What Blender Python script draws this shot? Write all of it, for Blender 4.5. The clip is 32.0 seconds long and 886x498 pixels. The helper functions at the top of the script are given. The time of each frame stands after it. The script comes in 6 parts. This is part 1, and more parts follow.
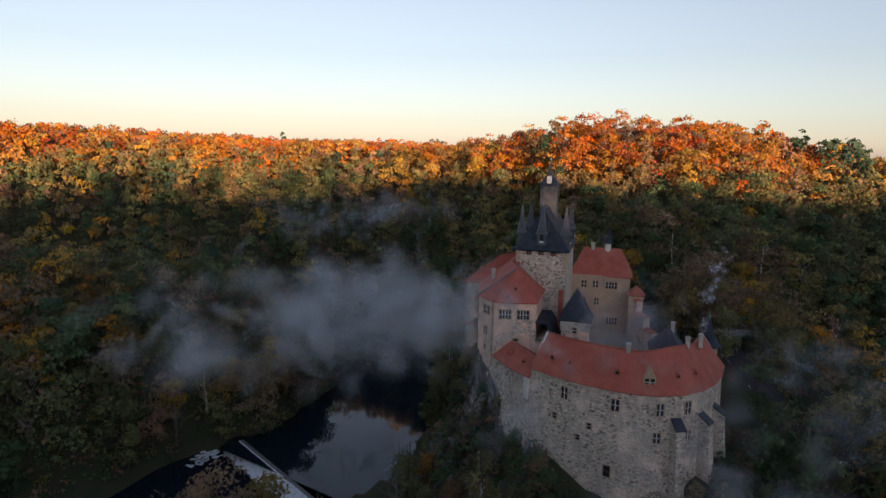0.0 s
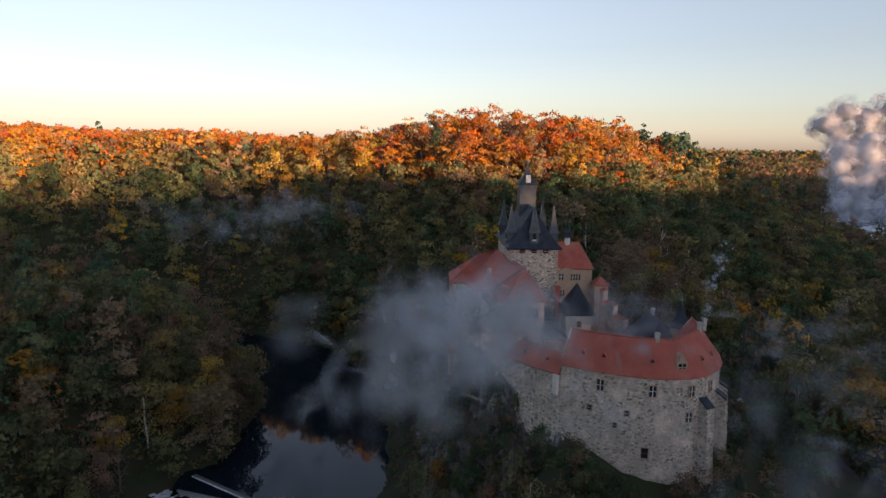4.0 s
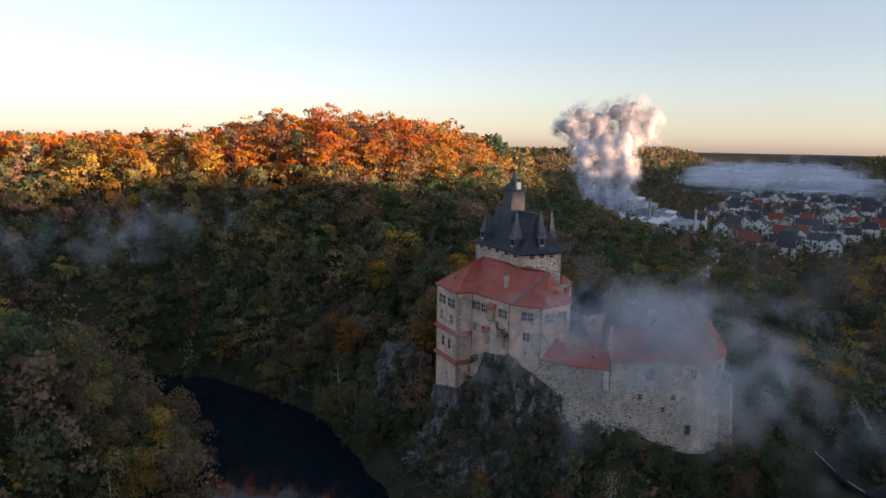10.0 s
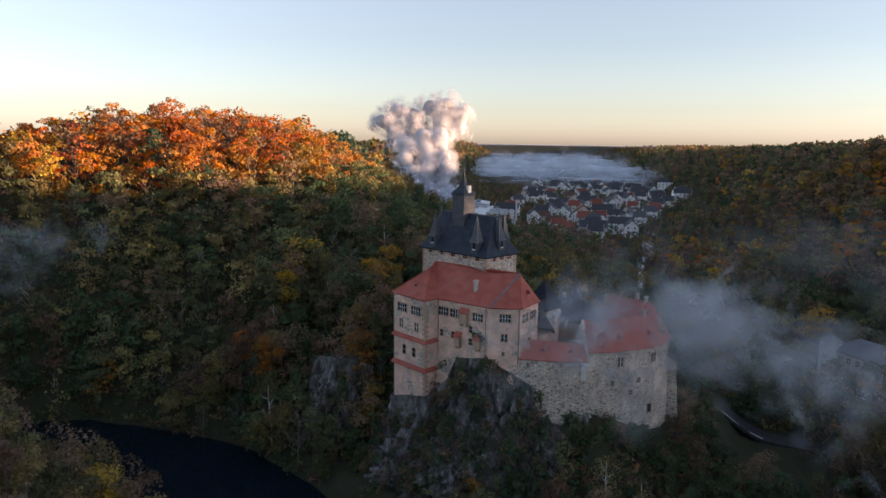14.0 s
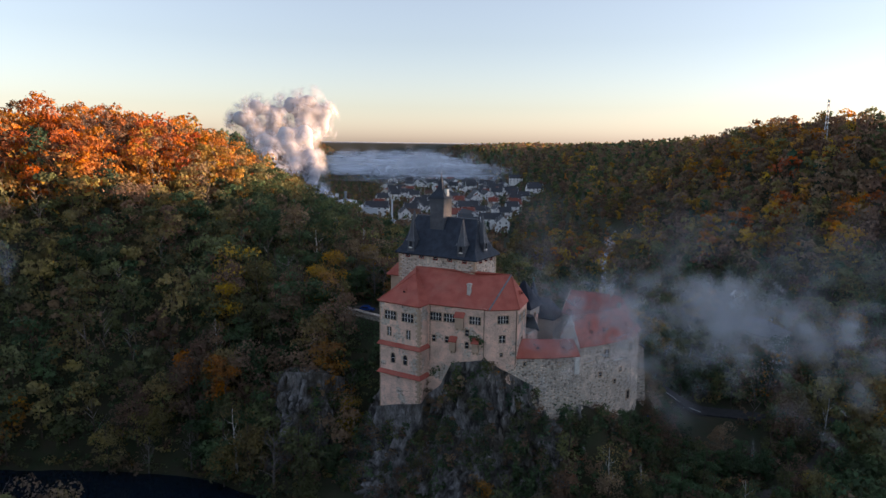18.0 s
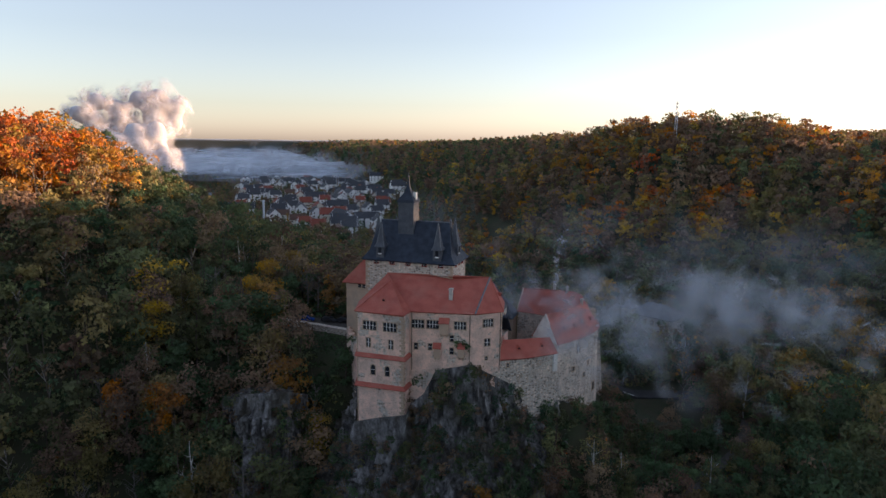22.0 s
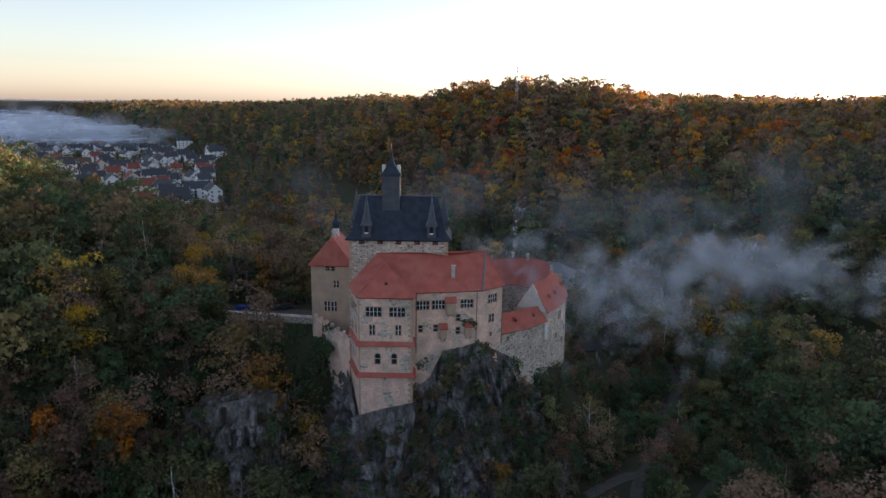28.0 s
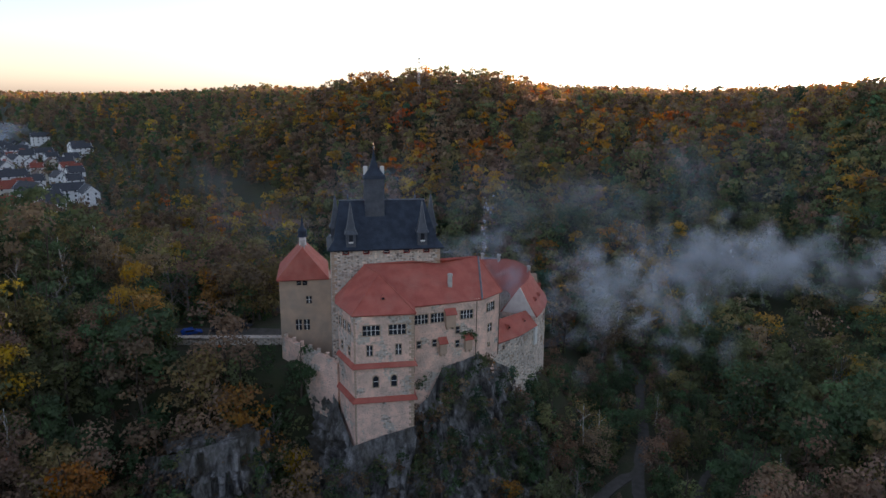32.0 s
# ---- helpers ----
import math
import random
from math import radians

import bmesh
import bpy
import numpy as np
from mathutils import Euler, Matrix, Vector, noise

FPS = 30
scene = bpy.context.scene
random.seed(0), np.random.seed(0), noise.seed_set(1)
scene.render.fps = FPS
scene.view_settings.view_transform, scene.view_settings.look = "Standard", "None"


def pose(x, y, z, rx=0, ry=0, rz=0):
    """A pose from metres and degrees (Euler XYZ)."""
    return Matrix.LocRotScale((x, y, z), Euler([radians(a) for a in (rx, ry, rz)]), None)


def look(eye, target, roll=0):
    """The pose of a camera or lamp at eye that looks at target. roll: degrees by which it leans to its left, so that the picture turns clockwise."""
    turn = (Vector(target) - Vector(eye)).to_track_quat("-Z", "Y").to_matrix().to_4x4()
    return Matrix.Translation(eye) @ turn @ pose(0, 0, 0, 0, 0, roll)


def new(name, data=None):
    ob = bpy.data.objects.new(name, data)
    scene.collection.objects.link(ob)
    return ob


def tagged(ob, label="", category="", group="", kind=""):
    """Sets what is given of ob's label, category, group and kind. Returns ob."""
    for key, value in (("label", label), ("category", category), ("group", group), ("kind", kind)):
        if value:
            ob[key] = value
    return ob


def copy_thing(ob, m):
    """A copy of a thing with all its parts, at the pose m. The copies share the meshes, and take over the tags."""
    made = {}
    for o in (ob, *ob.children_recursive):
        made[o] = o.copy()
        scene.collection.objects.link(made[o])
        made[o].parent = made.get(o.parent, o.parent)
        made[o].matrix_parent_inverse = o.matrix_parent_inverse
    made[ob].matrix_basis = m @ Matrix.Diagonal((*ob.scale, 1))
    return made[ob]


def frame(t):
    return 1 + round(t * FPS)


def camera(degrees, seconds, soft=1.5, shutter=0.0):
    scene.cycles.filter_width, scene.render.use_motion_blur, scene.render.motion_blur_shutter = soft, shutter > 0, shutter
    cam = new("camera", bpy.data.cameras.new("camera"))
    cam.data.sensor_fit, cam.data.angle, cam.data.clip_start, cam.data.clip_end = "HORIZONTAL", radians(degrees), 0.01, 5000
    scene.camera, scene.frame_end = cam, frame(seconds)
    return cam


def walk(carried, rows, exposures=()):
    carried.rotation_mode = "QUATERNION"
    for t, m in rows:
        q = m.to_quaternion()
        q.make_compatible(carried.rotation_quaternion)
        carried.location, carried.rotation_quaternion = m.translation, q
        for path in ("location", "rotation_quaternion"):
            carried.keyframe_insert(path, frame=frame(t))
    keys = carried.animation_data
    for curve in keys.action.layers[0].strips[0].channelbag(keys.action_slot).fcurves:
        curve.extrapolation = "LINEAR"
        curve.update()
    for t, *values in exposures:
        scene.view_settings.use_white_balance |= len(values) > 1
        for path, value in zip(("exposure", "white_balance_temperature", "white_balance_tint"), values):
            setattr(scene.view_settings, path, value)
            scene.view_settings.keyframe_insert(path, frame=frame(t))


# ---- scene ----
cam = camera(68.7, 32.0)
PATH = [
    (0, (143.539, 19.912, 80.977), (141.63, 19.389, 80.691), 1.2),
    (0.5, (144.092, 15.183, 81.213), (142.163, 14.746, 80.915), 1.2),
    (1, (144.853, 10.556, 81.466), (142.909, 10.202, 81.161), 1.2),
    (1.5, (145.417, 6.0, 81.81), (143.46, 5.722, 81.503), 0.9),
    (2, (145.772, 1.384, 82.228), (143.807, 1.177, 81.919), 0.8),
    (2.5, (145.983, -3.405, 82.404), (144.012, -3.546, 82.094), 0.9),
    (3, (145.98, -8.397, 82.598), (144.006, -8.471, 82.286), 0.9),
    (3.5, (145.892, -13.43, 82.776), (143.917, -13.437, 82.464), 0.9),
    (5.5, (143.831, -33.157, 83.762), (141.876, -32.876, 83.448), 1.0),
    (6, (142.495, -37.786, 83.841), (140.55, -37.438, 83.526), 1.0),
    (6.5, (141.199, -42.414, 83.855), (139.267, -42.001, 83.542), 1.0),
    (7, (139.741, -47.151, 83.863), (137.824, -46.672, 83.552), 1.0),
    (7.5, (138.111, -51.97, 83.953), (136.212, -51.425, 83.642), 1.1),
    (8, (136.343, -56.569, 84.034), (134.464, -55.96, 83.723), 1.1),
    (8.5, (134.515, -61.051, 84.214), (132.657, -60.379, 83.903), 1.1),
    (9, (132.542, -65.487, 84.362), (130.708, -64.752, 84.051), 1.1),
    (9.5, (130.41, -69.885, 84.544), (128.602, -69.089, 84.232), 1.1),
    (10, (128.148, -74.309, 84.766), (126.368, -73.451, 84.454), 1.0),
    (10.5, (125.642, -78.44, 85.013), (123.894, -77.52, 84.698), 1.0),
    (11, (123.022, -82.435, 85.178), (121.312, -81.448, 84.862), 1.0),
    (11.5, (120.41, -86.333, 85.604), (118.742, -85.275, 85.286), 0.9),
    (12, (117.545, -89.993, 85.985), (115.926, -88.864, 85.664), 0.8),
    (12.5, (114.321, -93.524, 86.301), (112.756, -92.321, 85.977), 0.8),
    (13, (111.317, -96.659, 86.549), (109.806, -95.39, 86.223), 0.7),
    (13.5, (108.281, -99.831, 86.704), (106.823, -98.501, 86.378), 0.6),
    (14, (104.95, -103.151, 86.836), (103.539, -101.771, 86.511), 0.7),
    (14.5, (101.686, -106.167, 86.882), (100.312, -104.751, 86.559), 0.8),
    (16.5, (88.966, -115.712, 87.525), (87.766, -114.146, 87.197), 0.7),
    (17, (85.781, -117.947, 87.612), (84.64, -116.338, 87.285), 0.7),
    (17.5, (82.47, -119.993, 87.627), (81.387, -118.343, 87.301), 0.8),
    (18, (79.188, -121.768, 87.747), (78.16, -120.084, 87.42), 0.7),
    (18.5, (75.919, -123.389, 87.903), (74.942, -121.675, 87.576), 0.7),
    (19, (72.459, -124.753, 87.986), (71.536, -123.009, 87.658), 0.7),
    (19.5, (69.017, -126.045, 88.133), (68.147, -124.274, 87.804), 0.8),
    (20, (65.598, -127.19, 88.178), (64.783, -125.393, 87.849), 0.8),
    (20.5, (62.305, -128.024, 88.212), (61.543, -126.204, 87.883), 0.7),
    (21, (59.041, -128.947, 88.306), (58.333, -127.105, 87.977), 0.7),
    (21.5, (55.744, -129.858, 88.434), (55.091, -127.996, 88.104), 0.8),
    (22, (52.406, -130.505, 88.572), (51.809, -128.625, 88.241), 0.7),
    (22.5, (49.02, -131.122, 88.659), (48.477, -129.226, 88.328), 0.8),
    (23, (45.609, -131.617, 88.761), (45.12, -129.706, 88.43), 0.8),
    (23.5, (42.134, -131.979, 88.828), (41.697, -130.056, 88.497), 0.8),
    (24, (38.63, -132.279, 88.945), (38.244, -130.345, 88.612), 0.8),
    (24.5, (35.26, -132.507, 89.015), (34.923, -130.564, 88.683), 0.8),
    (25, (31.7, -132.597, 89.093), (31.415, -130.646, 88.758), 0.8),
    (25.5, (28.188, -132.565, 89.165), (27.957, -130.609, 88.818), 0.8),
    (27.5, (14.838, -130.543, 89.463), (14.797, -128.589, 89.041), 0.7),
    (28, (11.719, -129.605, 89.604), (11.726, -127.653, 89.166), 0.9),
    (28.5, (8.859, -128.444, 89.694), (8.913, -126.495, 89.245), 0.8),
    (29, (6.12, -127.069, 89.742), (6.222, -125.124, 89.286), 0.8),
    (29.5, (3.28, -125.358, 89.654), (3.433, -123.417, 89.197), 1.0),
    (30, (0.608, -123.452, 89.511), (0.811, -121.516, 89.053), 0.8),
    (30.5, (-2.019, -121.658, 89.488), (-1.767, -119.727, 89.03), 0.9),
    (31, (-4.549, -120.248, 89.661), (-4.251, -118.324, 89.202), 0.8),
    (31.5, (-6.851, -118.699, 89.875), (-6.513, -116.782, 89.415), 0.8),
    (32, (-9.158, -117.09, 90.029), (-8.783, -115.18, 89.57), 0.8),
]
walk(cam, [(t, look(eye, target, roll)) for t, eye, target, roll in PATH], exposures=[(0, 1.64, 6250, 21), (6, 1.90, 6150, 21), (13, 2.10, 6050, 20), (25, 2.20, 6000, 20), (32, 2.42, 6050, 20)])

# ---- light: dawn sky, low sun just over the eastern ridge ----
SUN_AZ, SUN_EL = 32.0, 3.4   # degrees from +x towards +y, and above the horizon
world = bpy.data.worlds.new("dawn_sky")
scene.world = world
scene.cycles.transparent_max_bounces = 64   # mist is many thin layers
world.use_nodes = True
wn, wl = world.node_tree.nodes, world.node_tree.links
sky = wn.new("ShaderNodeTexSky")
sky.sky_type, sky.sun_disc = "NISHITA", False
sky.sun_elevation, sky.sun_rotation = radians(SUN_EL), radians(90 - SUN_AZ)
sky.altitude, sky.air_density, sky.dust_density, sky.ozone_density = 300, 0.95, 0.75, 1.7
wn["Background"].inputs["Strength"].default_value = 0.11
hazy = wn.new("ShaderNodeHueSaturation")   # thin high haze pales the sky
hazy.inputs["Saturation"].default_value = 0.55
wl.new(sky.outputs[0], hazy.inputs["Color"])
wl.new(hazy.outputs[0], wn["Background"].inputs["Color"])
sun_lamp = bpy.data.lights.new("sun", "SUN")
sun_lamp.energy, sun_lamp.angle, sun_lamp.color = 3.5, radians(0.6), (1.0, 0.59, 0.29)
sun = new("sun", sun_lamp)
sun_dir = Vector((math.cos(radians(SUN_AZ)) * math.cos(radians(SUN_EL)), math.sin(radians(SUN_AZ)) * math.cos(radians(SUN_EL)), math.sin(radians(SUN_EL))))
sun.matrix_world = look(sun_dir * 2000, (0, 0, 0))

# ---- materials ----
def mat(name, color, rough=0.8, color2=None, scale=1.0, detail=4.0, bump=0.0, bump_scale=None, metal=0.0, island=0.0, objrand=0.0, stain=None, stain_scale=0.15, stain_amount=0.5, translucent=0.0, spec=0.3):
    """A surface of two colours mixed by noise at real size, with large stains, fine relief and a little change from piece to piece."""
    m = bpy.data.materials.new(name)
    m.use_nodes = True
    n, l = m.node_tree.nodes, m.node_tree.links
    bsdf = n["Principled BSDF"]
    bsdf.inputs["Roughness"].default_value, bsdf.inputs["Metallic"].default_value = rough, metal
    bsdf.inputs["Specular IOR Level"].default_value = spec
    geo = n.new("ShaderNodeNewGeometry")
    tex = n.new("ShaderNodeTexNoise")
    tex.inputs["Scale"].default_value, tex.inputs["Detail"].default_value = scale, detail
    l.new(geo.outputs["Position"], tex.inputs["Vector"])
    ramp = n.new("ShaderNodeValToRGB")
    ramp.color_ramp.elements[0].position, ramp.color_ramp.elements[1].position = 0.35, 0.65
    ramp.color_ramp.elements[0].color = (*color, 1)
    ramp.color_ramp.elements[1].color = (*(color2 or [c * 0.7 for c in color]), 1)
    l.new(tex.outputs["Fac"], ramp.inputs["Fac"])
    out = ramp.outputs["Color"]
    if stain:
        big = n.new("ShaderNodeTexNoise")
        big.inputs["Scale"].default_value, big.inputs["Detail"].default_value, big.inputs["Roughness"].default_value = stain_scale, 6, 0.65
        l.new(geo.outputs["Position"], big.inputs["Vector"])
        r2 = n.new("ShaderNodeMapRange")
        r2.inputs["From Min"].default_value, r2.inputs["From Max"].default_value, r2.inputs["To Max"].default_value = 0.48, 0.68, stain_amount
        l.new(big.outputs["Fac"], r2.inputs["Value"])
        mix = n.new("ShaderNodeMix")
        mix.data_type = "RGBA"
        l.new(r2.outputs["Result"], mix.inputs["Factor"])
        l.new(out, mix.inputs["A"])
        mix.inputs["B"].default_value = (*stain, 1)
        out = mix.outputs["Result"]
    if island or objrand:
        hsv = n.new("ShaderNodeHueSaturation")
        rnd = geo.outputs["Random Per Island"] if island else n.new("ShaderNodeObjectInfo").outputs["Random"]
        k = island or objrand
        mr = n.new("ShaderNodeMapRange")
        mr.inputs["To Min"].default_value, mr.inputs["To Max"].default_value = 1 - k, 1 + k
        l.new(rnd, mr.inputs["Value"])
        l.new(mr.outputs["Result"], hsv.inputs["Value"])
        l.new(out, hsv.inputs["Color"])
        out = hsv.outputs["Color"]
    l.new(out, bsdf.inputs["Base Color"])
    if bump:
        bt = n.new("ShaderNodeTexNoise")
        bt.inputs["Scale"].default_value, bt.inputs["Detail"].default_value = bump_scale or scale * 3, 5
        l.new(geo.outputs["Position"], bt.inputs["Vector"])
        b = n.new("ShaderNodeBump")
        b.inputs["Strength"].default_value, b.inputs["Distance"].default_value = bump, 0.3
        l.new(bt.outputs["Fac"], b.inputs["Height"])
        l.new(b.outputs["Normal"], bsdf.inputs["Normal"])
    if translucent:
        tr = n.new("ShaderNodeBsdfTranslucent")
        l.new(out, tr.inputs["Color"])
        ms = n.new("ShaderNodeMixShader")
        ms.inputs["Fac"].default_value = translucent
        l.new(bsdf.outputs[0], ms.inputs[1])
        l.new(tr.outputs[0], ms.inputs[2])
        l.new(ms.outputs[0], n["Material Output"].inputs["Surface"])
    return m

M_SOIL = mat("leaf_litter", (0.045, 0.042, 0.025), 0.95, (0.03, 0.042, 0.018), 0.25, bump=0.5, bump_scale=1.5, stain=(0.06, 0.05, 0.025))
def rock_material():
    """Crag stone: upright streaks of pale and dark, dark lichen, cracks in relief."""
    m = bpy.data.materials.new("grey_crag_rock")
    m.use_nodes = True
    n, l = m.node_tree.nodes, m.node_tree.links
    b = n["Principled BSDF"]
    b.inputs["Roughness"].default_value, b.inputs["Specular IOR Level"].default_value = 0.9, 0.2
    geo, mp = n.new("ShaderNodeNewGeometry"), n.new("ShaderNodeMapping")
    mp.inputs["Scale"].default_value = (1.0, 1.0, 0.45)
    l.new(geo.outputs["Position"], mp.inputs["Vector"])
    t1, t2, t3 = (n.new("ShaderNodeTexNoise") for k in range(3))
    for t, sc, de in ((t1, 0.55, 14), (t2, 1.9, 9), (t3, 0.13, 6)):
        t.inputs["Scale"].default_value, t.inputs["Detail"].default_value, t.inputs["Roughness"].default_value = sc, de, 0.68
        l.new(mp.outputs[0] if t is not t3 else geo.outputs["Position"], t.inputs["Vector"])
    r = n.new("ShaderNodeValToRGB")
    e = r.color_ramp.elements
    e[0].position, e[0].color, e[1].position, e[1].color = 0.37, (0.035, 0.034, 0.036, 1), 0.68, (0.40, 0.39, 0.40, 1)
    for p, c in ((0.45, 0.11), (0.56, 0.23)):
        q = e.new(p)
        q.color = (c, c * 0.98, c * 0.96, 1)
    l.new(t1.outputs["Fac"], r.inputs["Fac"])
    lich = n.new("ShaderNodeMapRange")
    lich.inputs["From Min"].default_value, lich.inputs["From Max"].default_value, lich.inputs["To Max"].default_value = 0.46, 0.62, 0.8
    l.new(t3.outputs["Fac"], lich.inputs["Value"])
    mix = n.new("ShaderNodeMix")
    mix.data_type = "RGBA"
    l.new(lich.outputs[0], mix.inputs["Factor"]); l.new(r.outputs[0], mix.inputs["A"])
    mix.inputs["B"].default_value = (0.075, 0.066, 0.048, 1)
    l.new(mix.outputs["Result"], b.inputs["Base Color"])
    bump = n.new("ShaderNodeBump")
    bump.inputs["Strength"].default_value, bump.inputs["Distance"].default_value = 1.0, 0.5
    l.new(t2.outputs["Fac"], bump.inputs["Height"]); l.new(bump.outputs[0], b.inputs["Normal"])
    return m
M_ROCK = rock_material()
def masonry(name, coat, coat2, bare, soot=(0.22, 0.195, 0.175), stone=1.75):
    """Old wall: mottled render that has fallen away in patches and shows rubble stones; bare 0 to 1 says how much."""
    m = bpy.data.materials.new(name)
    m.use_nodes = True
    n, l = m.node_tree.nodes, m.node_tree.links
    b = n["Principled BSDF"]
    b.inputs["Roughness"].default_value, b.inputs["Specular IOR Level"].default_value = 0.92, 0.2
    geo, mp, vor = n.new("ShaderNodeNewGeometry"), n.new("ShaderNodeMapping"), n.new("ShaderNodeTexVoronoi")
    mp.inputs["Scale"].default_value = (1.0, 1.0, 1.5)
    l.new(geo.outputs["Position"], mp.inputs["Vector"])
    vor.inputs["Scale"].default_value = stone
    l.new(mp.outputs[0], vor.inputs["Vector"])
    def grain(scale, detail, lo, hi, rough=0.65):
        t, r = n.new("ShaderNodeTexNoise"), n.new("ShaderNodeMapRange")
        t.inputs["Scale"].default_value, t.inputs["Detail"].default_value, t.inputs["Roughness"].default_value = scale, detail, rough
        r.inputs["From Min"].default_value, r.inputs["From Max"].default_value = lo, hi
        l.new(geo.outputs["Position"], t.inputs["Vector"]); l.new(t.outputs["Fac"], r.inputs["Value"])
        return r.outputs[0]
    def blend(f, a, c):
        x = n.new("ShaderNodeMix")
        x.data_type = "RGBA"
        l.new(f, x.inputs["Factor"])
        for key, v in (("A", a), ("B", c)):
            if isinstance(v, tuple):
                x.inputs[key].default_value = (*v, 1)
            else:
                l.new(v, x.inputs[key])
        return x.outputs["Result"]
    sep, ramp = n.new("ShaderNodeSeparateColor"), n.new("ShaderNodeValToRGB")
    l.new(vor.outputs["Color"], sep.inputs[0]); l.new(sep.outputs[0], ramp.inputs["Fac"])
    e = ramp.color_ramp.elements
    e[0].position, e[0].color, e[1].position, e[1].color = 0.0, (0.16, 0.138, 0.12, 1), 1.0, (0.78, 0.655, 0.54, 1)
    q = e.new(0.5)
    q.color = (0.47, 0.385, 0.315, 1)
    gap = n.new("ShaderNodeMapRange")
    gap.inputs["From Min"].default_value, gap.inputs["From Max"].default_value = 0.42, 0.62
    l.new(vor.outputs["Distance"], gap.inputs["Value"])
    stones = blend(gap.outputs[0], ramp.outputs[0], (0.50, 0.455, 0.395))
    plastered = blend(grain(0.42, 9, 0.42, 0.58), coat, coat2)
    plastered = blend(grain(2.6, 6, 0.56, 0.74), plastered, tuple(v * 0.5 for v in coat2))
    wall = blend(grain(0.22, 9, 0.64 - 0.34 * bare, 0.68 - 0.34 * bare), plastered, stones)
    wall = blend(grain(0.13, 9, 0.50, 0.86, 0.72), wall, soot)
    l.new(wall, b.inputs["Base Color"])
    bump, mix = n.new("ShaderNodeBump"), n.new("ShaderNodeMath")
    mix.operation = "SUBTRACT"
    l.new(grain(3.0, 6, 0.2, 0.8), mix.inputs[0]); l.new(vor.outputs["Distance"], mix.inputs[1])
    bump.inputs["Strength"].default_value, bump.inputs["Distance"].default_value = 0.7, 0.12
    l.new(mix.outputs[0], bump.inputs["Height"]); l.new(bump.outputs[0], b.inputs["Normal"])
    return m
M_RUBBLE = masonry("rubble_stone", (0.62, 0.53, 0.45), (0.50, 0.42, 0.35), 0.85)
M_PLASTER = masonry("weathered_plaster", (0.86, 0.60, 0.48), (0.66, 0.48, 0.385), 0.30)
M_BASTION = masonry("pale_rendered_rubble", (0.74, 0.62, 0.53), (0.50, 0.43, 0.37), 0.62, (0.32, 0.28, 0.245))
M_CHIM = mat("chalky_chimney_plaster", (0.52, 0.49, 0.45), 0.85, (0.38, 0.36, 0.33), 1.5, 5, bump=0.3)
M_PLASTER2 = mat("pinkish_plaster", (0.50, 0.36, 0.26), 0.9, (0.42, 0.31, 0.23), 0.7, 6, bump=0.25, bump_scale=3, stain=(0.33, 0.28, 0.23), stain_scale=0.25, stain_amount=0.7)
M_TILE = mat("red_clay_tiles", (0.43, 0.118, 0.085), 0.75, (0.34, 0.085, 0.062), 0.5, 6, bump=0.4, bump_scale=5, stain=(0.40, 0.16, 0.12), stain_scale=0.2, stain_amount=0.6)
M_SLATE = mat("dark_slate", (0.036, 0.047, 0.068), 0.6, (0.022, 0.029, 0.043), 0.8, 6, bump=0.4, bump_scale=4, spec=0.2)
# paler copy of the slate, with the sky light on turret faces in its colour
M_SLATE2 = mat("pale_worn_slate", (0.075, 0.085, 0.105), 0.55, (0.045, 0.052, 0.068), 1.2, 6, bump=0.4, bump_scale=4, spec=0.5)
M_SLATE_EDGE = mat("pale_lead_flashing", (0.16, 0.17, 0.19), 0.55, (0.10, 0.11, 0.125), 1.5, 5, bump=0.1, spec=0.5)
M_GLASSDARK = mat("dark_window_glass", (0.03, 0.035, 0.045), 0.15, (0.02, 0.022, 0.03), 0.6, 2, spec=0.6)
M_WHITE = mat("white_paint", (0.72, 0.71, 0.68), 0.7, (0.62, 0.61, 0.58), 1.0, 4, bump=0.1)
M_RED = mat("red_painted_board", (0.28, 0.03, 0.02), 0.7, (0.22, 0.025, 0.02), 1.0, 3, bump=0.1)
M_TIMBER = mat("grey_timber", (0.16, 0.12, 0.09), 0.8, (0.10, 0.08, 0.06), 2.0, 5, bump=0.3)
M_FRAME = mat("sandstone_frame", (0.46, 0.34, 0.24), 0.85, (0.36, 0.27, 0.2), 1.5, 5, bump=0.3)
M_COPPER = mat("green_copper", (0.16, 0.36, 0.30), 0.6, (0.10, 0.24, 0.2), 1.2, 4, bump=0.1)
M_ASPHALT = mat("asphalt", (0.05, 0.05, 0.053), 0.85, (0.035, 0.035, 0.037), 0.8, 6, bump=0.2)
M_GRAVEL = mat("gravel_path", (0.09, 0.083, 0.075), 0.95, (0.06, 0.056, 0.05), 0.7, 7, bump=0.3, stain=(0.07, 0.065, 0.05))
M_BARK = mat("bark", (0.11, 0.085, 0.065), 0.95, (0.06, 0.05, 0.04), 1.5, 5, bump=0.6)
M_BIRCH = mat("birch_bark", (0.55, 0.54, 0.50), 0.85, (0.25, 0.24, 0.22), 1.6, 5, bump=0.3)
LEAF_COLORS = [(0.078, 0.122, 0.060), (0.135, 0.150, 0.070), (0.215, 0.180, 0.075), (0.38, 0.235, 0.052), (0.43, 0.175, 0.034), (0.38, 0.130, 0.034), (0.215, 0.150, 0.098), (0.055, 0.098, 0.066)]
LEAF_NAMES = ["deep_green", "olive", "ochre_green", "yellow", "orange", "rust", "brown", "spruce"]
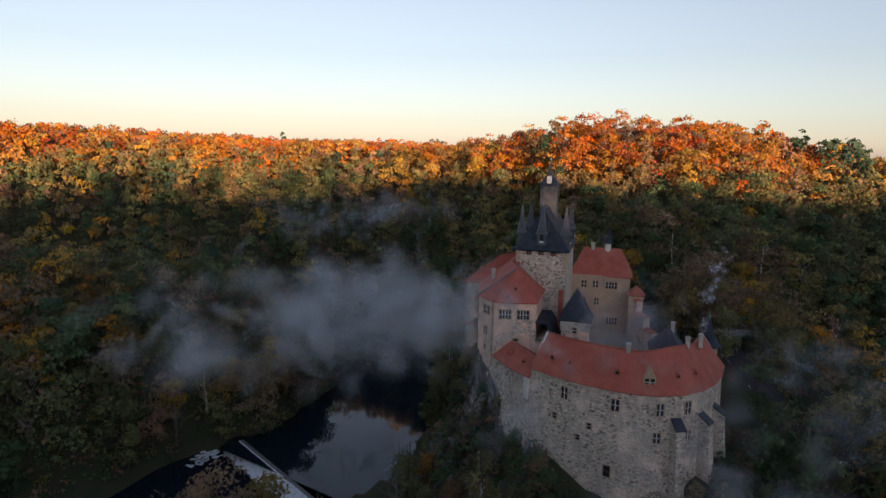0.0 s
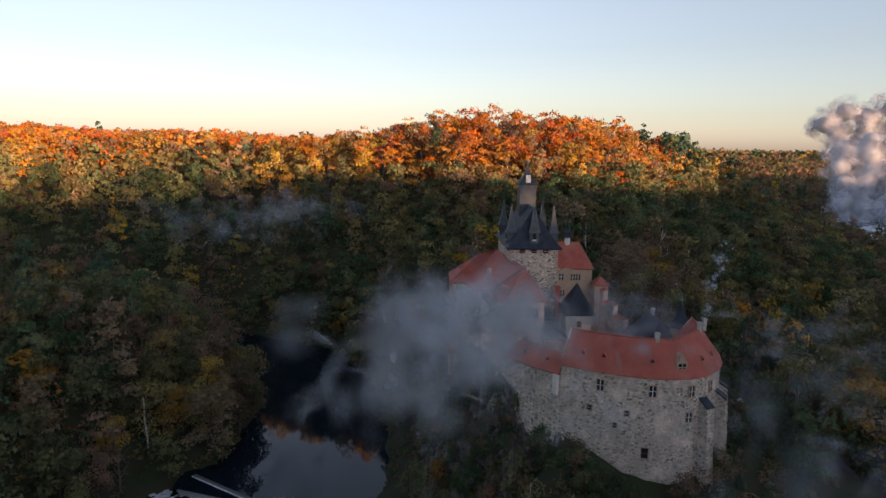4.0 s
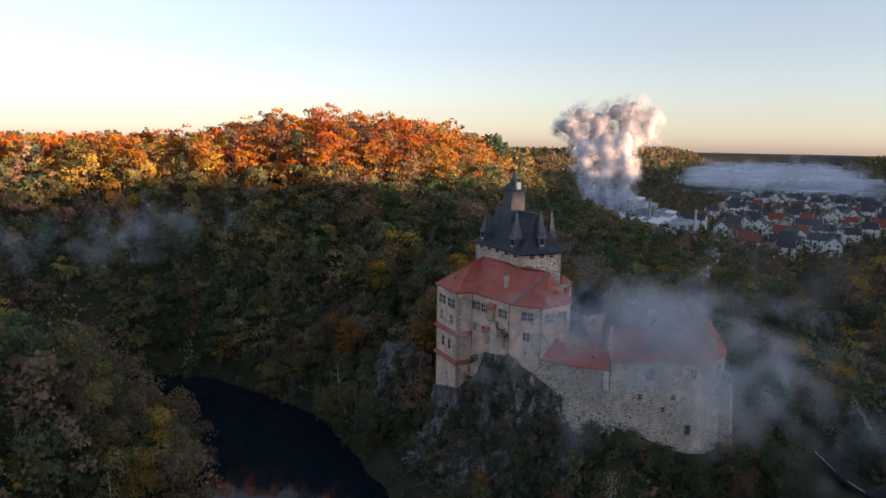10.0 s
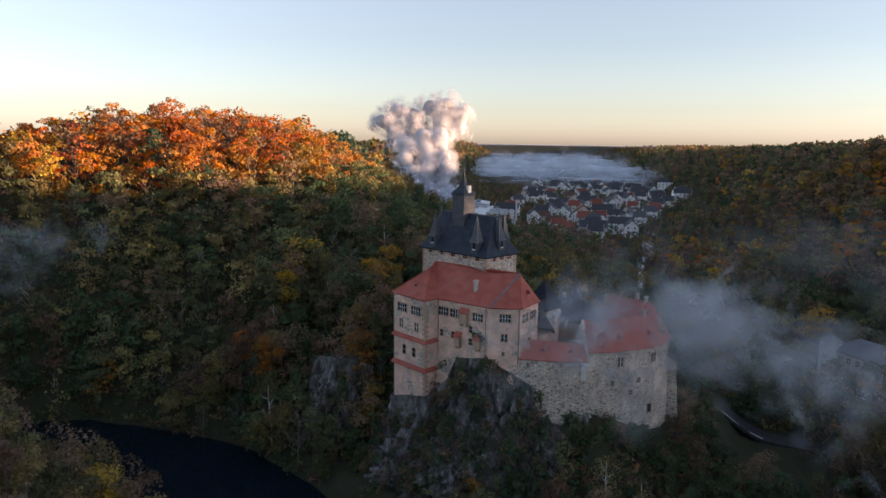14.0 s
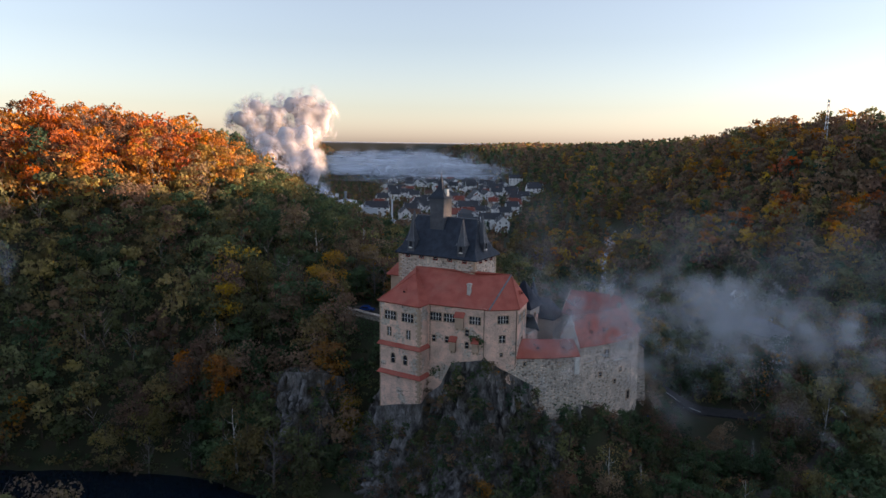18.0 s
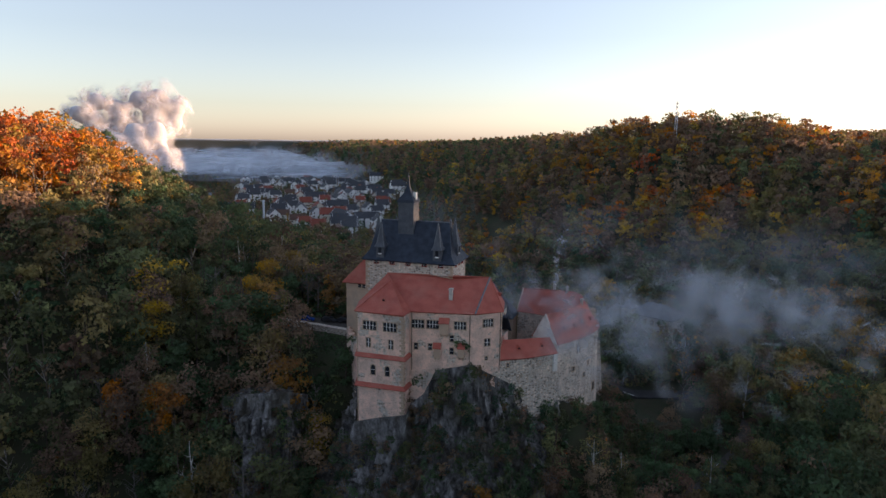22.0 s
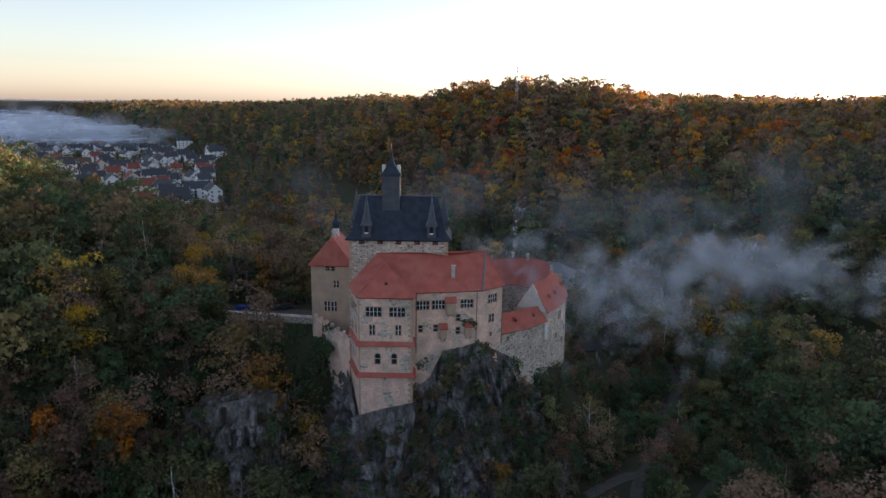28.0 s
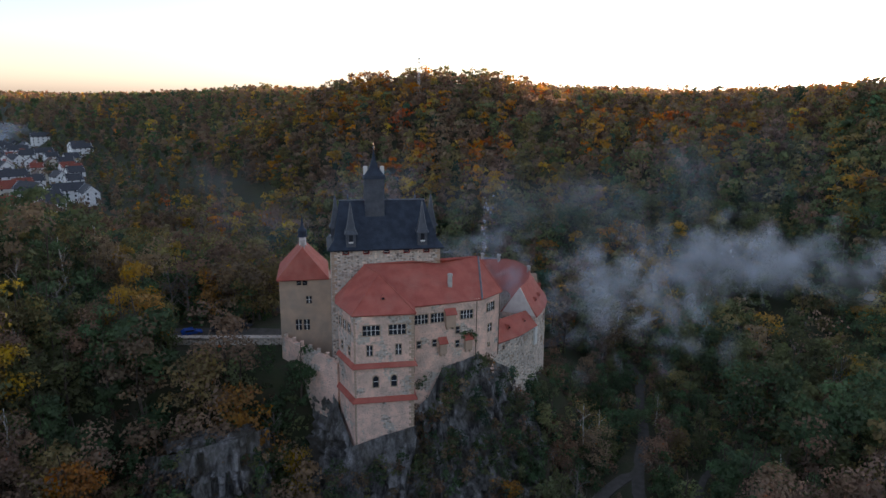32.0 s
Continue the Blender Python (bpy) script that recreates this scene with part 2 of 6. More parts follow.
def leaf_material(name, c):
    """Leaves of one kind: each tree a little lighter, darker, redder or greener than the next, mottled within its crown, and lit through."""
    m = bpy.data.materials.new("leaves_" + name)
    m.use_nodes = True
    n, l = m.node_tree.nodes, m.node_tree.links
    b = n["Principled BSDF"]
    b.inputs["Roughness"].default_value, b.inputs["Specular IOR Level"].default_value = 0.8, 0.12
    geo, tone, info, tex = n.new("ShaderNodeNewGeometry"), n.new("ShaderNodeAttribute"), n.new("ShaderNodeObjectInfo"), n.new("ShaderNodeTexNoise")
    tone.attribute_name = "tone"
    tex.inputs["Scale"].default_value, tex.inputs["Detail"].default_value = 0.22, 3
    l.new(geo.outputs["Position"], tex.inputs["Vector"])
    def calc(op, a, k):
        q = n.new("ShaderNodeMath")
        q.operation = op
        for i, v in enumerate((a, k)):
            if isinstance(v, (int, float)):
                q.inputs[i].default_value = v
            else:
                l.new(v, q.inputs[i])
        return q.outputs[0]
    def spread(v, lo, hi, f0=0.0, f1=1.0):
        q = n.new("ShaderNodeMapRange")
        for key, w in (("From Min", f0), ("From Max", f1), ("To Min", lo), ("To Max", hi)):
            q.inputs[key].default_value = w
        l.new(v, q.inputs["Value"])
        return q.outputs[0]
    own = calc("FRACT", calc("ADD", tone.outputs["Fac"], info.outputs["Random"]), 0.0)
    second = calc("FRACT", calc("MULTIPLY", own, 7.31), 0.0)
    value = calc("MULTIPLY", calc("MULTIPLY", spread(own, 0.66, 1.30), spread(geo.outputs["Random Per Island"], 0.91, 1.09)), spread(tex.outputs["Fac"], 0.82, 1.18, 0.35, 0.65))
    hsv = n.new("ShaderNodeHueSaturation")
    hsv.inputs["Color"].default_value = (*c, 1)
    l.new(value, hsv.inputs["Value"])
    l.new(spread(second, 0.480, 0.516), hsv.inputs["Hue"])
    l.new(spread(tex.outputs["Fac"], 0.88, 1.12, 0.35, 0.65), hsv.inputs["Saturation"])
    l.new(hsv.outputs[0], b.inputs["Base Color"])
    through_light, mix = n.new("ShaderNodeBsdfTranslucent"), n.new("ShaderNodeMixShader")
    l.new(hsv.outputs[0], through_light.inputs["Color"])
    mix.inputs["Fac"].default_value = 0.3
    l.new(b.outputs[0], mix.inputs[1]); l.new(through_light.outputs[0], mix.inputs[2])
    l.new(mix.outputs[0], n["Material Output"].inputs["Surface"])
    return m
M_LEAF = [leaf_material(n, c) for n, c in zip(LEAF_NAMES, LEAF_COLORS)]
M_TWIG = mat("pale_bare_twigs", (0.25, 0.225, 0.20), 0.9, (0.15, 0.135, 0.12), 2, 4)

def water_material():
    m = bpy.data.materials.new("dark_river_water")
    m.use_nodes = True
    n, l = m.node_tree.nodes, m.node_tree.links
    b = n["Principled BSDF"]
    b.inputs["Base Color"].default_value = (0.005, 0.012, 0.021, 1)
    b.inputs["Roughness"].default_value, b.inputs["IOR"].default_value = 0.04, 1.33
    geo, tex, bump = n.new("ShaderNodeNewGeometry"), n.new("ShaderNodeTexNoise"), n.new("ShaderNodeBump")
    tex.inputs["Scale"].default_value, tex.inputs["Detail"].default_value = 0.6, 3
    bump.inputs["Strength"].default_value, bump.inputs["Distance"].default_value = 0.03, 0.1
    l.new(geo.outputs["Position"], tex.inputs["Vector"])
    l.new(tex.outputs["Fac"], bump.inputs["Height"])
    l.new(bump.outputs["Normal"], b.inputs["Normal"])
    return m

M_WATER = water_material()
M_FOAM = mat("white_water", (0.75, 0.78, 0.82), 0.7, (0.5, 0.55, 0.6), 1.5, 5, bump=0.5)

# ---- helpers for building ----
def placed(o):
    return placed(o.parent) @ o.matrix_parent_inverse @ o.matrix_basis if o.parent else o.matrix_basis.copy()

def part(name, bm, material, parent=None, label="", smooth=False):
    """Links a bmesh as one mesh object under a thing or a part."""
    me = bpy.data.meshes.new(name)
    bm.to_mesh(me)
    bm.free()
    for m in (material if isinstance(material, (list, tuple)) else [material]):
        me.materials.append(m)
    if smooth:
        me.polygons.foreach_set("use_smooth", [True] * len(me.polygons))
    ob = new(name, me)
    if parent:
        ob.parent = parent
        ob.matrix_parent_inverse = placed(parent).inverted()
    return tagged(ob, label)

def thing(name, label, category, group="", kind="", at=(0, 0, 0), rz=0.0):
    ob = new(name)
    ob.matrix_basis = pose(*at, 0, 0, rz)
    return tagged(ob, label, category, group, kind)

def raw_mesh(name, verts, faces, materials, index=None, smooth=False):
    """A mesh object straight from arrays; all faces have the same number of corners."""
    verts, faces = np.asarray(verts, dtype=np.float32), np.asarray(faces, dtype=np.int32)
    me = bpy.data.meshes.new(name)
    me.vertices.add(len(verts))
    me.vertices.foreach_set("co", verts.ravel())
    k = faces.shape[1]
    me.loops.add(faces.size)
    me.loops.foreach_set("vertex_index", faces.ravel())
    me.polygons.add(len(faces))
    me.polygons.foreach_set("loop_start", np.arange(0, faces.size, k, dtype=np.int32))
    me.polygons.foreach_set("loop_total", np.full(len(faces), k, dtype=np.int32))
    for m in materials:
        me.materials.append(m)
    if index is not None:
        me.polygons.foreach_set("material_index", np.asarray(index, dtype=np.int32))
    me.polygons.foreach_set("use_smooth", np.full(len(faces), smooth, dtype=bool))
    me.update(calc_edges=True)
    me.validate()
    return me

def box(bm, x0, x1, y0, y1, z0, z1, m=None, bevel=0.0):
    vs = [bm.verts.new((x, y, z)) for z in (z0, z1) for x, y in ((x0, y0), (x1, y0), (x1, y1), (x0, y1))]
    fs = [(3, 2, 1, 0), (4, 5, 6, 7), (0, 1, 5, 4), (1, 2, 6, 5), (2, 3, 7, 6), (3, 0, 4, 7)]
    faces = [bm.faces.new([vs[i] for i in f]) for f in fs]
    if m is not None:
        bmesh.ops.transform(bm, matrix=m, verts=vs)
    if bevel:
        bmesh.ops.bevel(bm, geom=list({e for f in faces for e in f.edges}), offset=bevel, segments=1, affect="EDGES")
    return faces

def prism(bm, poly, z0, z1, inset=0.0):
    """A closed upright solid on a plan polygon; z0 may be a list of heights; the foot may stand out by inset."""
    n = len(poly)
    zs = z0 if isinstance(z0, (list, tuple)) else [z0] * n
    cx, cy = sum(p[0] for p in poly) / n, sum(p[1] for p in poly) / n
    lo = []
    for (x, y), z in zip(poly, zs):
        d = math.hypot(x - cx, y - cy)
        lo.append(bm.verts.new((x + (x - cx) / d * inset, y + (y - cy) / d * inset, z)))
    hi = [bm.verts.new((x, y, z1)) for x, y in poly]
    for i in range(n):
        j = (i + 1) % n
        bm.faces.new((lo[i], lo[j], hi[j], hi[i]))
    bm.faces.new(hi)
    bm.faces.new(lo[::-1])
    return hi

def tube(bm, pts, radii, seg=8, cap=True):
    """A round bar through points."""
    rings = []
    for i, (p, r) in enumerate(zip(pts, radii)):
        p = Vector(p)
        d = (Vector(pts[min(i + 1, len(pts) - 1)]) - Vector(pts[max(i - 1, 0)])).normalized()
        a = d.orthogonal().normalized()
        if abs(d.z) > 0.999:
            a = Vector((1, 0, 0))
        b = d.cross(a)
        rings.append([bm.verts.new(p + (a * math.cos(2 * math.pi * k / seg) + b * math.sin(2 * math.pi * k / seg)) * r) for k in range(seg)])
    for r0, r1 in zip(rings, rings[1:]):
        for k in range(seg):
            bm.faces.new((r0[k], r0[(k + 1) % seg], r1[(k + 1) % seg], r1[k]))
    if cap:
        bm.faces.new(rings[0][::-1])
        bm.faces.new(rings[-1])

# ---- the land: a river loop round a castle spur, wooded hills, a town valley ----
WATER = 8.0
RIVER = [(-40, -420), (-60, -320), (-72, -220), (-92, -150), (-98, -105), (-76, -66), (-42, -47), (8, -46), (26, -59), (62, -74), (115, -72), (152, -30), (160, 30), (146, 84), (104, 108), (40, 134), (-40, 195), (-120, 280), (-190, 355), (-280, 460), (-420, 640), (-620, 900), (-950, 1310), (-1480, 2000), (-2100, 2800)]
FLOOR = [6, 6, 6, 5, 4, 3, 2, 2, 2, 4, 6, 6, 6, 10, 14, 20, 30, 60, 80, 95, 125, 135, 160, 190, 220]
HALF = [15, 15, 15, 15, 16, 18, 18, 20, 25, 19, 16, 15, 15, 14, 13, 12, 11, 10, 10, 10, 10, 10, 10, 10, 10]
# hills and hollows: centre x, y, reach x, y, rise
# (350, 175) is an added rise out of view, sized to shade western slopes
HILLS = [(-205, 25, 85, 75, 16.7), (-150, 60, 60, 50, -4.8), (75, 400, 190, 110, 32.5), (35, 388, 105, 90, 25.3), (330, 380, 160, 150, 8.2), (350, 175, 130, 110, 58.6),
         (330, 20, 120, 120, 16.2), (-960, 1020, 190, 210, 30.0), (-260, 1150, 260, 320, 9.4), (-420, -20, 150, 140, -34.7), (-240, -190, 110, 90, -7.6), (-230, 130, 70, 60, 9.1),
         (-1637, 1835, 260, 240, 27.6), (-60, 700, 200, 180, -5.8), (120, 640, 160, 160, 3.8), (200, 380, 70, 90, -5.7), (-90, 330, 90, 80, 3.2), (-10, 430, 70, 70, 26.9),
         (-300, 40, 80, 110, -15.6), (-110, 100, 45, 50, -8.8), (500, 420, 200, 200, 12.6), (-700, 150, 260, 260, -50.8), (300, 900, 300, 300, 12.3)]

def fade(v):
    v = np.clip(v, 0, 1)
    return v * v * (3 - 2 * v)

def bell(x, y, cx, cy, rx, ry):
    return np.exp(-((x - cx) / rx) ** 2 - ((y - cy) / ry) ** 2)

def waves(x, y, size, seed):
    """Soft uneven ground: a few crossed sines, about -1 to 1."""
    r = np.random.RandomState(seed)
    s = np.zeros_like(x)
    for k in range(7):
        a, f, p = r.uniform(0, 6.28), (0.6 + 0.35 * k) / size, r.uniform(0, 6.28)
        s += np.sin((x * math.cos(a) + y * math.sin(a)) * f * 6.28 + p) / (1 + 0.5 * k)
    return s / 2.6

def river_at(x, y):
    """Distance to the river's line, its half width and the width of the flat beside it."""
    best, half, flat = np.full(x.shape, 1e9), np.zeros(x.shape), np.zeros(x.shape)
    for (ax, ay), (bx, by), f0, f1, h0, h1 in zip(RIVER, RIVER[1:], FLOOR, FLOOR[1:], HALF, HALF[1:]):
        dx, dy = bx - ax, by - ay
        t = np.clip(((x - ax) * dx + (y - ay) * dy) / (dx * dx + dy * dy), 0, 1)
        d = np.hypot(x - ax - t * dx, y - ay - t * dy)
        near = d < best
        best, half, flat = np.where(near, d, best), np.where(near, h0 + t * (h1 - h0), half), np.where(near, f0 + t * (f1 - f0), flat)
    return best, half, flat

def height(x, y):
    x, y = np.asarray(x, dtype=float), np.asarray(y, dtype=float)
    d, half, flat = river_at(x, y)
    far = np.hypot(x, y)
    # plateau heights
    north = fade((y - 120 + 0.25 * x) / 120)
    west = fade((-x - 60) / 80) * (1 - fade((y - 150) / 140))
    top = 66 + 0 * x
    top = top + west * 12.6 - 22 * fade((y + 60) / -60) * fade((x + 90) / 60) + north * 9.8 * fade((x + 260) / 220)
    for hill in HILLS:
        top = top + hill[4] * bell(x, y, *hill[:4])
    top = top + 6 * waves(x, y, 260, 3)
    flank = fade((y - 60 + 0.6 * (x + 180)) / 130) * fade((-x - 20) / 40) * (1 - fade((y - 330) / 100))
    top = top * (1 - 0.47 * flank)
    loop = fade((x + 70) / 40) * fade((y + 90) / 30) * (1 - fade((x - 165) / 20)) * (1 - fade((y - 60 - 0.35 * np.maximum(-x, 0)) / 90))
    top = top * (1 - loop) + loop * 13
    tau = 42 + 120 * north + 30 * fade((x - 150) / 60)
    tau = tau * (1 - 0.62 * fade((y - 560) / 260))
    bank = d - half + 1.6 * waves(x, y, 26, 17) * fade((300 - y) / 100)
    rise = 1 - np.exp(-np.maximum(bank - flat, 0) / tau)
    z = WATER + 1.2 + 2.5 * fade(bank / np.maximum(flat, 1)) + (top - WATER - 3) * rise
    z = z + rise * 2.0 * waves(x, y, 45, 5) * fade(bank / 20)
    # castle spur, from the western hill to the round bastion
    t = np.clip((40 - x) / 150, 0, 1)
    cy = 18 + 4 * t
    crest = 31.5 + 6 * fade((30 - x) / 40) + 16 * fade((-50 - x) / 60)
    over = np.maximum(x - 38, 0)
    dy = y - cy
    south, northside = np.maximum(-dy - (11 + 4 * fade((-9 - x) / 6)), 0), np.maximum(dy - 20, 0)
    fall = np.sqrt(south ** 2 + (over * 0.8) ** 2)
    spur = crest - fall * 1.5 - northside * 0.36 + np.clip(fall - 16, 0, 60) * 0.5
    spur = np.where(fall > 0, spur + np.minimum(fall, 3) * 0.3 * waves(x, y, 14, 9), spur)
    spur = np.minimum(spur, crest)
    z = np.maximum(z, np.where(bank > 0, np.minimum(spur, WATER + 1.5 + np.maximum(bank, 0) * 2.2), -99))
    # river bed
    z = np.where((bank < 3) & (y < 300), np.minimum(z, WATER - 2.5 + 3.7 * fade((bank + 5) / 8)), z)
    # far country
    z = z * (1 - fade((far - 2500) / 1300)) + fade((far - 2500) / 1300) * (72 + 9 * waves(x, y, 1600, 8))
    return z

def hz(x, y):
    return float(height(np.array([x]), np.array([y]))[0])

N = 300
u = np.linspace(-1, 1, N)
axis = 330 * u + 3900 * np.sign(u) * np.abs(u) ** 5
gx, gy = np.meshgrid(axis - 20, axis + 60)
gz = height(gx, gy)
idx = np.arange(N * N).reshape(N, N)
quads = np.stack([idx[:-1, :-1], idx[:-1, 1:], idx[1:, 1:], idx[1:, :-1]], -1).reshape(-1, 4)
ground = tagged(new("ground", raw_mesh("ground", np.stack([gx, gy, gz], -1).reshape(-1, 3), quads, [M_SOIL], smooth=True)), "wooded valley ground with brown leaf litter and grass", "ground", kind="structure")

# the river: a ribbon of still dark water
def ribbon(name, line, half, z, material, label, category, rise=0.0):
    bm, prev = bmesh.new(), None
    for i, (x, y) in enumerate(line):
        a, b = Vector(line[max(i - 1, 0)]), Vector(line[min(i + 1, len(line) - 1)])
        d = (b - a).normalized()
        n = Vector((-d.y, d.x))
        w = half[i] if isinstance(half, (list, tuple)) else half
        zz = z[i] if isinstance(z, (list, tuple)) else z
        row = [bm.verts.new((x + n.x * w * s, y + n.y * w * s, zz)) for s in (-1, 1)]
        if prev:
            bm.faces.new((prev[0], row[0], row[1], prev[1]))
        prev = row
    bmesh.ops.recalc_face_normals(bm, faces=bm.faces)
    if bm.faces[0:1] and list(bm.faces)[0].normal.z < 0:
        bmesh.ops.reverse_faces(bm, faces=bm.faces)
    return tagged(part(name, bm, material), label, category, kind="structure")
WEIR_A, WEIR_B = Vector((6.0, -70.0)), Vector((33.0, -30.0))
ribbon("water", RIVER[:8] + [(19.5, -50)], [h + 7 for h in HALF[:8]] + [24.2], WATER, M_WATER, "still dark river water above the weir, mirroring the sky", "water")
ribbon("water", [(14, -46)] + RIVER[8:17], [30] + [h + 7 for h in HALF[8:17]], WATER - 1.6, M_WATER, "dark river water below the weir", "water")

# ---- the castle ----
def on_wall(p, q, along, z, out=0.0):
    """A pose on the upright wall from p to q (its outside on the right hand of the way p to q): along metres from p, x along the wall, -y outwards."""
    d = (Vector(q) - Vector(p)).normalized()
    a = math.degrees(math.atan2(d.y, d.x))
    return pose(p[0] + d.x * along + d.y * out, p[1] + d.y * along - d.x * out, z, 0, 0, a)

WIN = {}
def window(parent, m, w, h, cols=2, rows=2, frame=0.16, arch=False, stone=M_FRAME, bars=M_WHITE):
    """A window with a stone frame that stands proud, a dark pane set back in it and glazing bars."""
    key = (w, h, cols, rows, arch, stone.name, bars.name)
    if key not in WIN:
        top = [(w / 2 * math.cos(a), h - w / 2 + w / 2 * math.sin(a)) for a in np.linspace(0, math.pi, 9)] if arch else [(w / 2, h), (-w / 2, h)]
        inner = [(-w / 2, 0), (w / 2, 0)] + top
        k = (w / 2 + frame) / (w / 2)
        outer = [(x * k, -frame if z <= 0 else (z + frame if not arch else h / 2 + (z - h / 2) * (1 + 2 * frame / h))) for x, z in inner]
        bm = bmesh.new()
        rings = [[bm.verts.new((x, y, z)) for x, z in loop] for loop, y in ((outer, 0.10), (outer, -0.10), (inner, -0.10), (inner, 0.10))]
        n = len(inner)
        for r0, r1 in zip(rings, rings[1:]):
            for i in range(n):
                bm.faces.new((r0[i], r0[(i + 1) % n], r1[(i + 1) % n], r1[i]))
        f = part("window_frame", bm, stone)
        bm = bmesh.new()
        bm.faces.new([bm.verts.new((x, -0.02, z)) for x, z in inner])
        bm.faces.new([bm.verts.new((x, 0.05, z)) for x, z in inner][::-1])
        g = part("pane", bm, M_GLASSDARK)
        bm = bmesh.new()
        for i in range(1, cols):
            x, t = -w / 2 + w * i / cols, 0.07 if i * 2 == cols else 0.045
            box(bm, x - t, x + t, -0.07, -0.015, 0.0, h - (0.1 if arch else 0))
        for i in range(1, rows):
            box(bm, -w / 2, w / 2, -0.065, -0.015, h * i / rows - 0.04, h * i / rows + 0.04)
        if len(bm.verts) == 0:
            box(bm, -w / 2, w / 2, -0.06, -0.015, h / 2 - 0.03, h / 2 + 0.03)
        b = part("glazing_bar", bm, bars)
        WIN[key] = (f.data, g.data, b.data)
        for o in (f, g, b):
            bpy.data.objects.remove(o)
    fd, gd, bd = WIN[key]
    f = new("window", fd)
    f.parent, f.matrix_parent_inverse, f.matrix_basis = parent, placed(parent).inverted(), m
    for nm, d in (("pane", gd), ("glazing_bar", bd)):
        o = new(nm, d)
        o.parent = f
    return f

def roof(name, polys, material, parent, thick=0.28, label=""):
    """Roof planes with thickness, from corner lists; shared corners are welded."""
    bm = bmesh.new()
    for poly in polys:
        bm.faces.new([bm.verts.new(p) for p in poly])
    bmesh.ops.remove_doubles(bm, verts=bm.verts, dist=0.02)
    bmesh.ops.recalc_face_normals(bm, faces=bm.faces)
    if sum(f.normal.z for f in bm.faces) < 0:
        bmesh.ops.reverse_faces(bm, faces=bm.faces)
    bmesh.ops.solidify(bm, geom=bm.faces[:], thickness=thick)
    return part(name, bm, material, parent, label)

def bar(name, a, b, r, material, parent, seg=6):
    bm = bmesh.new()
    tube(bm, [a, b], [r, r], seg)
    return part(name, bm, material, parent)

def walls(name, poly, z0, z1, material, parent, batter=0.0, label=""):
    bm = bmesh.new()
    prism(bm, poly, z0, z1, batter)
    return part(name, bm, material, parent, label)

def hip_roof(parent, x0, x1, y0, y1, z, zr, axis="x", hip=0.5, over=0.45, material=None, name="roof", flare=0.0):
    material = material or M_TILE
    x0, x1, y0, y1 = x0 - over, x1 + over, y0 - over, y1 + over
    if axis == "x":
        h = hip * (y1 - y0) / 2
        r0, r1 = (x0 + h, (y0 + y1) / 2, zr), (x1 - h, (y0 + y1) / 2, zr)
        a, b, c, d = (x0, y0, z), (x1, y0, z), (x1, y1, z), (x0, y1, z)
        return roof(name, [(a, b, r1, r0), (b, c, r1), (c, d, r0, r1), (d, a, r0)], material, parent)
    h = hip * (x1 - x0) / 2
    r0, r1 = ((x0 + x1) / 2, y0 + h, zr), ((x0 + x1) / 2, y1 - h, zr)
    a, b, c, d = (x0, y0, z), (x1, y0, z), (x1, y1, z), (x0, y1, z)
    return roof(name, [(a, b, r0), (b, c, r1, r0), (c, d, r1), (d, a, r0, r1)], material, parent)

# keep
KX0, KX1, KY0, KY1, KZ = -7.0, 13.2, -0.3, 9.8, 62.7
keep = thing("keep", "tall rubble stone keep with steep slate roof and spired turrets", "tower", at=(3, 4.7, 36))
walls("wall", [(KX0, KY0), (KX1, KY0), (KX1, KY1), (KX0, KY1)], 34, KZ, M_RUBBLE, keep, 0.25)
kz0, kzr, ko = KZ - 0.25, 70.7, 0.75
e = [(KX0 - ko, KY0 - ko, kz0), (KX1 + ko, KY0 - ko, kz0), (KX1 + ko, KY1 + ko, kz0), (KX0 - ko, KY1 + ko, kz0)]
f = [(KX0 + 0.5, KY0 + 0.7, kz0 + 1.6), (KX1 - 0.5, KY0 + 0.7, kz0 + 1.6), (KX1 - 0.5, KY1 - 0.7, kz0 + 1.6), (KX0 + 0.5, KY1 - 0.7, kz0 + 1.6)]
r0, r1 = (-5.2, 4.75, kzr), (10.9, 4.75, kzr)
roof("roof", [(e[0], e[1], f[1], f[0]), (e[1], e[2], f[2], f[1]), (e[2], e[3], f[3], f[2]), (e[3], e[0], f[0], f[3]),
              (f[0], f[1], r1, r0), (f[1], f[2], r1), (f[2], f[3], r0, r1), (f[3], f[0], r0)], M_SLATE, keep)
bar("ridge_cap", (-5.3, 4.75, kzr + 0.05), (11.0, 4.75, kzr + 0.05), 0.14, M_SLATE_EDGE, keep)

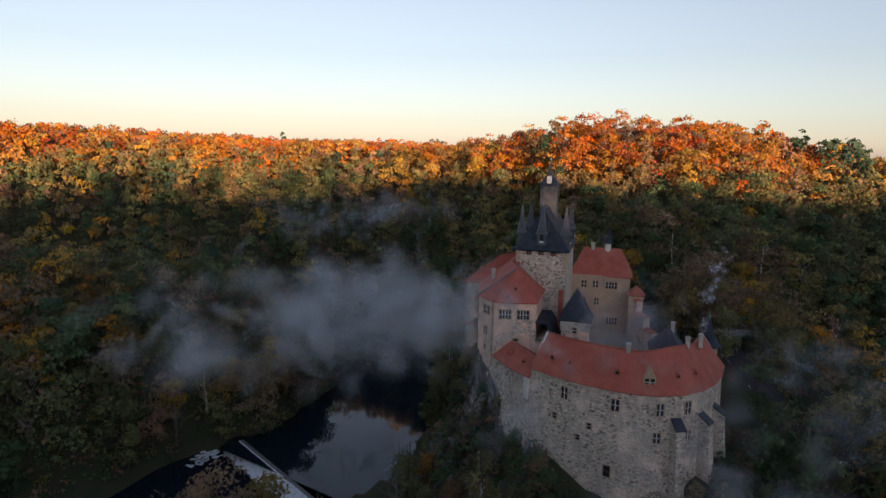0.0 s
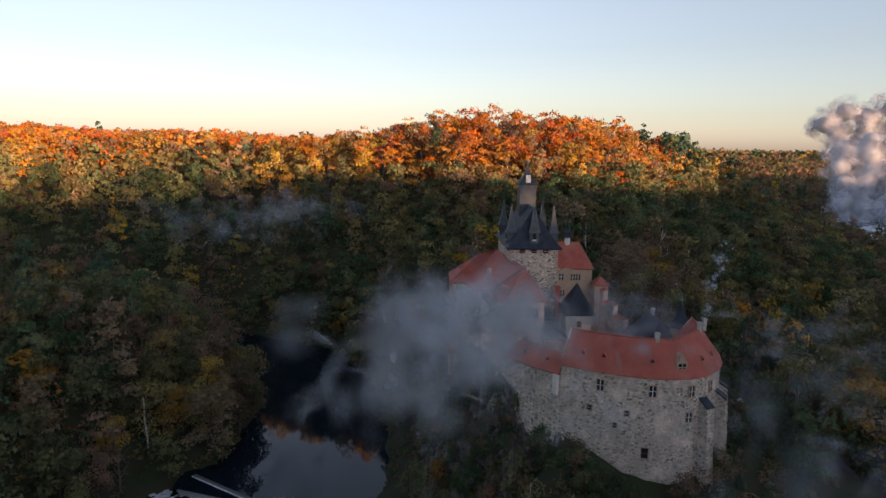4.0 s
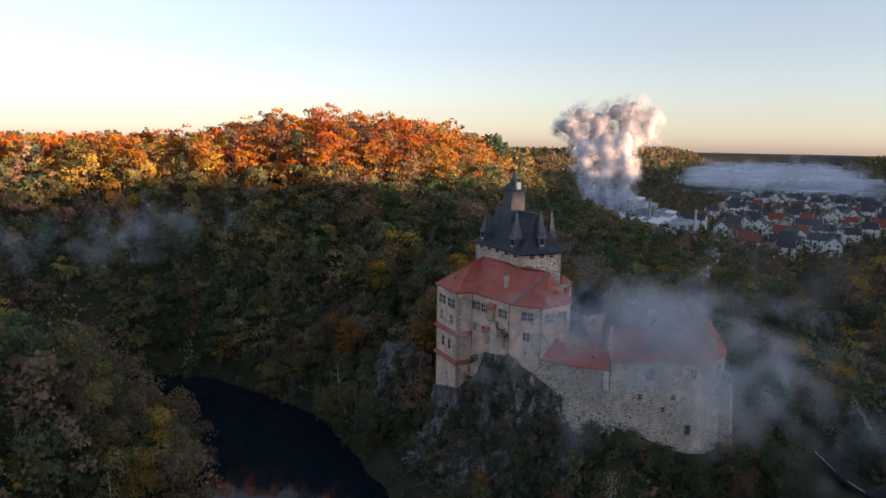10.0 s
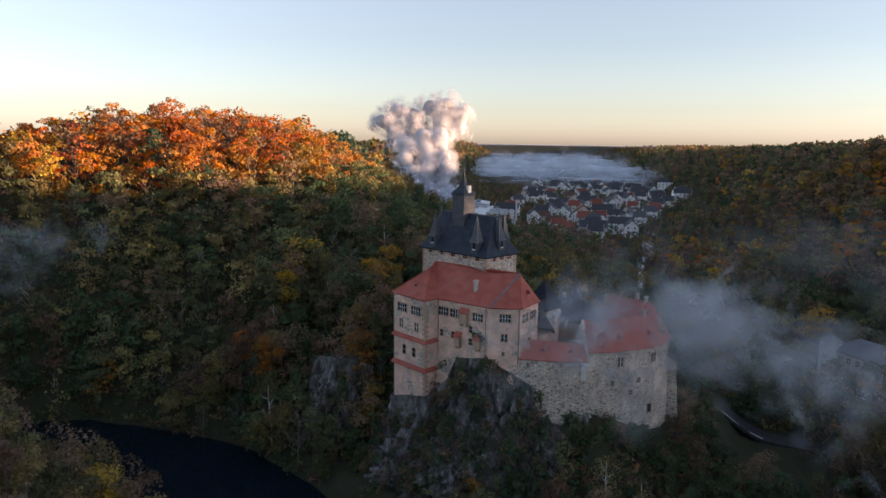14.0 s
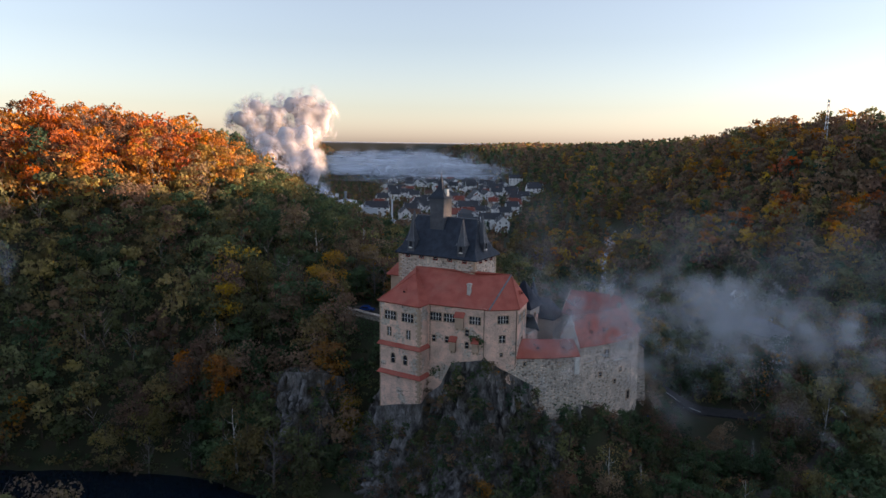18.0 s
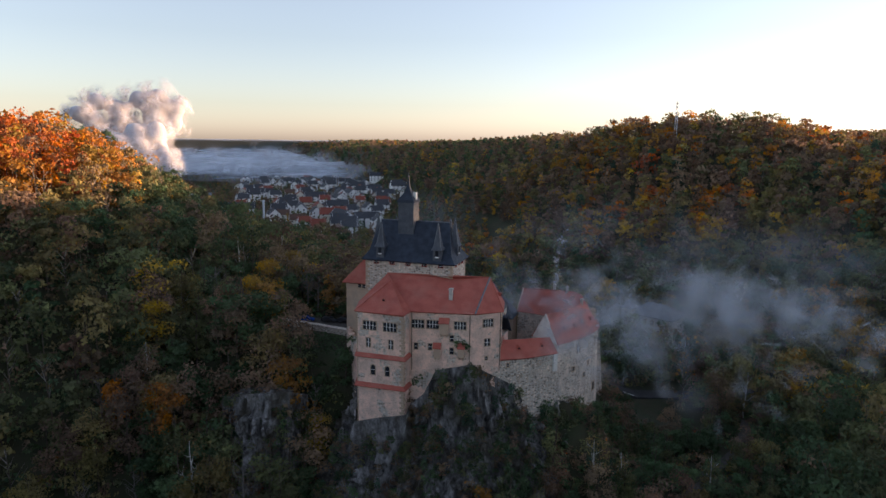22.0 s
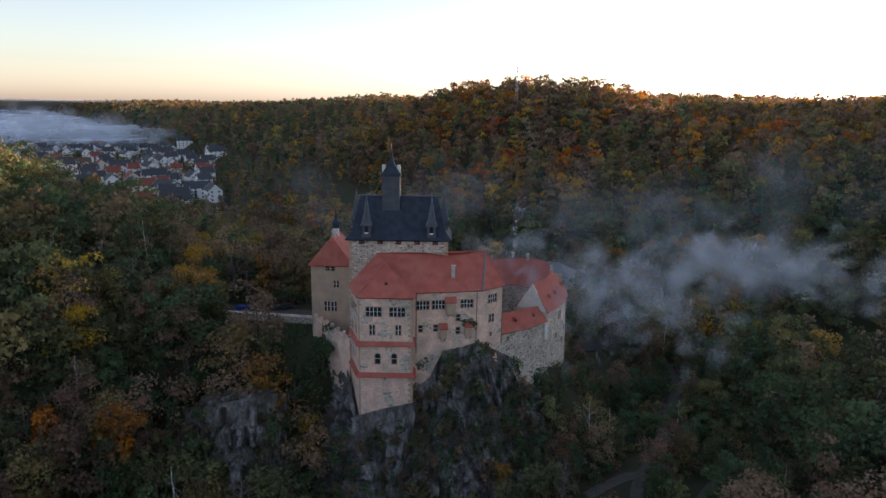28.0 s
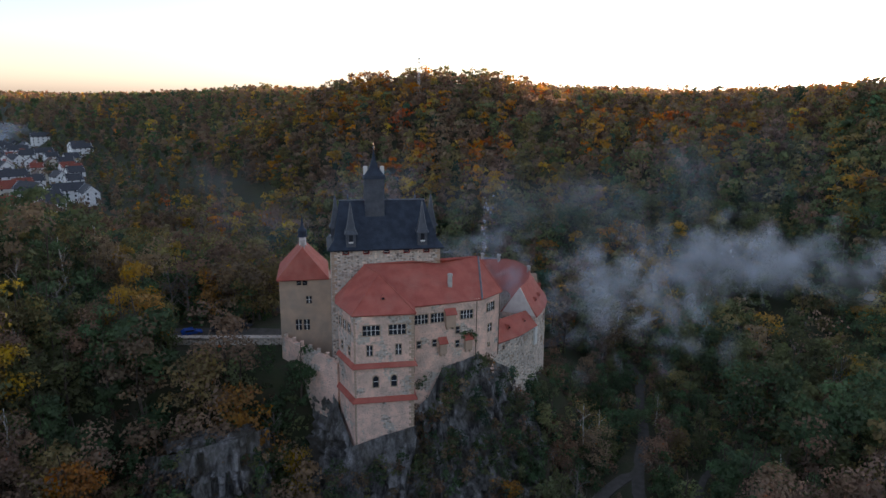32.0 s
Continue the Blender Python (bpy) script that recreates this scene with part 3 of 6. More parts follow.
def spire_turret(x, y, z, zb, rz=0.0, w=1.8, tip=70.9):
    """A small slate turret on the roof with a needle spire, a dark hatch and a red sill."""
    bm = bmesh.new()
    m = pose(x, y, 0, 0, 0, rz)
    box(bm, -w / 2, w / 2, -w / 2, w / 2, z, zb, m)
    t = part("turret", bm, M_SLATE2, keep)
    bm = bmesh.new()
    prof = [(w * 0.64, zb - 0.1), (w * 0.45, zb + 0.6), (w * 0.26, zb + (tip - zb) * 0.45), (0.05, tip)]
    rings = [[bm.verts.new((r * sx, r * sy, zz)) for sx, sy in ((-1, -1), (1, -1), (1, 1), (-1, 1))] for r, zz in prof]
    for a, b in zip(rings, rings[1:]):
        for i in range(4):
            bm.faces.new((a[i], a[(i + 1) % 4], b[(i + 1) % 4], b[i]))
    bm.faces.new(rings[0][::-1])
    bm.faces.new(rings[-1])
    bmesh.ops.transform(bm, matrix=m, verts=bm.verts)
    part("spire", bm, M_SLATE2, t)
    # pale bars along the hips, coloured like edges that catch sky light
    bm = bmesh.new()
    for sx, sy in ((-1, -1), (1, -1), (1, 1), (-1, 1)):
        tube(bm, [m @ Vector((r * sx, r * sy, zz + 0.02)) for r, zz in prof], [0.07] * 4, 4)
    part("hip_lead", bm, M_SLATE_EDGE, t)
    bm = bmesh.new()
    box(bm, -0.35, 0.35, -w / 2 - 0.06, -w / 2 + 0.05, z + (zb - z) * 0.45, zb - 0.25, m)
    part("hatch", bm, M_GLASSDARK, t)
    bm = bmesh.new()
    box(bm, -0.4, 0.4, -w / 2 - 0.14, -w / 2 + 0.05, z + (zb - z) * 0.45 - 0.28, z + (zb - z) * 0.45 - 0.02, m)
    part("sill", bm, M_WHITE, t)
    bm = bmesh.new()
    tube(bm, [m @ Vector((0, 0, tip - 0.1)), m @ Vector((0, 0, tip + 0.7))], [0.05, 0.02], 5)
    part("finial", bm, M_SLATE_EDGE, t)

for x in (-3.4, 9.8):
    spire_turret(x, KY0 + 0.55, 62.7, 65.4, 0)
    spire_turret(x, KY1 - 0.55, 62.7, 65.4, 180)
spire_turret(KX1 - 1.0, 4.75, 63.0, 65.8, 90, 1.9, 71.6)
spire_turret(KX0 + 1.0, 4.75, 63.0, 65.8, -90, 1.9, 71.6)

# lantern shaft on the ridge
bm = bmesh.new()
box(bm, -0.5, 3.1, 2.9, 6.5, 67.0, 75.0)
shaft = part("lantern_shaft", bm, M_SLATE2, keep, "slate-clad square lantern shaft")
bm = bmesh.new()
prof = [(2.05, 74.9), (1.9, 75.5), (1.3, 76.3), (0.8, 77.0), (0.35, 78.3), (0.08, 80.2)]
rings = [[bm.verts.new((1.3 + r * sx, 4.7 + r * sy, zz)) for sx, sy in ((-1, -1), (1, -1), (1, 1), (-1, 1))] for r, zz in prof]
for a, b in zip(rings, rings[1:]):
    for i in range(4):
        bm.faces.new((a[i], a[(i + 1) % 4], b[(i + 1) % 4], b[i]))
bm.faces.new(rings[0][::-1]); bm.faces.new(rings[-1])
part("cap", bm, M_SLATE, shaft)
for sx in (-1, 1):
    bm = bmesh.new()
    box(bm, 1.3 + sx * 1.55 - 0.35, 1.3 + sx * 1.55 + 0.35, 4.2, 5.2, 75.4, 77.1)
    part("chimney", bm, M_WHITE, shaft, "whitewashed chimney head")
bm = bmesh.new()
tube(bm, [(1.3, 4.7, 80), (1.3, 4.7, 81.6)], [0.06, 0.03], 5)
bmesh.ops.create_uvsphere(bm, u_segments=8, v_segments=6, radius=0.22, matrix=pose(1.3, 4.7, 80.6))
part("finial", bm, M_SLATE_EDGE, shaft)
# hatches with red shutters under the eaves
for i in range(5):
    x = KX0 + 2.6 + i * 3.75
    window(keep, on_wall((KX0, KY0), (KX1, KY0), x - KX0, KZ - 1.15), 0.9, 0.55, 1, 1, 0.14, stone=M_RED)
for y in (2.3, 4.75, 7.2):
    window(keep, on_wall((KX1, KY0), (KX1, KY1), y - KY0, KZ - 1.15), 0.9, 0.55, 1, 1, 0.14, stone=M_RED)
for y in (2.3, 4.75, 7.2):
    window(keep, on_wall((KX0, KY1), (KX0, KY0), KY1 - y, KZ - 1.15), 0.9, 0.55, 1, 1, 0.14, stone=M_RED)
for y, z in ((4.9, 58.4), (4.7, 55.2), (4.6, 50.0)):
    window(keep, on_wall((KX1, KY0), (KX1, KY1), y - KY0, z), 0.8, 1.0, 1, 1, 0.12)

# main house with the chapel tower, against the keep
PA, PB, PC, PD, PE, PF, PG, PH = (-6.2, -4.7), (-3.76, -12.0), (6.6, -12.0), (6.6, -8.6), (19.6, -6.4), (24.6, -2.4), (23.1, 5.5), (13.2, 5.5)
EZ = 53.86
palas = thing("main_house", "tall plastered house with red tiled roof and chapel tower", "house", at=(8, -5, 36))
walls("wall", [PD, PE, PF, PG, PH, (13.2, -0.3), (-6.0, -0.3), (-6.0, -4.7), (6.6, -4.7)], 30, EZ, M_PLASTER, palas)
tower_wall = walls("chapel_tower", [PA, PB, PC, (6.6, -4.7)], 26, EZ, M_PLASTER, palas, 0.0, "plastered chapel tower with red tiled string courses")
RW, RE, TA = (-1.2, -1.5, 59.7), (21.1, 1.5, 59.8), (1.2, -5.6, 59.0)
def out(p, k=0.5, c=(8, -4)):
    d = math.hypot(p[0] - c[0], p[1] - c[1])
    return (p[0] + (p[0] - c[0]) / d * k, p[1] + (p[1] - c[1]) / d * k, EZ - 0.2)
A, B, C, E_, F_, G = out(PA), out(PB), out(PC, 0.5, (1.5, -4)), out(PE), out(PF), out(PG)
D = (PD[0] + 0.45, PD[1] - 0.45, EZ - 0.1)
W0 = (-6.6, -0.45, EZ - 0.2)
roof("roof", [(W0, A, RW), (A, B, TA, RW), (B, C, TA), (C, D, RW, TA), (D, E_, RE, RW), (E_, F_, RE), (F_, G, RE), (G, (13.3, 6.0, EZ + 0.5), RE), ((13.3, 6.0, EZ + 0.5), (13.3, -0.4, 59.75), RE), ((13.3, -0.4, 59.75), RW, RE)], M_TILE, palas)
# tiled string courses on the tower
for z, k in ((44.1, 0.55), (37.7, 0.6)):
    bm = bmesh.new()
    prof = [(0.0, 0.75), (k, 0.0), (k, -0.14), (0.0, -0.05)]
    line = [(PA[0], PA[1]), PB, PC, (6.6, -7.5)]
    nrm = [(-0.95, -0.32), (-0.8, -1.0), (1.0, -1.0), (1.0, 0.0)]
    rows = [[bm.verts.new((x + nx * o, y + ny * o, z + dz)) for o, dz in prof] for (x, y), (nx, ny) in zip(line, nrm)]
    for a, b in zip(rows, rows[1:]):
        for i in range(4):
            bm.faces.new((a[i], a[(i + 1) % 4], b[(i + 1) % 4], b[i]))
    bm.faces.new(rows[0]); bm.faces.new(rows[-1][::-1])
    part("string_course", bm, M_TILE, palas, "narrow red tiled pent roof")
for x in (2.2, 6.7):
    window(palas, on_wall(PB, PC, x + 0.7, 49.9), 2.9, 1.8, 4, 2)
for x in (2.6, 7.6):
    window(palas, on_wall(PB, PC, x, 46.2), 0.95, 1.9, 2, 2)
for x in (3.6, 6.8):
    window(palas, on_wall(PB, PC, x, 40.3), 0.95, 2.1, 1, 2, arch=True)
for a in (1.3, 3.4, 5.5):
    window(palas, on_wall(PA, PB, a, 49.9), 1.2, 1.7, 2, 2)
for a in (2.0, 5.4):
    window(palas, on_wall(PA, PB, a, 45.7), 0.8, 1.6, 1, 2)
for a in (1.8, 4.9):
    window(palas, on_wall(PD, PE, a, 50.2), 2.5, 1.7, 4, 2)
window(palas, on_wall(PD, PE, 10.6, 50.3), 2.4, 1.6, 4, 2)
for a, z in ((1.4, 45.6), (4.4, 45.6), (8.9, 47.6), (8.9, 44.9)):
    window(palas, on_wall(PD, PE, a, z), 0.75, 1.3, 1, 2)
window(palas, on_wall(PE, PF, 3.4, 50.7), 2.2, 1.6, 4, 2)
window(palas, on_wall(PE, PF, 3.3, 46.6), 1.2, 1.5, 2, 2)
for a, z in ((3.2, 43.6), (1.8, 41.0)):
    window(palas, on_wall(PE, PF, a, z), 0.5, 0.7, 1, 1)
for a in (2.2, 5.6):
    window(palas, on_wall(PF, PG, a, 50.4), 2.2, 1.7, 4, 2)
window(palas, on_wall(PF, PG, 4.3, 45.4), 0.9, 1.2, 1, 2)
# oriel privies with little tiled roofs
def oriel(a, z, w=1.3, h=2.2, d=0.9, p=PD, q=PE):
    m = on_wall(p, q, a, z)
    bm = bmesh.new()
    box(bm, -w / 2, w / 2, -d, 0.1, 0, h, m)
    box(bm, -w / 2 + 0.15, -w / 2 + 0.4, -d * 0.75, 0.1, -0.5, 0, m)
    box(bm, w / 2 - 0.4, w / 2 - 0.15, -d * 0.75, 0.1, -0.5, 0, m)
    o = part("oriel", bm, M_PLASTER2, palas, "small projecting privy oriel")
    bm = bmesh.new()
    vs = [bm.verts.new(m @ Vector(v)) for v in ((-w / 2 - 0.2, -d - 0.2, h - 0.1), (w / 2 + 0.2, -d - 0.2, h - 0.1), (w / 2 + 0.2, 0, h + 0.8), (-w / 2 - 0.2, 0, h + 0.8), (-w / 2 - 0.2, -d - 0.2, h - 0.28), (w / 2 + 0.2, -d - 0.2, h - 0.28), (w / 2 + 0.2, 0, h + 0.5), (-w / 2 - 0.2, 0, h + 0.5))]
    for q4 in ((0, 1, 2, 3), (7, 6, 5, 4), (0, 4, 5, 1), (1, 5, 6, 2), (3, 7, 4, 0), (2, 6, 7, 3)):
        bm.faces.new([vs[i] for i in q4])
    part("roof", bm, M_TILE, o)
oriel(7.3, 49.2, 1.8, 2.6)
oriel(5.9, 44.2)
oriel(10.9, 44.4)

def dormer_hatch(parent, p, rz, w=0.9, s=1.0, material=M_TILE):
    """A small roof hatch with a tiled cheek and dark opening."""
    m = pose(*p, 0, 0, rz)
    bm = bmesh.new()
    pts = [(-w / 2, -0.5, 0), (w / 2, -0.5, 0), (0, -0.5, 0.75 * s), (-w / 2, 1.0, 0.1), (w / 2, 1.0, 0.1), (0, 1.2, 0.75 * s)]
    vs = [bm.verts.new(m @ Vector(v)) for v in pts]
    for q in ((0, 1, 2), (1, 4, 5, 2), (3, 0, 2, 5), (4, 3, 5), (1, 0, 3, 4)):
        bm.faces.new([vs[i] for i in q])
    d = part("roof_hatch", bm, material, parent)
    bm = bmesh.new()
    box(bm, -w * 0.26, w * 0.26, -0.54, -0.45, 0.08, 0.42 * s, m)
    part("opening", bm, M_GLASSDARK, d)

def chimney(parent, x, y, z0, z1, w=0.7, material=None):
    bm = bmesh.new()
    box(bm, x - w / 2, x + w / 2, y - w / 2, y + w / 2, z0, z1, bevel=0.03)
    box(bm, x - w / 2 - 0.1, x + w / 2 + 0.1, y - w / 2 - 0.1, y + w / 2 + 0.1, z1 - 0.35, z1 - 0.15)
    part("chimney", bm, material or M_CHIM, parent, "whitewashed chimney")
dormer_hatch(palas, (1.4, -9.6, 55.6), 0)
chimney(palas, 14.3, -4.6, 55.0, 58.3, 0.75)
dormer_hatch(palas, (23.2, 1.6, 56.0), 80)

# low wing with a lean-to roof
low = thing("low_wing", "low rubble-walled wing with a red tiled lean-to roof", "building", at=(30, 3, 32))
LP = [(24.2, -2.4), (29.8, 1.2), (35.2, 6.2), (32.0, 9.0), (23.5, 5.4)]
walls("wall", LP, 24, 43.3, M_RUBBLE, low, 0.6)
l0, l1, l2 = (23.9, -2.8, 43.2), (30.1, 0.8, 43.2), (35.6, 6.1, 43.2)
roof("roof", [(l0, l1, (28.2, 4.0, 46.3), (24.3, 1.4, 46.4)), (l1, l2, (33.4, 7.6, 46.2), (28.2, 4.0, 46.3)), ((24.3, 1.4, 46.4), (28.2, 4.0, 46.3), (33.4, 7.6, 46.2), (31.8, 9.3, 44.0), (23.3, 5.6, 44.0)), (l0, (24.3, 1.4, 46.4), (23.3, 5.6, 44.0))], M_TILE, low)
dormer_hatch(low, (27.6, 1.6, 44.7), 38)
dormer_hatch(low, (31.9, 5.0, 44.7), 43)
for a, z in ((2.2, 41.4), (4.6, 38.6)):
    window(low, on_wall(LP[0], LP[1], a, z), 0.5, 0.8, 1, 1)
for a, z in ((3.0, 41.2), (5.4, 38.3)):
    window(low, on_wall(LP[1], LP[2], a, z), 0.5, 0.8, 1, 1)

# curved gatehouse wing
OUTER = [(35.2, 6.6), (37.3, 9.6), (39.2, 12.8), (40.9, 16.6), (42.1, 20.6), (42.5, 24.2), (42.1, 27.4), (40.6, 30.6), (37.8, 33.6), (34.0, 35.9), (29.0, 37.6), (23.0, 38.8)]
def inward(line, k):
    res = []
    for i, p in enumerate(line):
        a, b = Vector(line[max(i - 1, 0)]), Vector(line[min(i + 1, len(line) - 1)])
        d = (b - a).normalized()
        res.append((p[0] - d.y * k, p[1] + d.x * k))
    return res
bast = thing("gatehouse_wing", "curved rubble stone wing with a sweeping red tiled roof", "building", at=(38, 22, 31))
INNER, RIDGE = inward(OUTER, 7.4), inward(OUTER, 3.7)
bm = bmesh.new()
FOOT = [(x + (x - 28) * 0.035, y + (y - 22) * 0.035) for x, y in OUTER]
cols = [[bm.verts.new((x, y, z)) for (x, y), z in (((fx, fy), 24), ((ox, oy), 45.2), ((ix, iy), 45.2), ((ix, iy), 24))] for (fx, fy), (ox, oy), (ix, iy) in zip(FOOT, OUTER, INNER)]
for a, b in zip(cols, cols[1:]):
    for i in range(4):
        bm.faces.new((a[i], b[i], b[(i + 1) % 4], a[(i + 1) % 4]))
bm.faces.new(cols[0]); bm.faces.new(cols[-1][::-1])
bmesh.ops.recalc_face_normals(bm, faces=bm.faces)
part("wall", bm, M_BASTION, bast)
polys = []
OE, IE = inward(OUTER, -0.45), inward(OUTER, 7.85)
RZ = [50.7] * 5 + [50.7, 51.0, 51.4, 51.4, 51.0, 50.6, 50.2]
for i in range(len(OUTER) - 1):
    o0, o1, q0, q1, n0, n1 = (*OE[i], 45.0), (*OE[i + 1], 45.0), (*RIDGE[i], RZ[i]), (*RIDGE[i + 1], RZ[i + 1]), (*IE[i], 45.0), (*IE[i + 1], 45.0)
    polys += [(o0, o1, q1, q0), (q0, q1, n1, n0)]
roof("roof", polys, M_TILE, bast)
for end, k in ((0, 1), (-1, -1)):
    bm = bmesh.new()
    tri = [(*OUTER[end], 45.1), (*RIDGE[end], RZ[end] + 0.25), (*INNER[end], 45.1)]
    d = (Vector(OUTER[1]) - Vector(OUTER[0])).normalized() if end == 0 else (Vector(OUTER[-1]) - Vector(OUTER[-2])).normalized()
    vs = [bm.verts.new((p[0] + d.x * t, p[1] + d.y * t, p[2])) for t in (-0.12, 0.25) for p in tri]
    for q in ((0, 1, 2), (5, 4, 3), (0, 3, 4, 1), (1, 4, 5, 2), (2, 5, 3, 0)):
        bm.faces.new([vs[i] for i in q])
    bmesh.ops.recalc_face_normals(bm, faces=bm.faces)
    part("gable", bm, M_WHITE if end == 0 else M_PLASTER, bast, "pale plastered gable" if end == 0 else "plastered gable")

def curve_at(p):
    """The wall stretch of the curved wing next to a plan point, and how far along it lies."""
    best = None
    for a, b in zip(OUTER, OUTER[1:]):
        d = Vector(b) - Vector(a)
        t = max(0, min(1, (Vector(p) - Vector(a)).dot(d) / d.length_squared))
        g = (Vector(a) + d * t - Vector(p)).length
        if best is None or g < best[0]:
            best = (g, a, b, t * d.length)
    return best[1:]
def on_bastion(p, z):
    a, b, s = curve_at(p)
    c = (45.2 - z) / 21.2 * 0.5
    return on_wall(a, b, s, z, 0.02 + c)
for p in ((39.05, 12.75), (42.05, 20.8), (42.0, 27.4), (39.6, 31.7)):
    window(bast, on_bastion(p, 41.7), 1.15, 1.9, 2, 2)
window(bast, on_bastion((42.0, 27.2), 37.3), 1.0, 1.6, 2, 2)
window(bast, on_bastion((39.4, 31.9), 37.4), 0.9, 1.5, 2, 2)
for p in ((38.4, 11.2), (41.2, 16.9)):
    window(bast, on_bastion(p, 37.8), 0.75, 0.9, 1, 1, 0.2)
window(bast, on_bastion((40.4, 15.2), 35.4), 0.7, 0.9, 1, 1, 0.14)
window(bast, on_bastion((42.1, 20.1), 30.6), 1.1, 1.9, 1, 1, 0.2, bars=M_TIMBER)
for i, (ox, oy) in enumerate(zip(RIDGE, OUTER)):
    if i in (1, 2, 4, 7, 8):
        x, y = ox[0] * 0.4 + oy[0] * 0.6, ox[1] * 0.4 + oy[1] * 0.6
        a = math.degrees(math.atan2(oy[1] - ox[1], oy[0] - ox[0])) + 90
        dormer_hatch(bast, (x, y, 47.3), a, 1.0, 1.1)
# gabled stone dormer
md = on_wall(OUTER[5], OUTER[6], 1.6, 45.6, -0.6)
bm = bmesh.new()
pts = [(-0.95, 0), (0.95, 0), (0.95, 2.0), (0.55, 2.4), (0.4, 3.0), (0.0, 3.5), (-0.4, 3.0), (-0.55, 2.4), (-0.95, 2.0)]
fr = [bm.verts.new(md @ Vector((x, 0, z))) for x, z in pts]
bk = [bm.verts.new(md @ Vector((x, 2.2, z))) for x, z in pts]
bm.faces.new(fr); bm.faces.new(bk[::-1])
for i in range(len(pts)):
    bm.faces.new((fr[i], bk[i], bk[(i + 1) % len(pts)], fr[(i + 1) % len(pts)]))
bmesh.ops.recalc_face_normals(bm, faces=bm.faces)
part("dormer", bm, M_FRAME, bast, "gabled sandstone dormer with twin windows")
for x in (-0.42, 0.42):
    window(bast, md @ pose(x, 0, 0.5), 0.6, 1.3, 1, 2, 0.1)
chimney(bast, 38.6, 22.3, 49.5, 51.9, 0.65)
chimney(bast, 34.0, 31.6, 50.2, 52.6, 0.65)
chimney(bast, 30.5, 34.0, 50.0, 52.4, 0.65)
# buttresses at the round end
def buttress(p, h0, h1, reach, w):
    a, b, s = curve_at(p)
    m = on_wall(a, b, s, 0)
    bm = bmesh.new()
    vs = [bm.verts.new(m @ Vector((x, y, z))) for x in (-w / 2, w / 2) for y, z in ((0.4, h0), (-reach, h0), (-reach * 0.55, h1 - 1.2), (0.1, h1))]
    for q in ((0, 1, 2, 3), (7, 6, 5, 4), (0, 4, 5, 1), (1, 5, 6, 2), (2, 6, 7, 3), (3, 7, 4, 0)):
        bm.faces.new([vs[i] for i in q])
    bmesh.ops.recalc_face_normals(bm, faces=bm.faces)
    o = part("buttress", bm, M_BASTION, bast, "massive sloping stone buttress")
    bm = bmesh.new()
    vs = [bm.verts.new(m @ Vector((x, y, z))) for x in (-w / 2 - 0.12, w / 2 + 0.12) for y, z in ((0.0, h1 + 0.12), (-reach * 0.55 - 0.25, h1 - 1.2), (-reach * 0.55 - 0.2, h1 - 1.5), (0.0, h1 - 0.2))]
    for q in ((0, 1, 2, 3), (7, 6, 5, 4), (0, 4, 5, 1), (1, 5, 6, 2), (2, 6, 7, 3), (3, 7, 4, 0)):
        bm.faces.new([vs[i] for i in q])
    bmesh.ops.recalc_face_normals(bm, faces=bm.faces)
    part("coping", bm, M_SLATE, o)
for p in ((41.0, 30.0), (37.2, 34.0), (32.5, 36.6)):
    buttress(p, 24, 41.2, 3.2, 1.5)
# white box chute by the gable
bm = bmesh.new()
box(bm, -0.5, 0.5, -0.5, 0.2, 39.3, 43.0, on_wall(LP[1], LP[2], 6.9, 0))
part("chute", bm, M_WHITE, bast, "white boarded chute")

# round turret with a copper-green finial
tur = thing("round_turret", "round stone turret with a tall slate cone", "tower", at=(10.7, 37.7, 30))
bm = bmesh.new()
tube(bm, [(10.7, 37.7, 24), (10.7, 37.7, 45.4)], [2.1, 1.9], 16)
part("wall", bm, M_PLASTER2, tur, smooth=True)
bm = bmesh.new()
tube(bm, [(10.7, 37.7, 45.2), (10.7, 37.7, 46.2), (10.7, 37.7, 48.4), (10.7, 37.7, 51.0)], [2.7, 1.75, 0.95, 0.08], 12)
part("roof", bm, M_SLATE, tur)
bm = bmesh.new()
tube(bm, [(10.7, 37.7, 50.8), (10.7, 37.7, 52.4)], [0.07, 0.03], 5)
box(bm, 10.2, 11.2, 37.65, 37.75, 51.6, 51.75)
bmesh.ops.create_uvsphere(bm, u_segments=8, v_segments=6, radius=0.25, matrix=pose(10.7, 37.7, 51.1))
part("finial", bm, M_COPPER, tur)

# slate-roofed court house
court = thing("court_house", "court building with a dark slate hipped roof", "building", at=(14, 30, 36))
walls("wall", [(9, 27), (21, 27), (21, 33.5), (9, 33.5)], 30, 44.2, M_PLASTER2, court)
hip_roof(court, 9, 21, 27, 33.5, 44.1, 48.6, "x", 0.8, 0.4, M_SLATE)
chimney(court, 12.0, 31.0, 46.5, 49.6, 0.7)

# slate stair turret beside the keep
stair = thing("stair_tower", "square plastered stair tower with a steep slate pyramid roof", "tower", at=(19.2, 12.6, 37))
walls("wall", [(16.4, 10.2), (21.8, 10.2), (21.8, 15.2), (16.4, 15.2)], 30, 50.6, M_PLASTER, stair)
walls("upper_storey", [(16.2, 10.0), (22.0, 10.0), (22.0, 15.4), (16.2, 15.4)], 48.6, 50.7, M_CHIM, stair, label="pale plastered upper storey")
hip_roof(stair, 16.2, 22.0, 10.0, 15.4, 50.6, 56.4, "x", 0.98, 0.45, M_SLATE)
window(stair, on_wall((22.0, 10.0), (22.0, 15.4), 2.7, 48.2), 0.7, 1.0, 1, 1)
chimney(stair, 16.4, 9.4, 46, 55.2, 0.9, M_TILE)
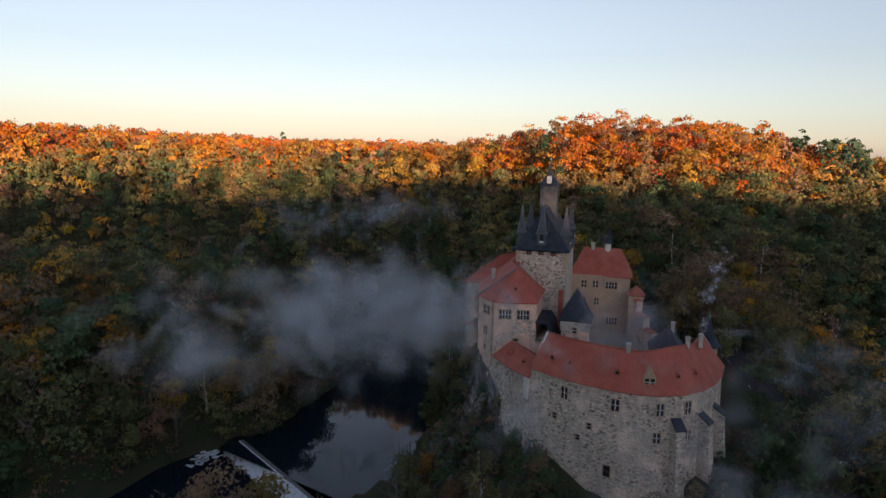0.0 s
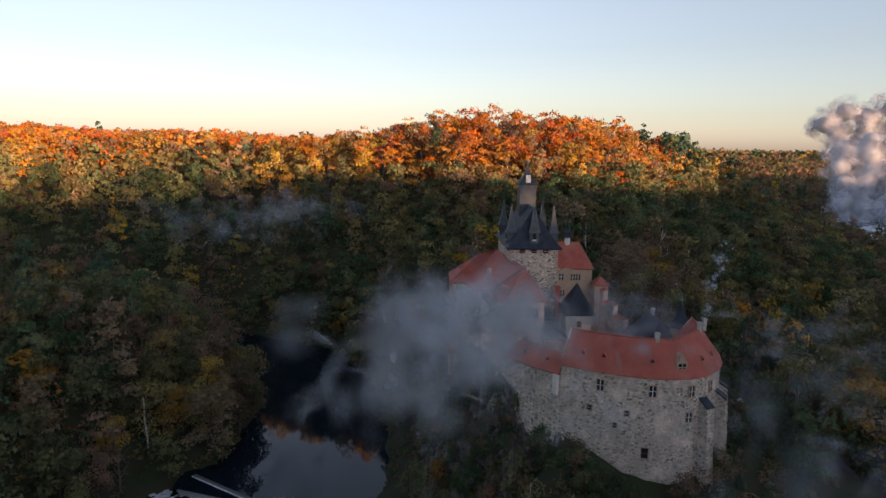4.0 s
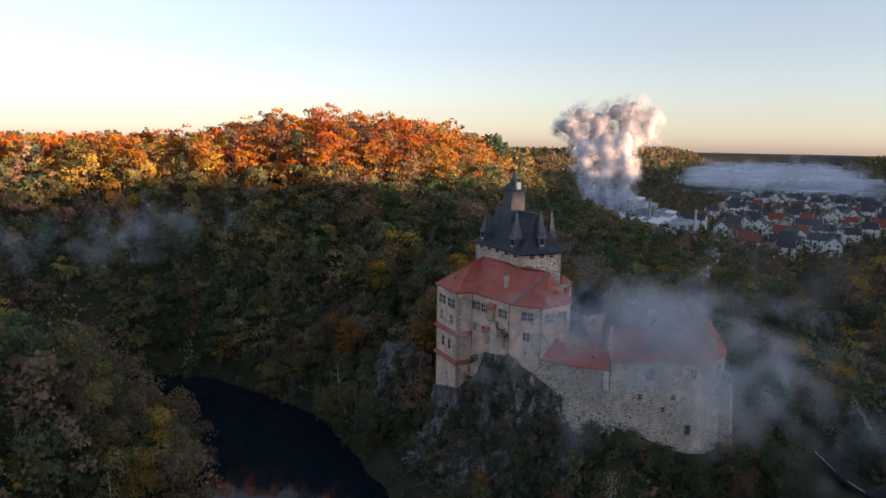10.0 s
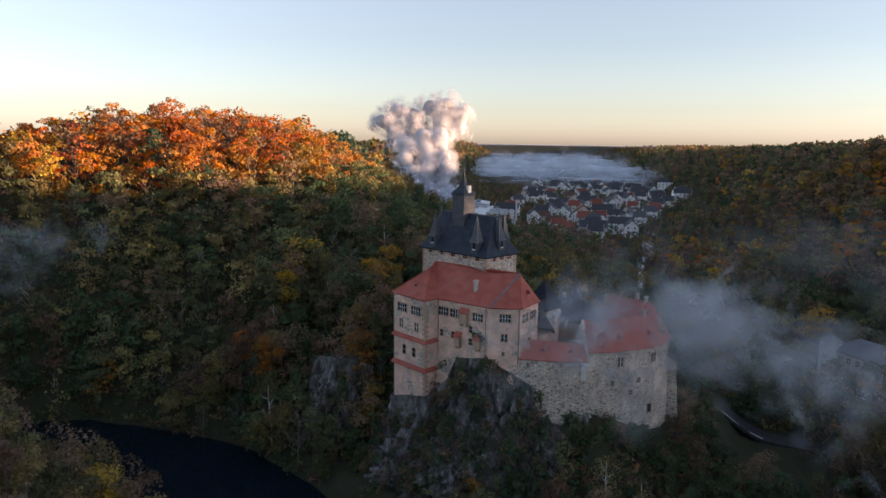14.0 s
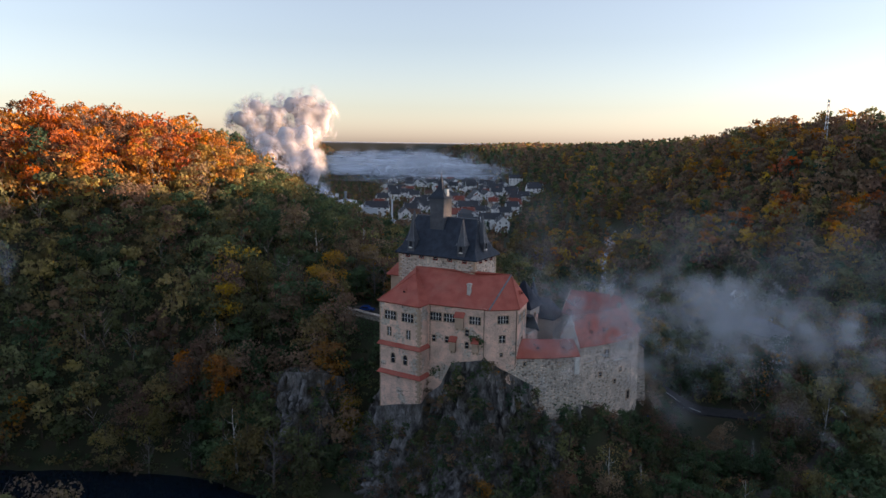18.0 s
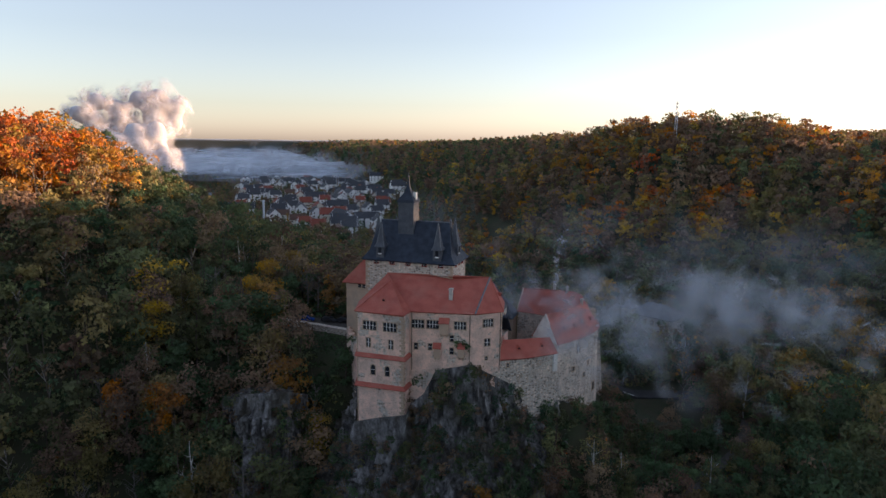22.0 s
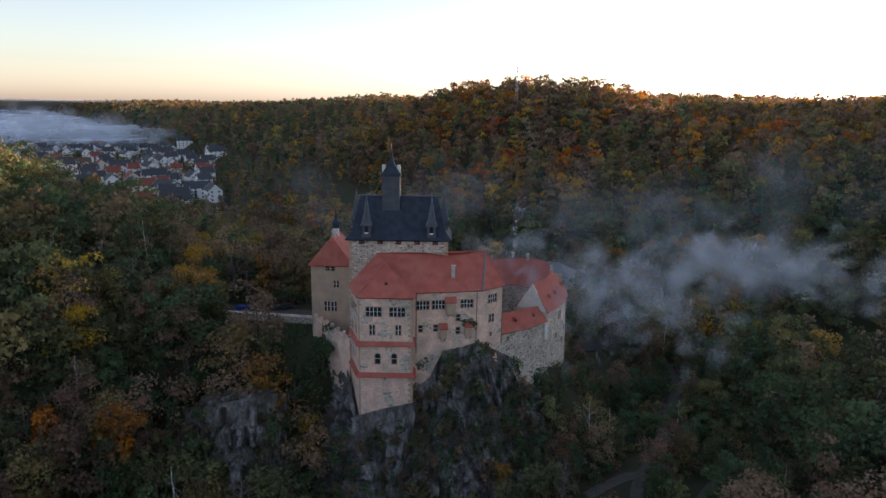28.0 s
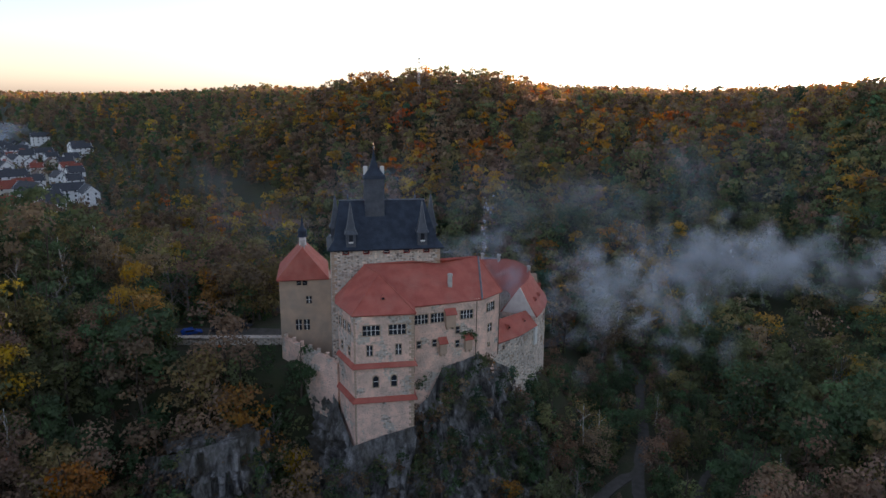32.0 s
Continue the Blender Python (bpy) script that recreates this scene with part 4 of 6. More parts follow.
lean = thing("slate_annex", "low annex with a dark slate lean-to roof", "building", at=(18, 7.5, 37))
walls("wall", [(13.3, 5.6), (23.6, 5.6), (23.6, 10.1), (13.3, 10.1)], 30, 46.2, M_PLASTER, lean)
roof("roof", [((13.2, 5.5, 50.2), (23.9, 5.5, 50.2), (23.9, 7.5, 50.2), (13.2, 7.5, 50.2)), ((13.2, 7.5, 50.2), (23.9, 7.5, 50.2), (24.3, 10.5, 46.0), (13.2, 10.5, 46.0))], M_SLATE, lean)

# north wing
NX0, NX1, NY0, NY1, NZ = -17.2, -7.8, 10.6, 22.8, 54.4
nw = thing("north_wing", "plastered north wing with a red tiled roof and bell turret", "building", at=(-12.5, 17, 36))
walls("wall", [(NX0, NY0), (NX1 + 1.0, NY0 - 1.4), (NX1, NY1), (NX0, NY1)], 30, NZ, M_PLASTER2, nw)
hip_roof(nw, NX0, NX1, NY0 - 1.0, NY1, NZ - 0.1, 60.2, "y", 0.55, 0.45)
E1, E2 = (NX1 + 1.0, NY0 - 1.4), (NX1, NY1)
for a, z, w, c in ((3.4, 51.6, 1.1, 2), (6.0, 51.6, 1.1, 2), (8.9, 51.5, 1.1, 2), (10.2, 51.5, 1.1, 2), (3.4, 47.6, 0.9, 2), (6.4, 47.6, 0.9, 2), (9.4, 43.2, 1.1, 2), (10.6, 43.2, 1.1, 2)):
    window(nw, on_wall(E1, E2, a, z), w, 1.5, c, 2)
S1, S2 = (NX0, NY0), (NX1 + 1.0, NY0 - 1.4)
for a, z in ((3.9, 53.0), (5.1, 53.0)):
    window(nw, on_wall(S1, S2, a, z), 0.9, 0.9, 1, 1)
window(nw, on_wall(S1, S2, 5.8, 49.2), 1.1, 1.5, 2, 2)
for a in (3.6, 5.2):
    window(nw, on_wall(S1, S2, a, 43.6), 1.2, 2.2, 2, 2)
for a, z in ((2.0, 48.0), (5.5, 44.5), (8.5, 50.2)):
    window(nw, on_wall((NX0, NY1), (NX0, NY0), a, z), 0.8, 1.3, 1, 2)
bm = bmesh.new()
tube(bm, [(-12.5, 17.4, 59.4), (-12.5, 17.4, 61.4)], [0.75, 0.7], 8)
bell_tower = part("bell_turret", bm, M_WHITE, nw, "small bell turret with onion cap")
bm = bmesh.new()
tube(bm, [(-12.5, 17.4, 61.3), (-12.5, 17.4, 61.7), (-12.5, 17.4, 62.6), (-12.5, 17.4, 63.2), (-12.5, 17.4, 64.0), (-12.5, 17.4, 65.8)], [1.05, 0.9, 1.0, 0.45, 0.25, 0.04], 10)
part("onion_cap", bm, M_SLATE, bell_tower)
chimney(nw, -12.4, 14.0, 59.6, 61.4, 0.8)

# curtain walls
def curtain(name, line, thick, z0, tops, material, label, cap=True):
    t = thing(name, label, "wall", at=(line[0][0], line[0][1], z0 if not isinstance(z0, list) else z0[0]))
    for i, (p, q) in enumerate(zip(line, line[1:])):
        m = on_wall(p, q, 0, 0)
        L = (Vector(q) - Vector(p)).length
        bm = bmesh.new()
        box(bm, 0, L, -thick / 2, thick / 2, z0, tops[i], m)
        w = part("wall", bm, material, t)
        if cap:
            bm = bmesh.new()
            vs = [bm.verts.new(m @ Vector((x, y, z))) for x in (-0.1, L + 0.1) for y, z in ((-thick / 2 - 0.25, tops[i]), (0, tops[i] + 0.6), (thick / 2 + 0.25, tops[i]))]
            for f4 in ((0, 1, 2), (5, 4, 3), (0, 3, 4, 1), (1, 4, 5, 2), (2, 5, 3, 0)):
                bm.faces.new([vs[k] for k in f4])
            bmesh.ops.recalc_face_normals(bm, faces=bm.faces)
            part("coping", bm, M_TILE, t)
    return t
curtain("terrace_wall", [(-16.6, 10.6), (-11.5, 3.0), (-6.1, -4.2)], 1.2, 30, [42.0, 42.0], M_PLASTER, "plastered terrace wall between house and north wing", False)
curtain("stepped_wall", [(-6.6, 23.2), (-3.0, 25.0), (0.2, 26.6), (3.4, 28.2), (8.8, 30.2)], 1.4, 30, [50.0, 47.2, 44.6, 42.4], M_PLASTER, "stepped curtain wall with tiled copings")
gt = thing("gate_turret", "small plastered turret with a red tiled roof on the stepped wall", "tower", at=(-5.6, 24.0, 40))
walls("wall", [(-7.2, 22.6), (-3.8, 22.6), (-3.8, 25.8), (-7.2, 25.8)], 34, 51.2, M_PLASTER2, gt)
hip_roof(gt, -7.2, -3.8, 22.6, 25.8, 51.1, 53.0, "x", 0.9, 0.3)

# ridge and hip tiles, downpipes, corner stones
def ridge_line(parent, pts, r=0.13, material=None):
    for a, b in zip(pts, pts[1:]):
        bar("ridge_tile", (a[0], a[1], a[2] + 0.06), (b[0], b[1], b[2] + 0.06), r, material or M_TILE, parent, 6)
ridge_line(palas, [RW, RE]); ridge_line(palas, [RW, TA]); ridge_line(palas, [B, TA]); ridge_line(palas, [C, TA]); ridge_line(palas, [E_, RE], 0.2, M_SLATE_EDGE); ridge_line(palas, [F_, RE])
ridge_line(bast, [(x, y, z) for (x, y), z in zip(RIDGE, RZ)])
for p, q, a in ((PD, PE, 0.5), (PD, PE, 12.6), (PE, PF, 6.2)):
    m = on_wall(p, q, a, 0, 0.12)
    bar("downpipe", m @ Vector((0, 0, 41.0)), m @ Vector((0, 0, EZ - 0.4)), 0.07, M_TIMBER, palas)
QUOIN = {}
def quoins(parent, p, z0, z1, d1, d2, material, seed):
    """Corner stones, long and short by turns, standing a little proud of the wall."""
    r = random.Random(seed)
    z, k = z0, 0
    while z < z1 - 0.6:
        h = 0.5 + 0.04 * (k % 4)
        L, S = (0.95, 0.5) if k % 2 else (0.5, 0.9)
        key = (round(h, 2), L, S)
        if key not in QUOIN:
            bm = bmesh.new()
            box(bm, -0.04, L, -0.04, S, 0.02, h - 0.03, bevel=0.03)
            o = part("quoin", bm, M_FRAME)
            QUOIN[key] = o.data
            bpy.data.objects.remove(o)
        o = new("quoin", QUOIN[key])
        ax, ay = Vector((*d1, 0)).normalized(), Vector((*d2, 0)).normalized()
        m = Matrix(((ax.x, ay.x, 0, p[0]), (ax.y, ay.y, 0, p[1]), (0, 0, 1, z), (0, 0, 0, 1)))
        o.parent, o.matrix_parent_inverse, o.matrix_basis = parent, placed(parent).inverted(), m
        z += h
        k += 1
quoins(palas, PB, 29.0, 53.4, (1, 0), (-0.317, 0.948), M_FRAME, 1)
quoins(palas, PC, 29.0, 53.4, (0, 1), (-1, 0), M_FRAME, 2)
quoins(palas, PF, 42.0, 53.4, (-0.198, 0.98), (-0.78, -0.625), M_FRAME, 3)
quoins(keep, (KX0, KY0), 52.0, KZ - 0.4, (1, 0), (0, 1), M_FRAME, 4)
quoins(keep, (KX1, KY0), 52.0, KZ - 0.4, (0, 1), (-1, 0), M_FRAME, 5)
quoins(keep, (KX1, KY1), 52.0, KZ - 0.4, (-1, 0), (0, -1), M_FRAME, 6)
# terrace parapet and stays of the north wing
for k in range(7):
    t = k / 6
    x, y = -16.2 + (-6.6 + 16.2) * t, 9.9 + (-3.4 - 9.9) * t
    bm = bmesh.new()
    box(bm, x - 0.35, x + 0.35, y - 0.35, y + 0.35, 42.0, 42.9)
    part("merlon", bm, M_PLASTER, nw, "low parapet block")

# ---- crags ----
def crag(name, label, tops, feet, rows=26, cols=90, rough=1.6, closed=False, seed=0.0):
    """A rock face lofted from its upper edge to its foot, broken up by ridged noise and upright clefts."""
    def along(line, s):
        ls = [0.0]
        for a, b in zip(line, line[1:]):
            ls.append(ls[-1] + (Vector(b) - Vector(a)).length)
        t = s * ls[-1]
        for i in range(len(ls) - 1):
            if t <= ls[i + 1] + 1e-6:
                return Vector(line[i]).lerp(Vector(line[i + 1]), (t - ls[i]) / (ls[i + 1] - ls[i]))
        return Vector(line[-1])
    verts, faces = [], []
    for i in range(cols + 1):
        t, f = along(tops, i / cols), along(feet, i / cols)
        n = Vector((f.x - t.x, f.y - t.y, 0)).normalized()
        for j in range(rows + 1):
            k = j / rows
            p = t.lerp(f, k)
            p = Vector((t.x + (f.x - t.x) * k ** 1.7, t.y + (f.y - t.y) * k ** 1.7, p.z))
            q = Vector((p.x * 0.36, p.y * 0.36, p.z * 0.10 + seed))
            d = noise.ridged_multi_fractal(q, 0.9, 2.1, 5, 1.0, 2.0) - 1.0
            d2 = noise.cell(Vector((p.x * 0.9, p.y * 0.9, p.z * 0.28 + seed))) * 0.75
            amp = rough * min(1.0, k * 5 + 0.12)
            d += 0.9 * (noise.ridged_multi_fractal(Vector((p.x * 0.13, p.y * 0.13, p.z * 0.035 + seed)), 1.0, 2.0, 2, 1.0, 2.0) - 1.0)
            col = noise.cell(Vector((p.x * 0.62 + 0.15 * p.z, p.y * 0.62, p.z * 0.11 + seed)))
            d += 0.75 * (col - 0.5)
            verts.append(p + n * max(-0.3 - 1.5 * k, (d * 0.8 + d2 - 0.1) * amp) + Vector((0, 0, (d2 - 0.4) * 0.7 * min(1, k * 4))))
    rock = thing(name, label, "rock", at=tuple(Vector(feet[len(feet) // 2])))
    step = max(8, cols // 12)
    for c0 in range(0, cols, step):
        c1 = min(cols, c0 + step)
        for r0, r1 in ((0, rows // 2), (rows // 2, rows)):
            h = r1 - r0 + 1
            vs = [tuple(verts[i * (rows + 1) + j]) for i in range(c0, c1 + 1) for j in range(r0, r1 + 1)]
            faces = [(a, a + 1, a + h + 1, a + h) for i in range(c1 - c0) for a in range(i * h, i * h + h - 1)]
            o = new("rock_face", raw_mesh("rock_face", vs, faces, [M_ROCK]))
            o.parent, o.matrix_parent_inverse = rock, rock.matrix_basis.inverted()
    return rock
CR_TOP = [(-9, 8, 37), (-7.4, -3, 36), (-4.6, -11.6, 29.6), (-4.4, -12.3, 29.4), (1.5, -12.4, 31.2), (7.0, -12.2, 32.4), (7.3, -9.0, 34.0), (9.8, -8.6, 36.0), (12.4, -8.3, 41.5), (19.5, -6.8, 43.0), (24.2, -3.0, 39.5), (28.5, 0.2, 36.5), (33.0, 4.0, 33.5), (38.5, 9.5, 31.0)]
CR_FOOT = [(-22, 8, 26), (-19, -6, 16), (-14, -21, 6), (-8, -24, 6), (1, -25, 6), (8, -25.5, 6), (11, -25, 6), (14, -24, 6), (19, -23, 7), (25, -20, 8), (32, -16, 9), (39, -11, 10), (45, -5, 12), (50, 2, 16)]
crag("castle_crag", "dark fissured grey crag with pale faces below the castle", CR_TOP, CR_FOOT, 60, 240, 1.5)
crag("outcrop", "grey rock outcrop with a pale flat top above the river", [(-19, -6, 31), (-20.5, -11.5, 33.5), (-24, -14.8, 33.8), (-29, -15, 33.2), (-35, -13, 31), (-40, -9, 29)], [(-14, -10, 8), (-17, -21, 6), (-25, -27, 6), (-34, -28, 6), (-43, -25, 6), (-50, -20, 8)], 40, 110, 1.6, seed=7.0)
crag("rock_ledge", "pale flat top of the rock outcrop", [(-22, -6, 32), (-27, -6.5, 32.4), (-33, -6, 31), (-38, -4, 29)], [(-20.5, -11.5, 33.4), (-24, -14.8, 33.6), (-29, -15, 33.0), (-35, -13, 31)], 10, 40, 0.7, seed=3.0)

# ---- roads and paths laid on the land ----
def lane(name, line, half, material, label, category, lift=0.12, step=3.0):
    pts = []
    for a, b in zip(line, line[1:]):
        n = max(1, int((Vector(b) - Vector(a)).length / step))
        pts += [tuple(Vector(a).lerp(Vector(b), k / n)) for k in range(n)]
    pts.append(line[-1])
    sm = [pts[0]] + [tuple((Vector(pts[max(i - 2, 0)]) + Vector(pts[i]) + Vector(pts[min(i + 2, len(pts) - 1)])) / 3) for i in range(1, len(pts) - 1)] + [pts[-1]]
    bm, prev, zs = bmesh.new(), None, []
    for i, (x, y) in enumerate(sm):
        a, b = Vector(sm[max(i - 1, 0)]), Vector(sm[min(i + 1, len(sm) - 1)])
        d = (b - a).normalized()
        z = max(hz(x + d.y * half * s, y - d.x * half * s) for s in (-1, 0, 1)) + lift
        zs.append((x, y, z, d))
    for i, (x, y, z, d) in enumerate(zs):
        z = sum(q[2] for q in zs[max(i - 2, 0):i + 3]) / len(zs[max(i - 2, 0):i + 3])
        row = [bm.verts.new((x + d.y * half * s, y - d.x * half * s, z + dz)) for s, dz in ((-1.0, -0.8), (-1.0, 0), (1.0, 0), (1.0, -0.8))]
        if prev:
            for k in range(3):
                bm.faces.new((prev[k], row[k], row[k + 1], prev[k + 1]))
        prev = row
    bmesh.ops.recalc_face_normals(bm, faces=bm.faces)
    if sum(f.normal.z for f in bm.faces) < 0:
        bmesh.ops.reverse_faces(bm, faces=bm.faces)
    return tagged(part(name, bm, material), label, category, kind="structure")
ROAD = [(-34, 47), (-22, 46), (-8, 50), (9, 53), (20, 56.5), (32, 60), (52, 66), (74, 72), (92, 84)]
TRACK = [(-17, 24), (-27, 27), (-38, 28), (-44, 29)]
lane("road", ROAD, 3.0, M_ASPHALT, "narrow asphalt road climbing past the castle", "road")
lane("road", TRACK, 3.2, M_GRAVEL, "gravel approach to the castle bridge", "road")
PATHS = [[(53, -34), (50, -18), (55, -4), (64, 7), (69, 22), (78, 36), (82, 58)], [(56, -4), (48, -7), (42, -13)], [(60, -20), (66, -10), (74, -4), (88, -4)]]
for k, w in zip(PATHS, (1.3, 1.3, 0.7)):
    lane("footpath", k, w, M_GRAVEL, "pale gravel footpath through the wood", "path")
lane("car_park", [(-4, 104), (10, 112), (24, 116), (36, 118)], 7.0, M_GRAVEL, "gravel yard in the valley", "yard")
ROADS = [(ROAD, 4.8), (TRACK, 5.5), (PATHS[0][:4], 3.4), (PATHS[0][3:], 1.6), (PATHS[1], 3.2), (PATHS[2], 2.2), ([(-4, 104), (36, 118)], 10.0)]
M_LINE = mat("road_paint", (0.7, 0.7, 0.68), 0.8, (0.5, 0.5, 0.48), 2.0, 4)
lane("edge_line", [(x - 0.3, y - 2.75) for x, y in ROAD[1:7]], 0.10, M_LINE, "white painted edge line", "road marking", 0.2)

# weir and white water
weir = thing("weir", "long diagonal concrete weir with white water", "weir", at=(19.5, -50, WATER))
wd = (WEIR_B - WEIR_A).normalized()
wa = math.degrees(math.atan2(wd.y, wd.x))
wm = pose(WEIR_A.x, WEIR_A.y, 0, 0, 0, wa)
WL = (WEIR_B - WEIR_A).length
bm = bmesh.new()
box(bm, 0, WL, -0.5, 0.5, WATER - 2.5, WATER + 0.12, wm)
part("crest", bm, mat("wet_concrete", (0.16, 0.16, 0.15), 0.6, (0.10, 0.10, 0.09), 0.8, 5, bump=0.2), weir)
bm = bmesh.new()
nx, rowv = 120, []
for i in range(nx + 1):
    xx = WL * i / nx
    reach = 4.2 + 2.4 * abs(noise.noise(Vector((xx * 0.5, 3, 0)))) + (1.6 if i % 3 else 0) * abs(noise.noise(Vector((xx * 1.7, 8, 0))))
    rowv.append([bm.verts.new(wm @ Vector((xx, -0.45 - t * reach, WATER + 0.14 - 1.6 * min(1, t * 1.5) + 0.12 * noise.noise(Vector((xx * 2, t * 6, 1)))))) for t in (0, 0.2, 0.45, 0.67, 0.85, 1.0)])
for a, b in zip(rowv, rowv[1:]):
    for k in range(5):
        bm.faces.new((a[k], a[k + 1], b[k + 1], b[k]))
bmesh.ops.recalc_face_normals(bm, faces=bm.faces)
part("white_water", bm, M_FOAM, weir, "foaming white water falling over the weir")
fr = np.random.RandomState(5)
bm = bmesh.new()
for i in range(90):
    q = fr.normal(0, 1, 2) * (5.5, 1.3)
    c = Vector((10 + q[0] * 0.9 + q[1] * 0.3, -75.3 - q[0] * 0.05 + q[1] * 0.9, WATER - 1.55))
    r = fr.uniform(0.25, 0.95)
    n = 7
    bm.faces.new([bm.verts.new(c + Vector((math.cos(6.283 * k / n) * r * fr.uniform(0.6, 1.3), math.sin(6.283 * k / n) * r * fr.uniform(0.6, 1.2), 0.01 * (i % 5)))) for k in range(n)])
tagged(part("foam", bm, M_FOAM), "drifting flakes of white foam on the river", "foam", kind="stuff")

# ---- town in the valley ----
M_WALLS = [mat("town_render_" + n, c, 0.85, [v * 0.9 for v in c], 0.5, 3) for n, c in (("white", (0.88, 0.88, 0.87)), ("cream", (0.70, 0.66, 0.57)), ("grey", (0.45, 0.44, 0.42)))]
M_ROOFS = [mat("town_roof_" + n, c, 0.7, [v * 0.7 for v in c], 0.8, 4) for n, c in (("slate", (0.06, 0.065, 0.075)), ("red", (0.26, 0.07, 0.045)), ("brown", (0.13, 0.075, 0.055)))]
M_METAL = mat("pale_factory_sheet", (0.66, 0.70, 0.74), 0.5, (0.54, 0.58, 0.63), 0.15, 3, spec=0.5)
M_METAL2 = mat("grey_factory_sheet", (0.28, 0.32, 0.37), 0.55, (0.22, 0.25, 0.29), 0.2, 3, spec=0.5)
M_BRICKSTACK = mat("brick_stack", (0.20, 0.11, 0.08), 0.85, (0.14, 0.09, 0.07), 0.8, 5)

def town_zone(x, y):
    """Where the houses stand: the open valley floor past the spur."""
    d, half, flat = river_at(x, y)
    return (y > 300) & (d < flat * 1.2 + 30) & (y < 1150) & (height(x, y) < 25)
def not_town(x, y):
    return ~town_zone(x, y)

def house_kind(w, l, h, rise, wall, rf, label, floors=2, gable=True):
    t = thing("house", label, "house", "town houses")
    bm = bmesh.new()
    box(bm, -w / 2, w / 2, -l / 2, l / 2, -3, h)
    body = part("wall", bm, wall, t)
    o = 0.5
    if gable:
        for s in (-1, 1):
            bm = bmesh.new()
            vs = [bm.verts.new(p) for p in ((-w / 2, s * l / 2, h), (w / 2, s * l / 2, h), (0, s * l / 2, h + rise))]
            vb = [bm.verts.new((v.co.x, v.co.y - s * 0.3, v.co.z)) for v in vs]
            bm.faces.new(vs); bm.faces.new(vb[::-1])
            for i in range(3):
                bm.faces.new((vs[i], vs[(i + 1) % 3], vb[(i + 1) % 3], vb[i]))
            part("gable", bm, wall, t)
        z0 = h - o * rise / (w / 2)
        roof("roof", [((-w / 2 - o, -l / 2 - o, z0), (0, -l / 2 - o, h + rise), (0, l / 2 + o, h + rise), (-w / 2 - o, l / 2 + o, z0)), ((w / 2 + o, -l / 2 - o, z0), (0, -l / 2 - o, h + rise), (0, l / 2 + o, h + rise), (w / 2 + o, l / 2 + o, z0))], rf, t)
    else:
        hip_roof(t, -w / 2, w / 2, -l / 2, l / 2, h, h + rise, "y", 0.7, o, rf)
    bm = bmesh.new()
    box(bm, 0.8, 1.5, l * 0.2, l * 0.2 + 0.7, h + rise * 0.5, h + rise + 0.9)
    part("chimney", bm, M_TIMBER, t)
    n = max(2, int(l / 4.4))
    win = None
    for fl in range(floors):
        for s in (-1, 1):
            for k in range(n):
                yy = -l / 2 + l * (k + 0.5) / n
                if win is None:
                    bm = bmesh.new()
                    box(bm, -0.06, 0.06, -0.55, 0.55, 0, 1.4)
                    win = part("window", bm, M_GLASSDARK, t)
                    win.matrix_basis = pose(s * w / 2, yy, 1.0 + fl * 2.9)
                else:
                    o2 = new("window", win.data)
                    o2.parent, o2.matrix_basis = t, pose(s * w / 2, yy, 1.0 + fl * 2.9)
        for s in (-1, 1):
            for k in (-1, 1):
                o2 = new("window", win.data)
                o2.parent, o2.matrix_basis = t, pose(k * w * 0.24, s * l / 2, 1.0 + fl * 2.9, 0, 0, 90)
    return t

HOUSES = [house_kind(10, 13, 8.6, 4.6, M_WALLS[0], M_ROOFS[0], "white rendered house with a steep slate roof", 3),
          house_kind(9, 11, 7.2, 4.0, M_WALLS[0], M_ROOFS[1], "white house with a red tiled gable roof"),
          house_kind(10, 14, 6.4, 4.2, M_WALLS[1], M_ROOFS[2], "cream house with a brown tiled roof"),
          house_kind(10, 20, 8.8, 4.4, M_WALLS[0], M_ROOFS[0], "long white terrace with a slate roof", 3),
          house_kind(8, 9, 5.4, 3.8, M_WALLS[2], M_ROOFS[0], "grey house with a dark hipped roof", gable=False),
          house_kind(11, 12, 8.6, 4.6, M_WALLS[1], M_ROOFS[1], "tall cream house with a red roof", 3)]
big = house_kind(12, 30, 9.5, 4.0, M_WALLS[0], M_ROOFS[2], "long white block with a brown hipped roof", 3, False)
big.matrix_basis = pose(-176, 322, hz(-176, 322), 0, 0, 32)
hr = np.random.RandomState(11)
spots = []
first = set()
for tries in range(6000):
    t = hr.uniform(0, 1) ** 0.85
    y = 318 + t * 640
    x = -205 - t * 330 + hr.uniform(-1, 1) * (60 + 120 * t)
    if x > -156 - 0.19 * (y - 319) or not town_zone(np.array([x]), np.array([y]))[0] or hz(x, y) > 24 or (x < -225 and y < 400 and x < -0.9 * (y - 90)):
        continue
    d, hf, fl = river_at(np.array([x]), np.array([y]))
    if any((x - a) ** 2 + (y - b) ** 2 < 17.5 ** 2 for a, b in spots) or (x + 176) ** 2 + (y - 322) ** 2 < 26 ** 2:
        continue
    spots.append((x, y))
    k = hr.choice(6, p=[0.38, 0.12, 0.08, 0.24, 0.11, 0.07])
    a = 35 + hr.choice([0, 90]) + hr.normal(0, 9)
    m = pose(x, y, hz(x, y) + 0.2, 0, 0, a) @ Matrix.Scale(hr.uniform(0.95, 1.12), 4)
    if k in first:
        copy_thing(HOUSES[k], m)
    else:
        first.add(k)
        HOUSES[k].matrix_basis = m
    if len(spots) >= 140:
        break

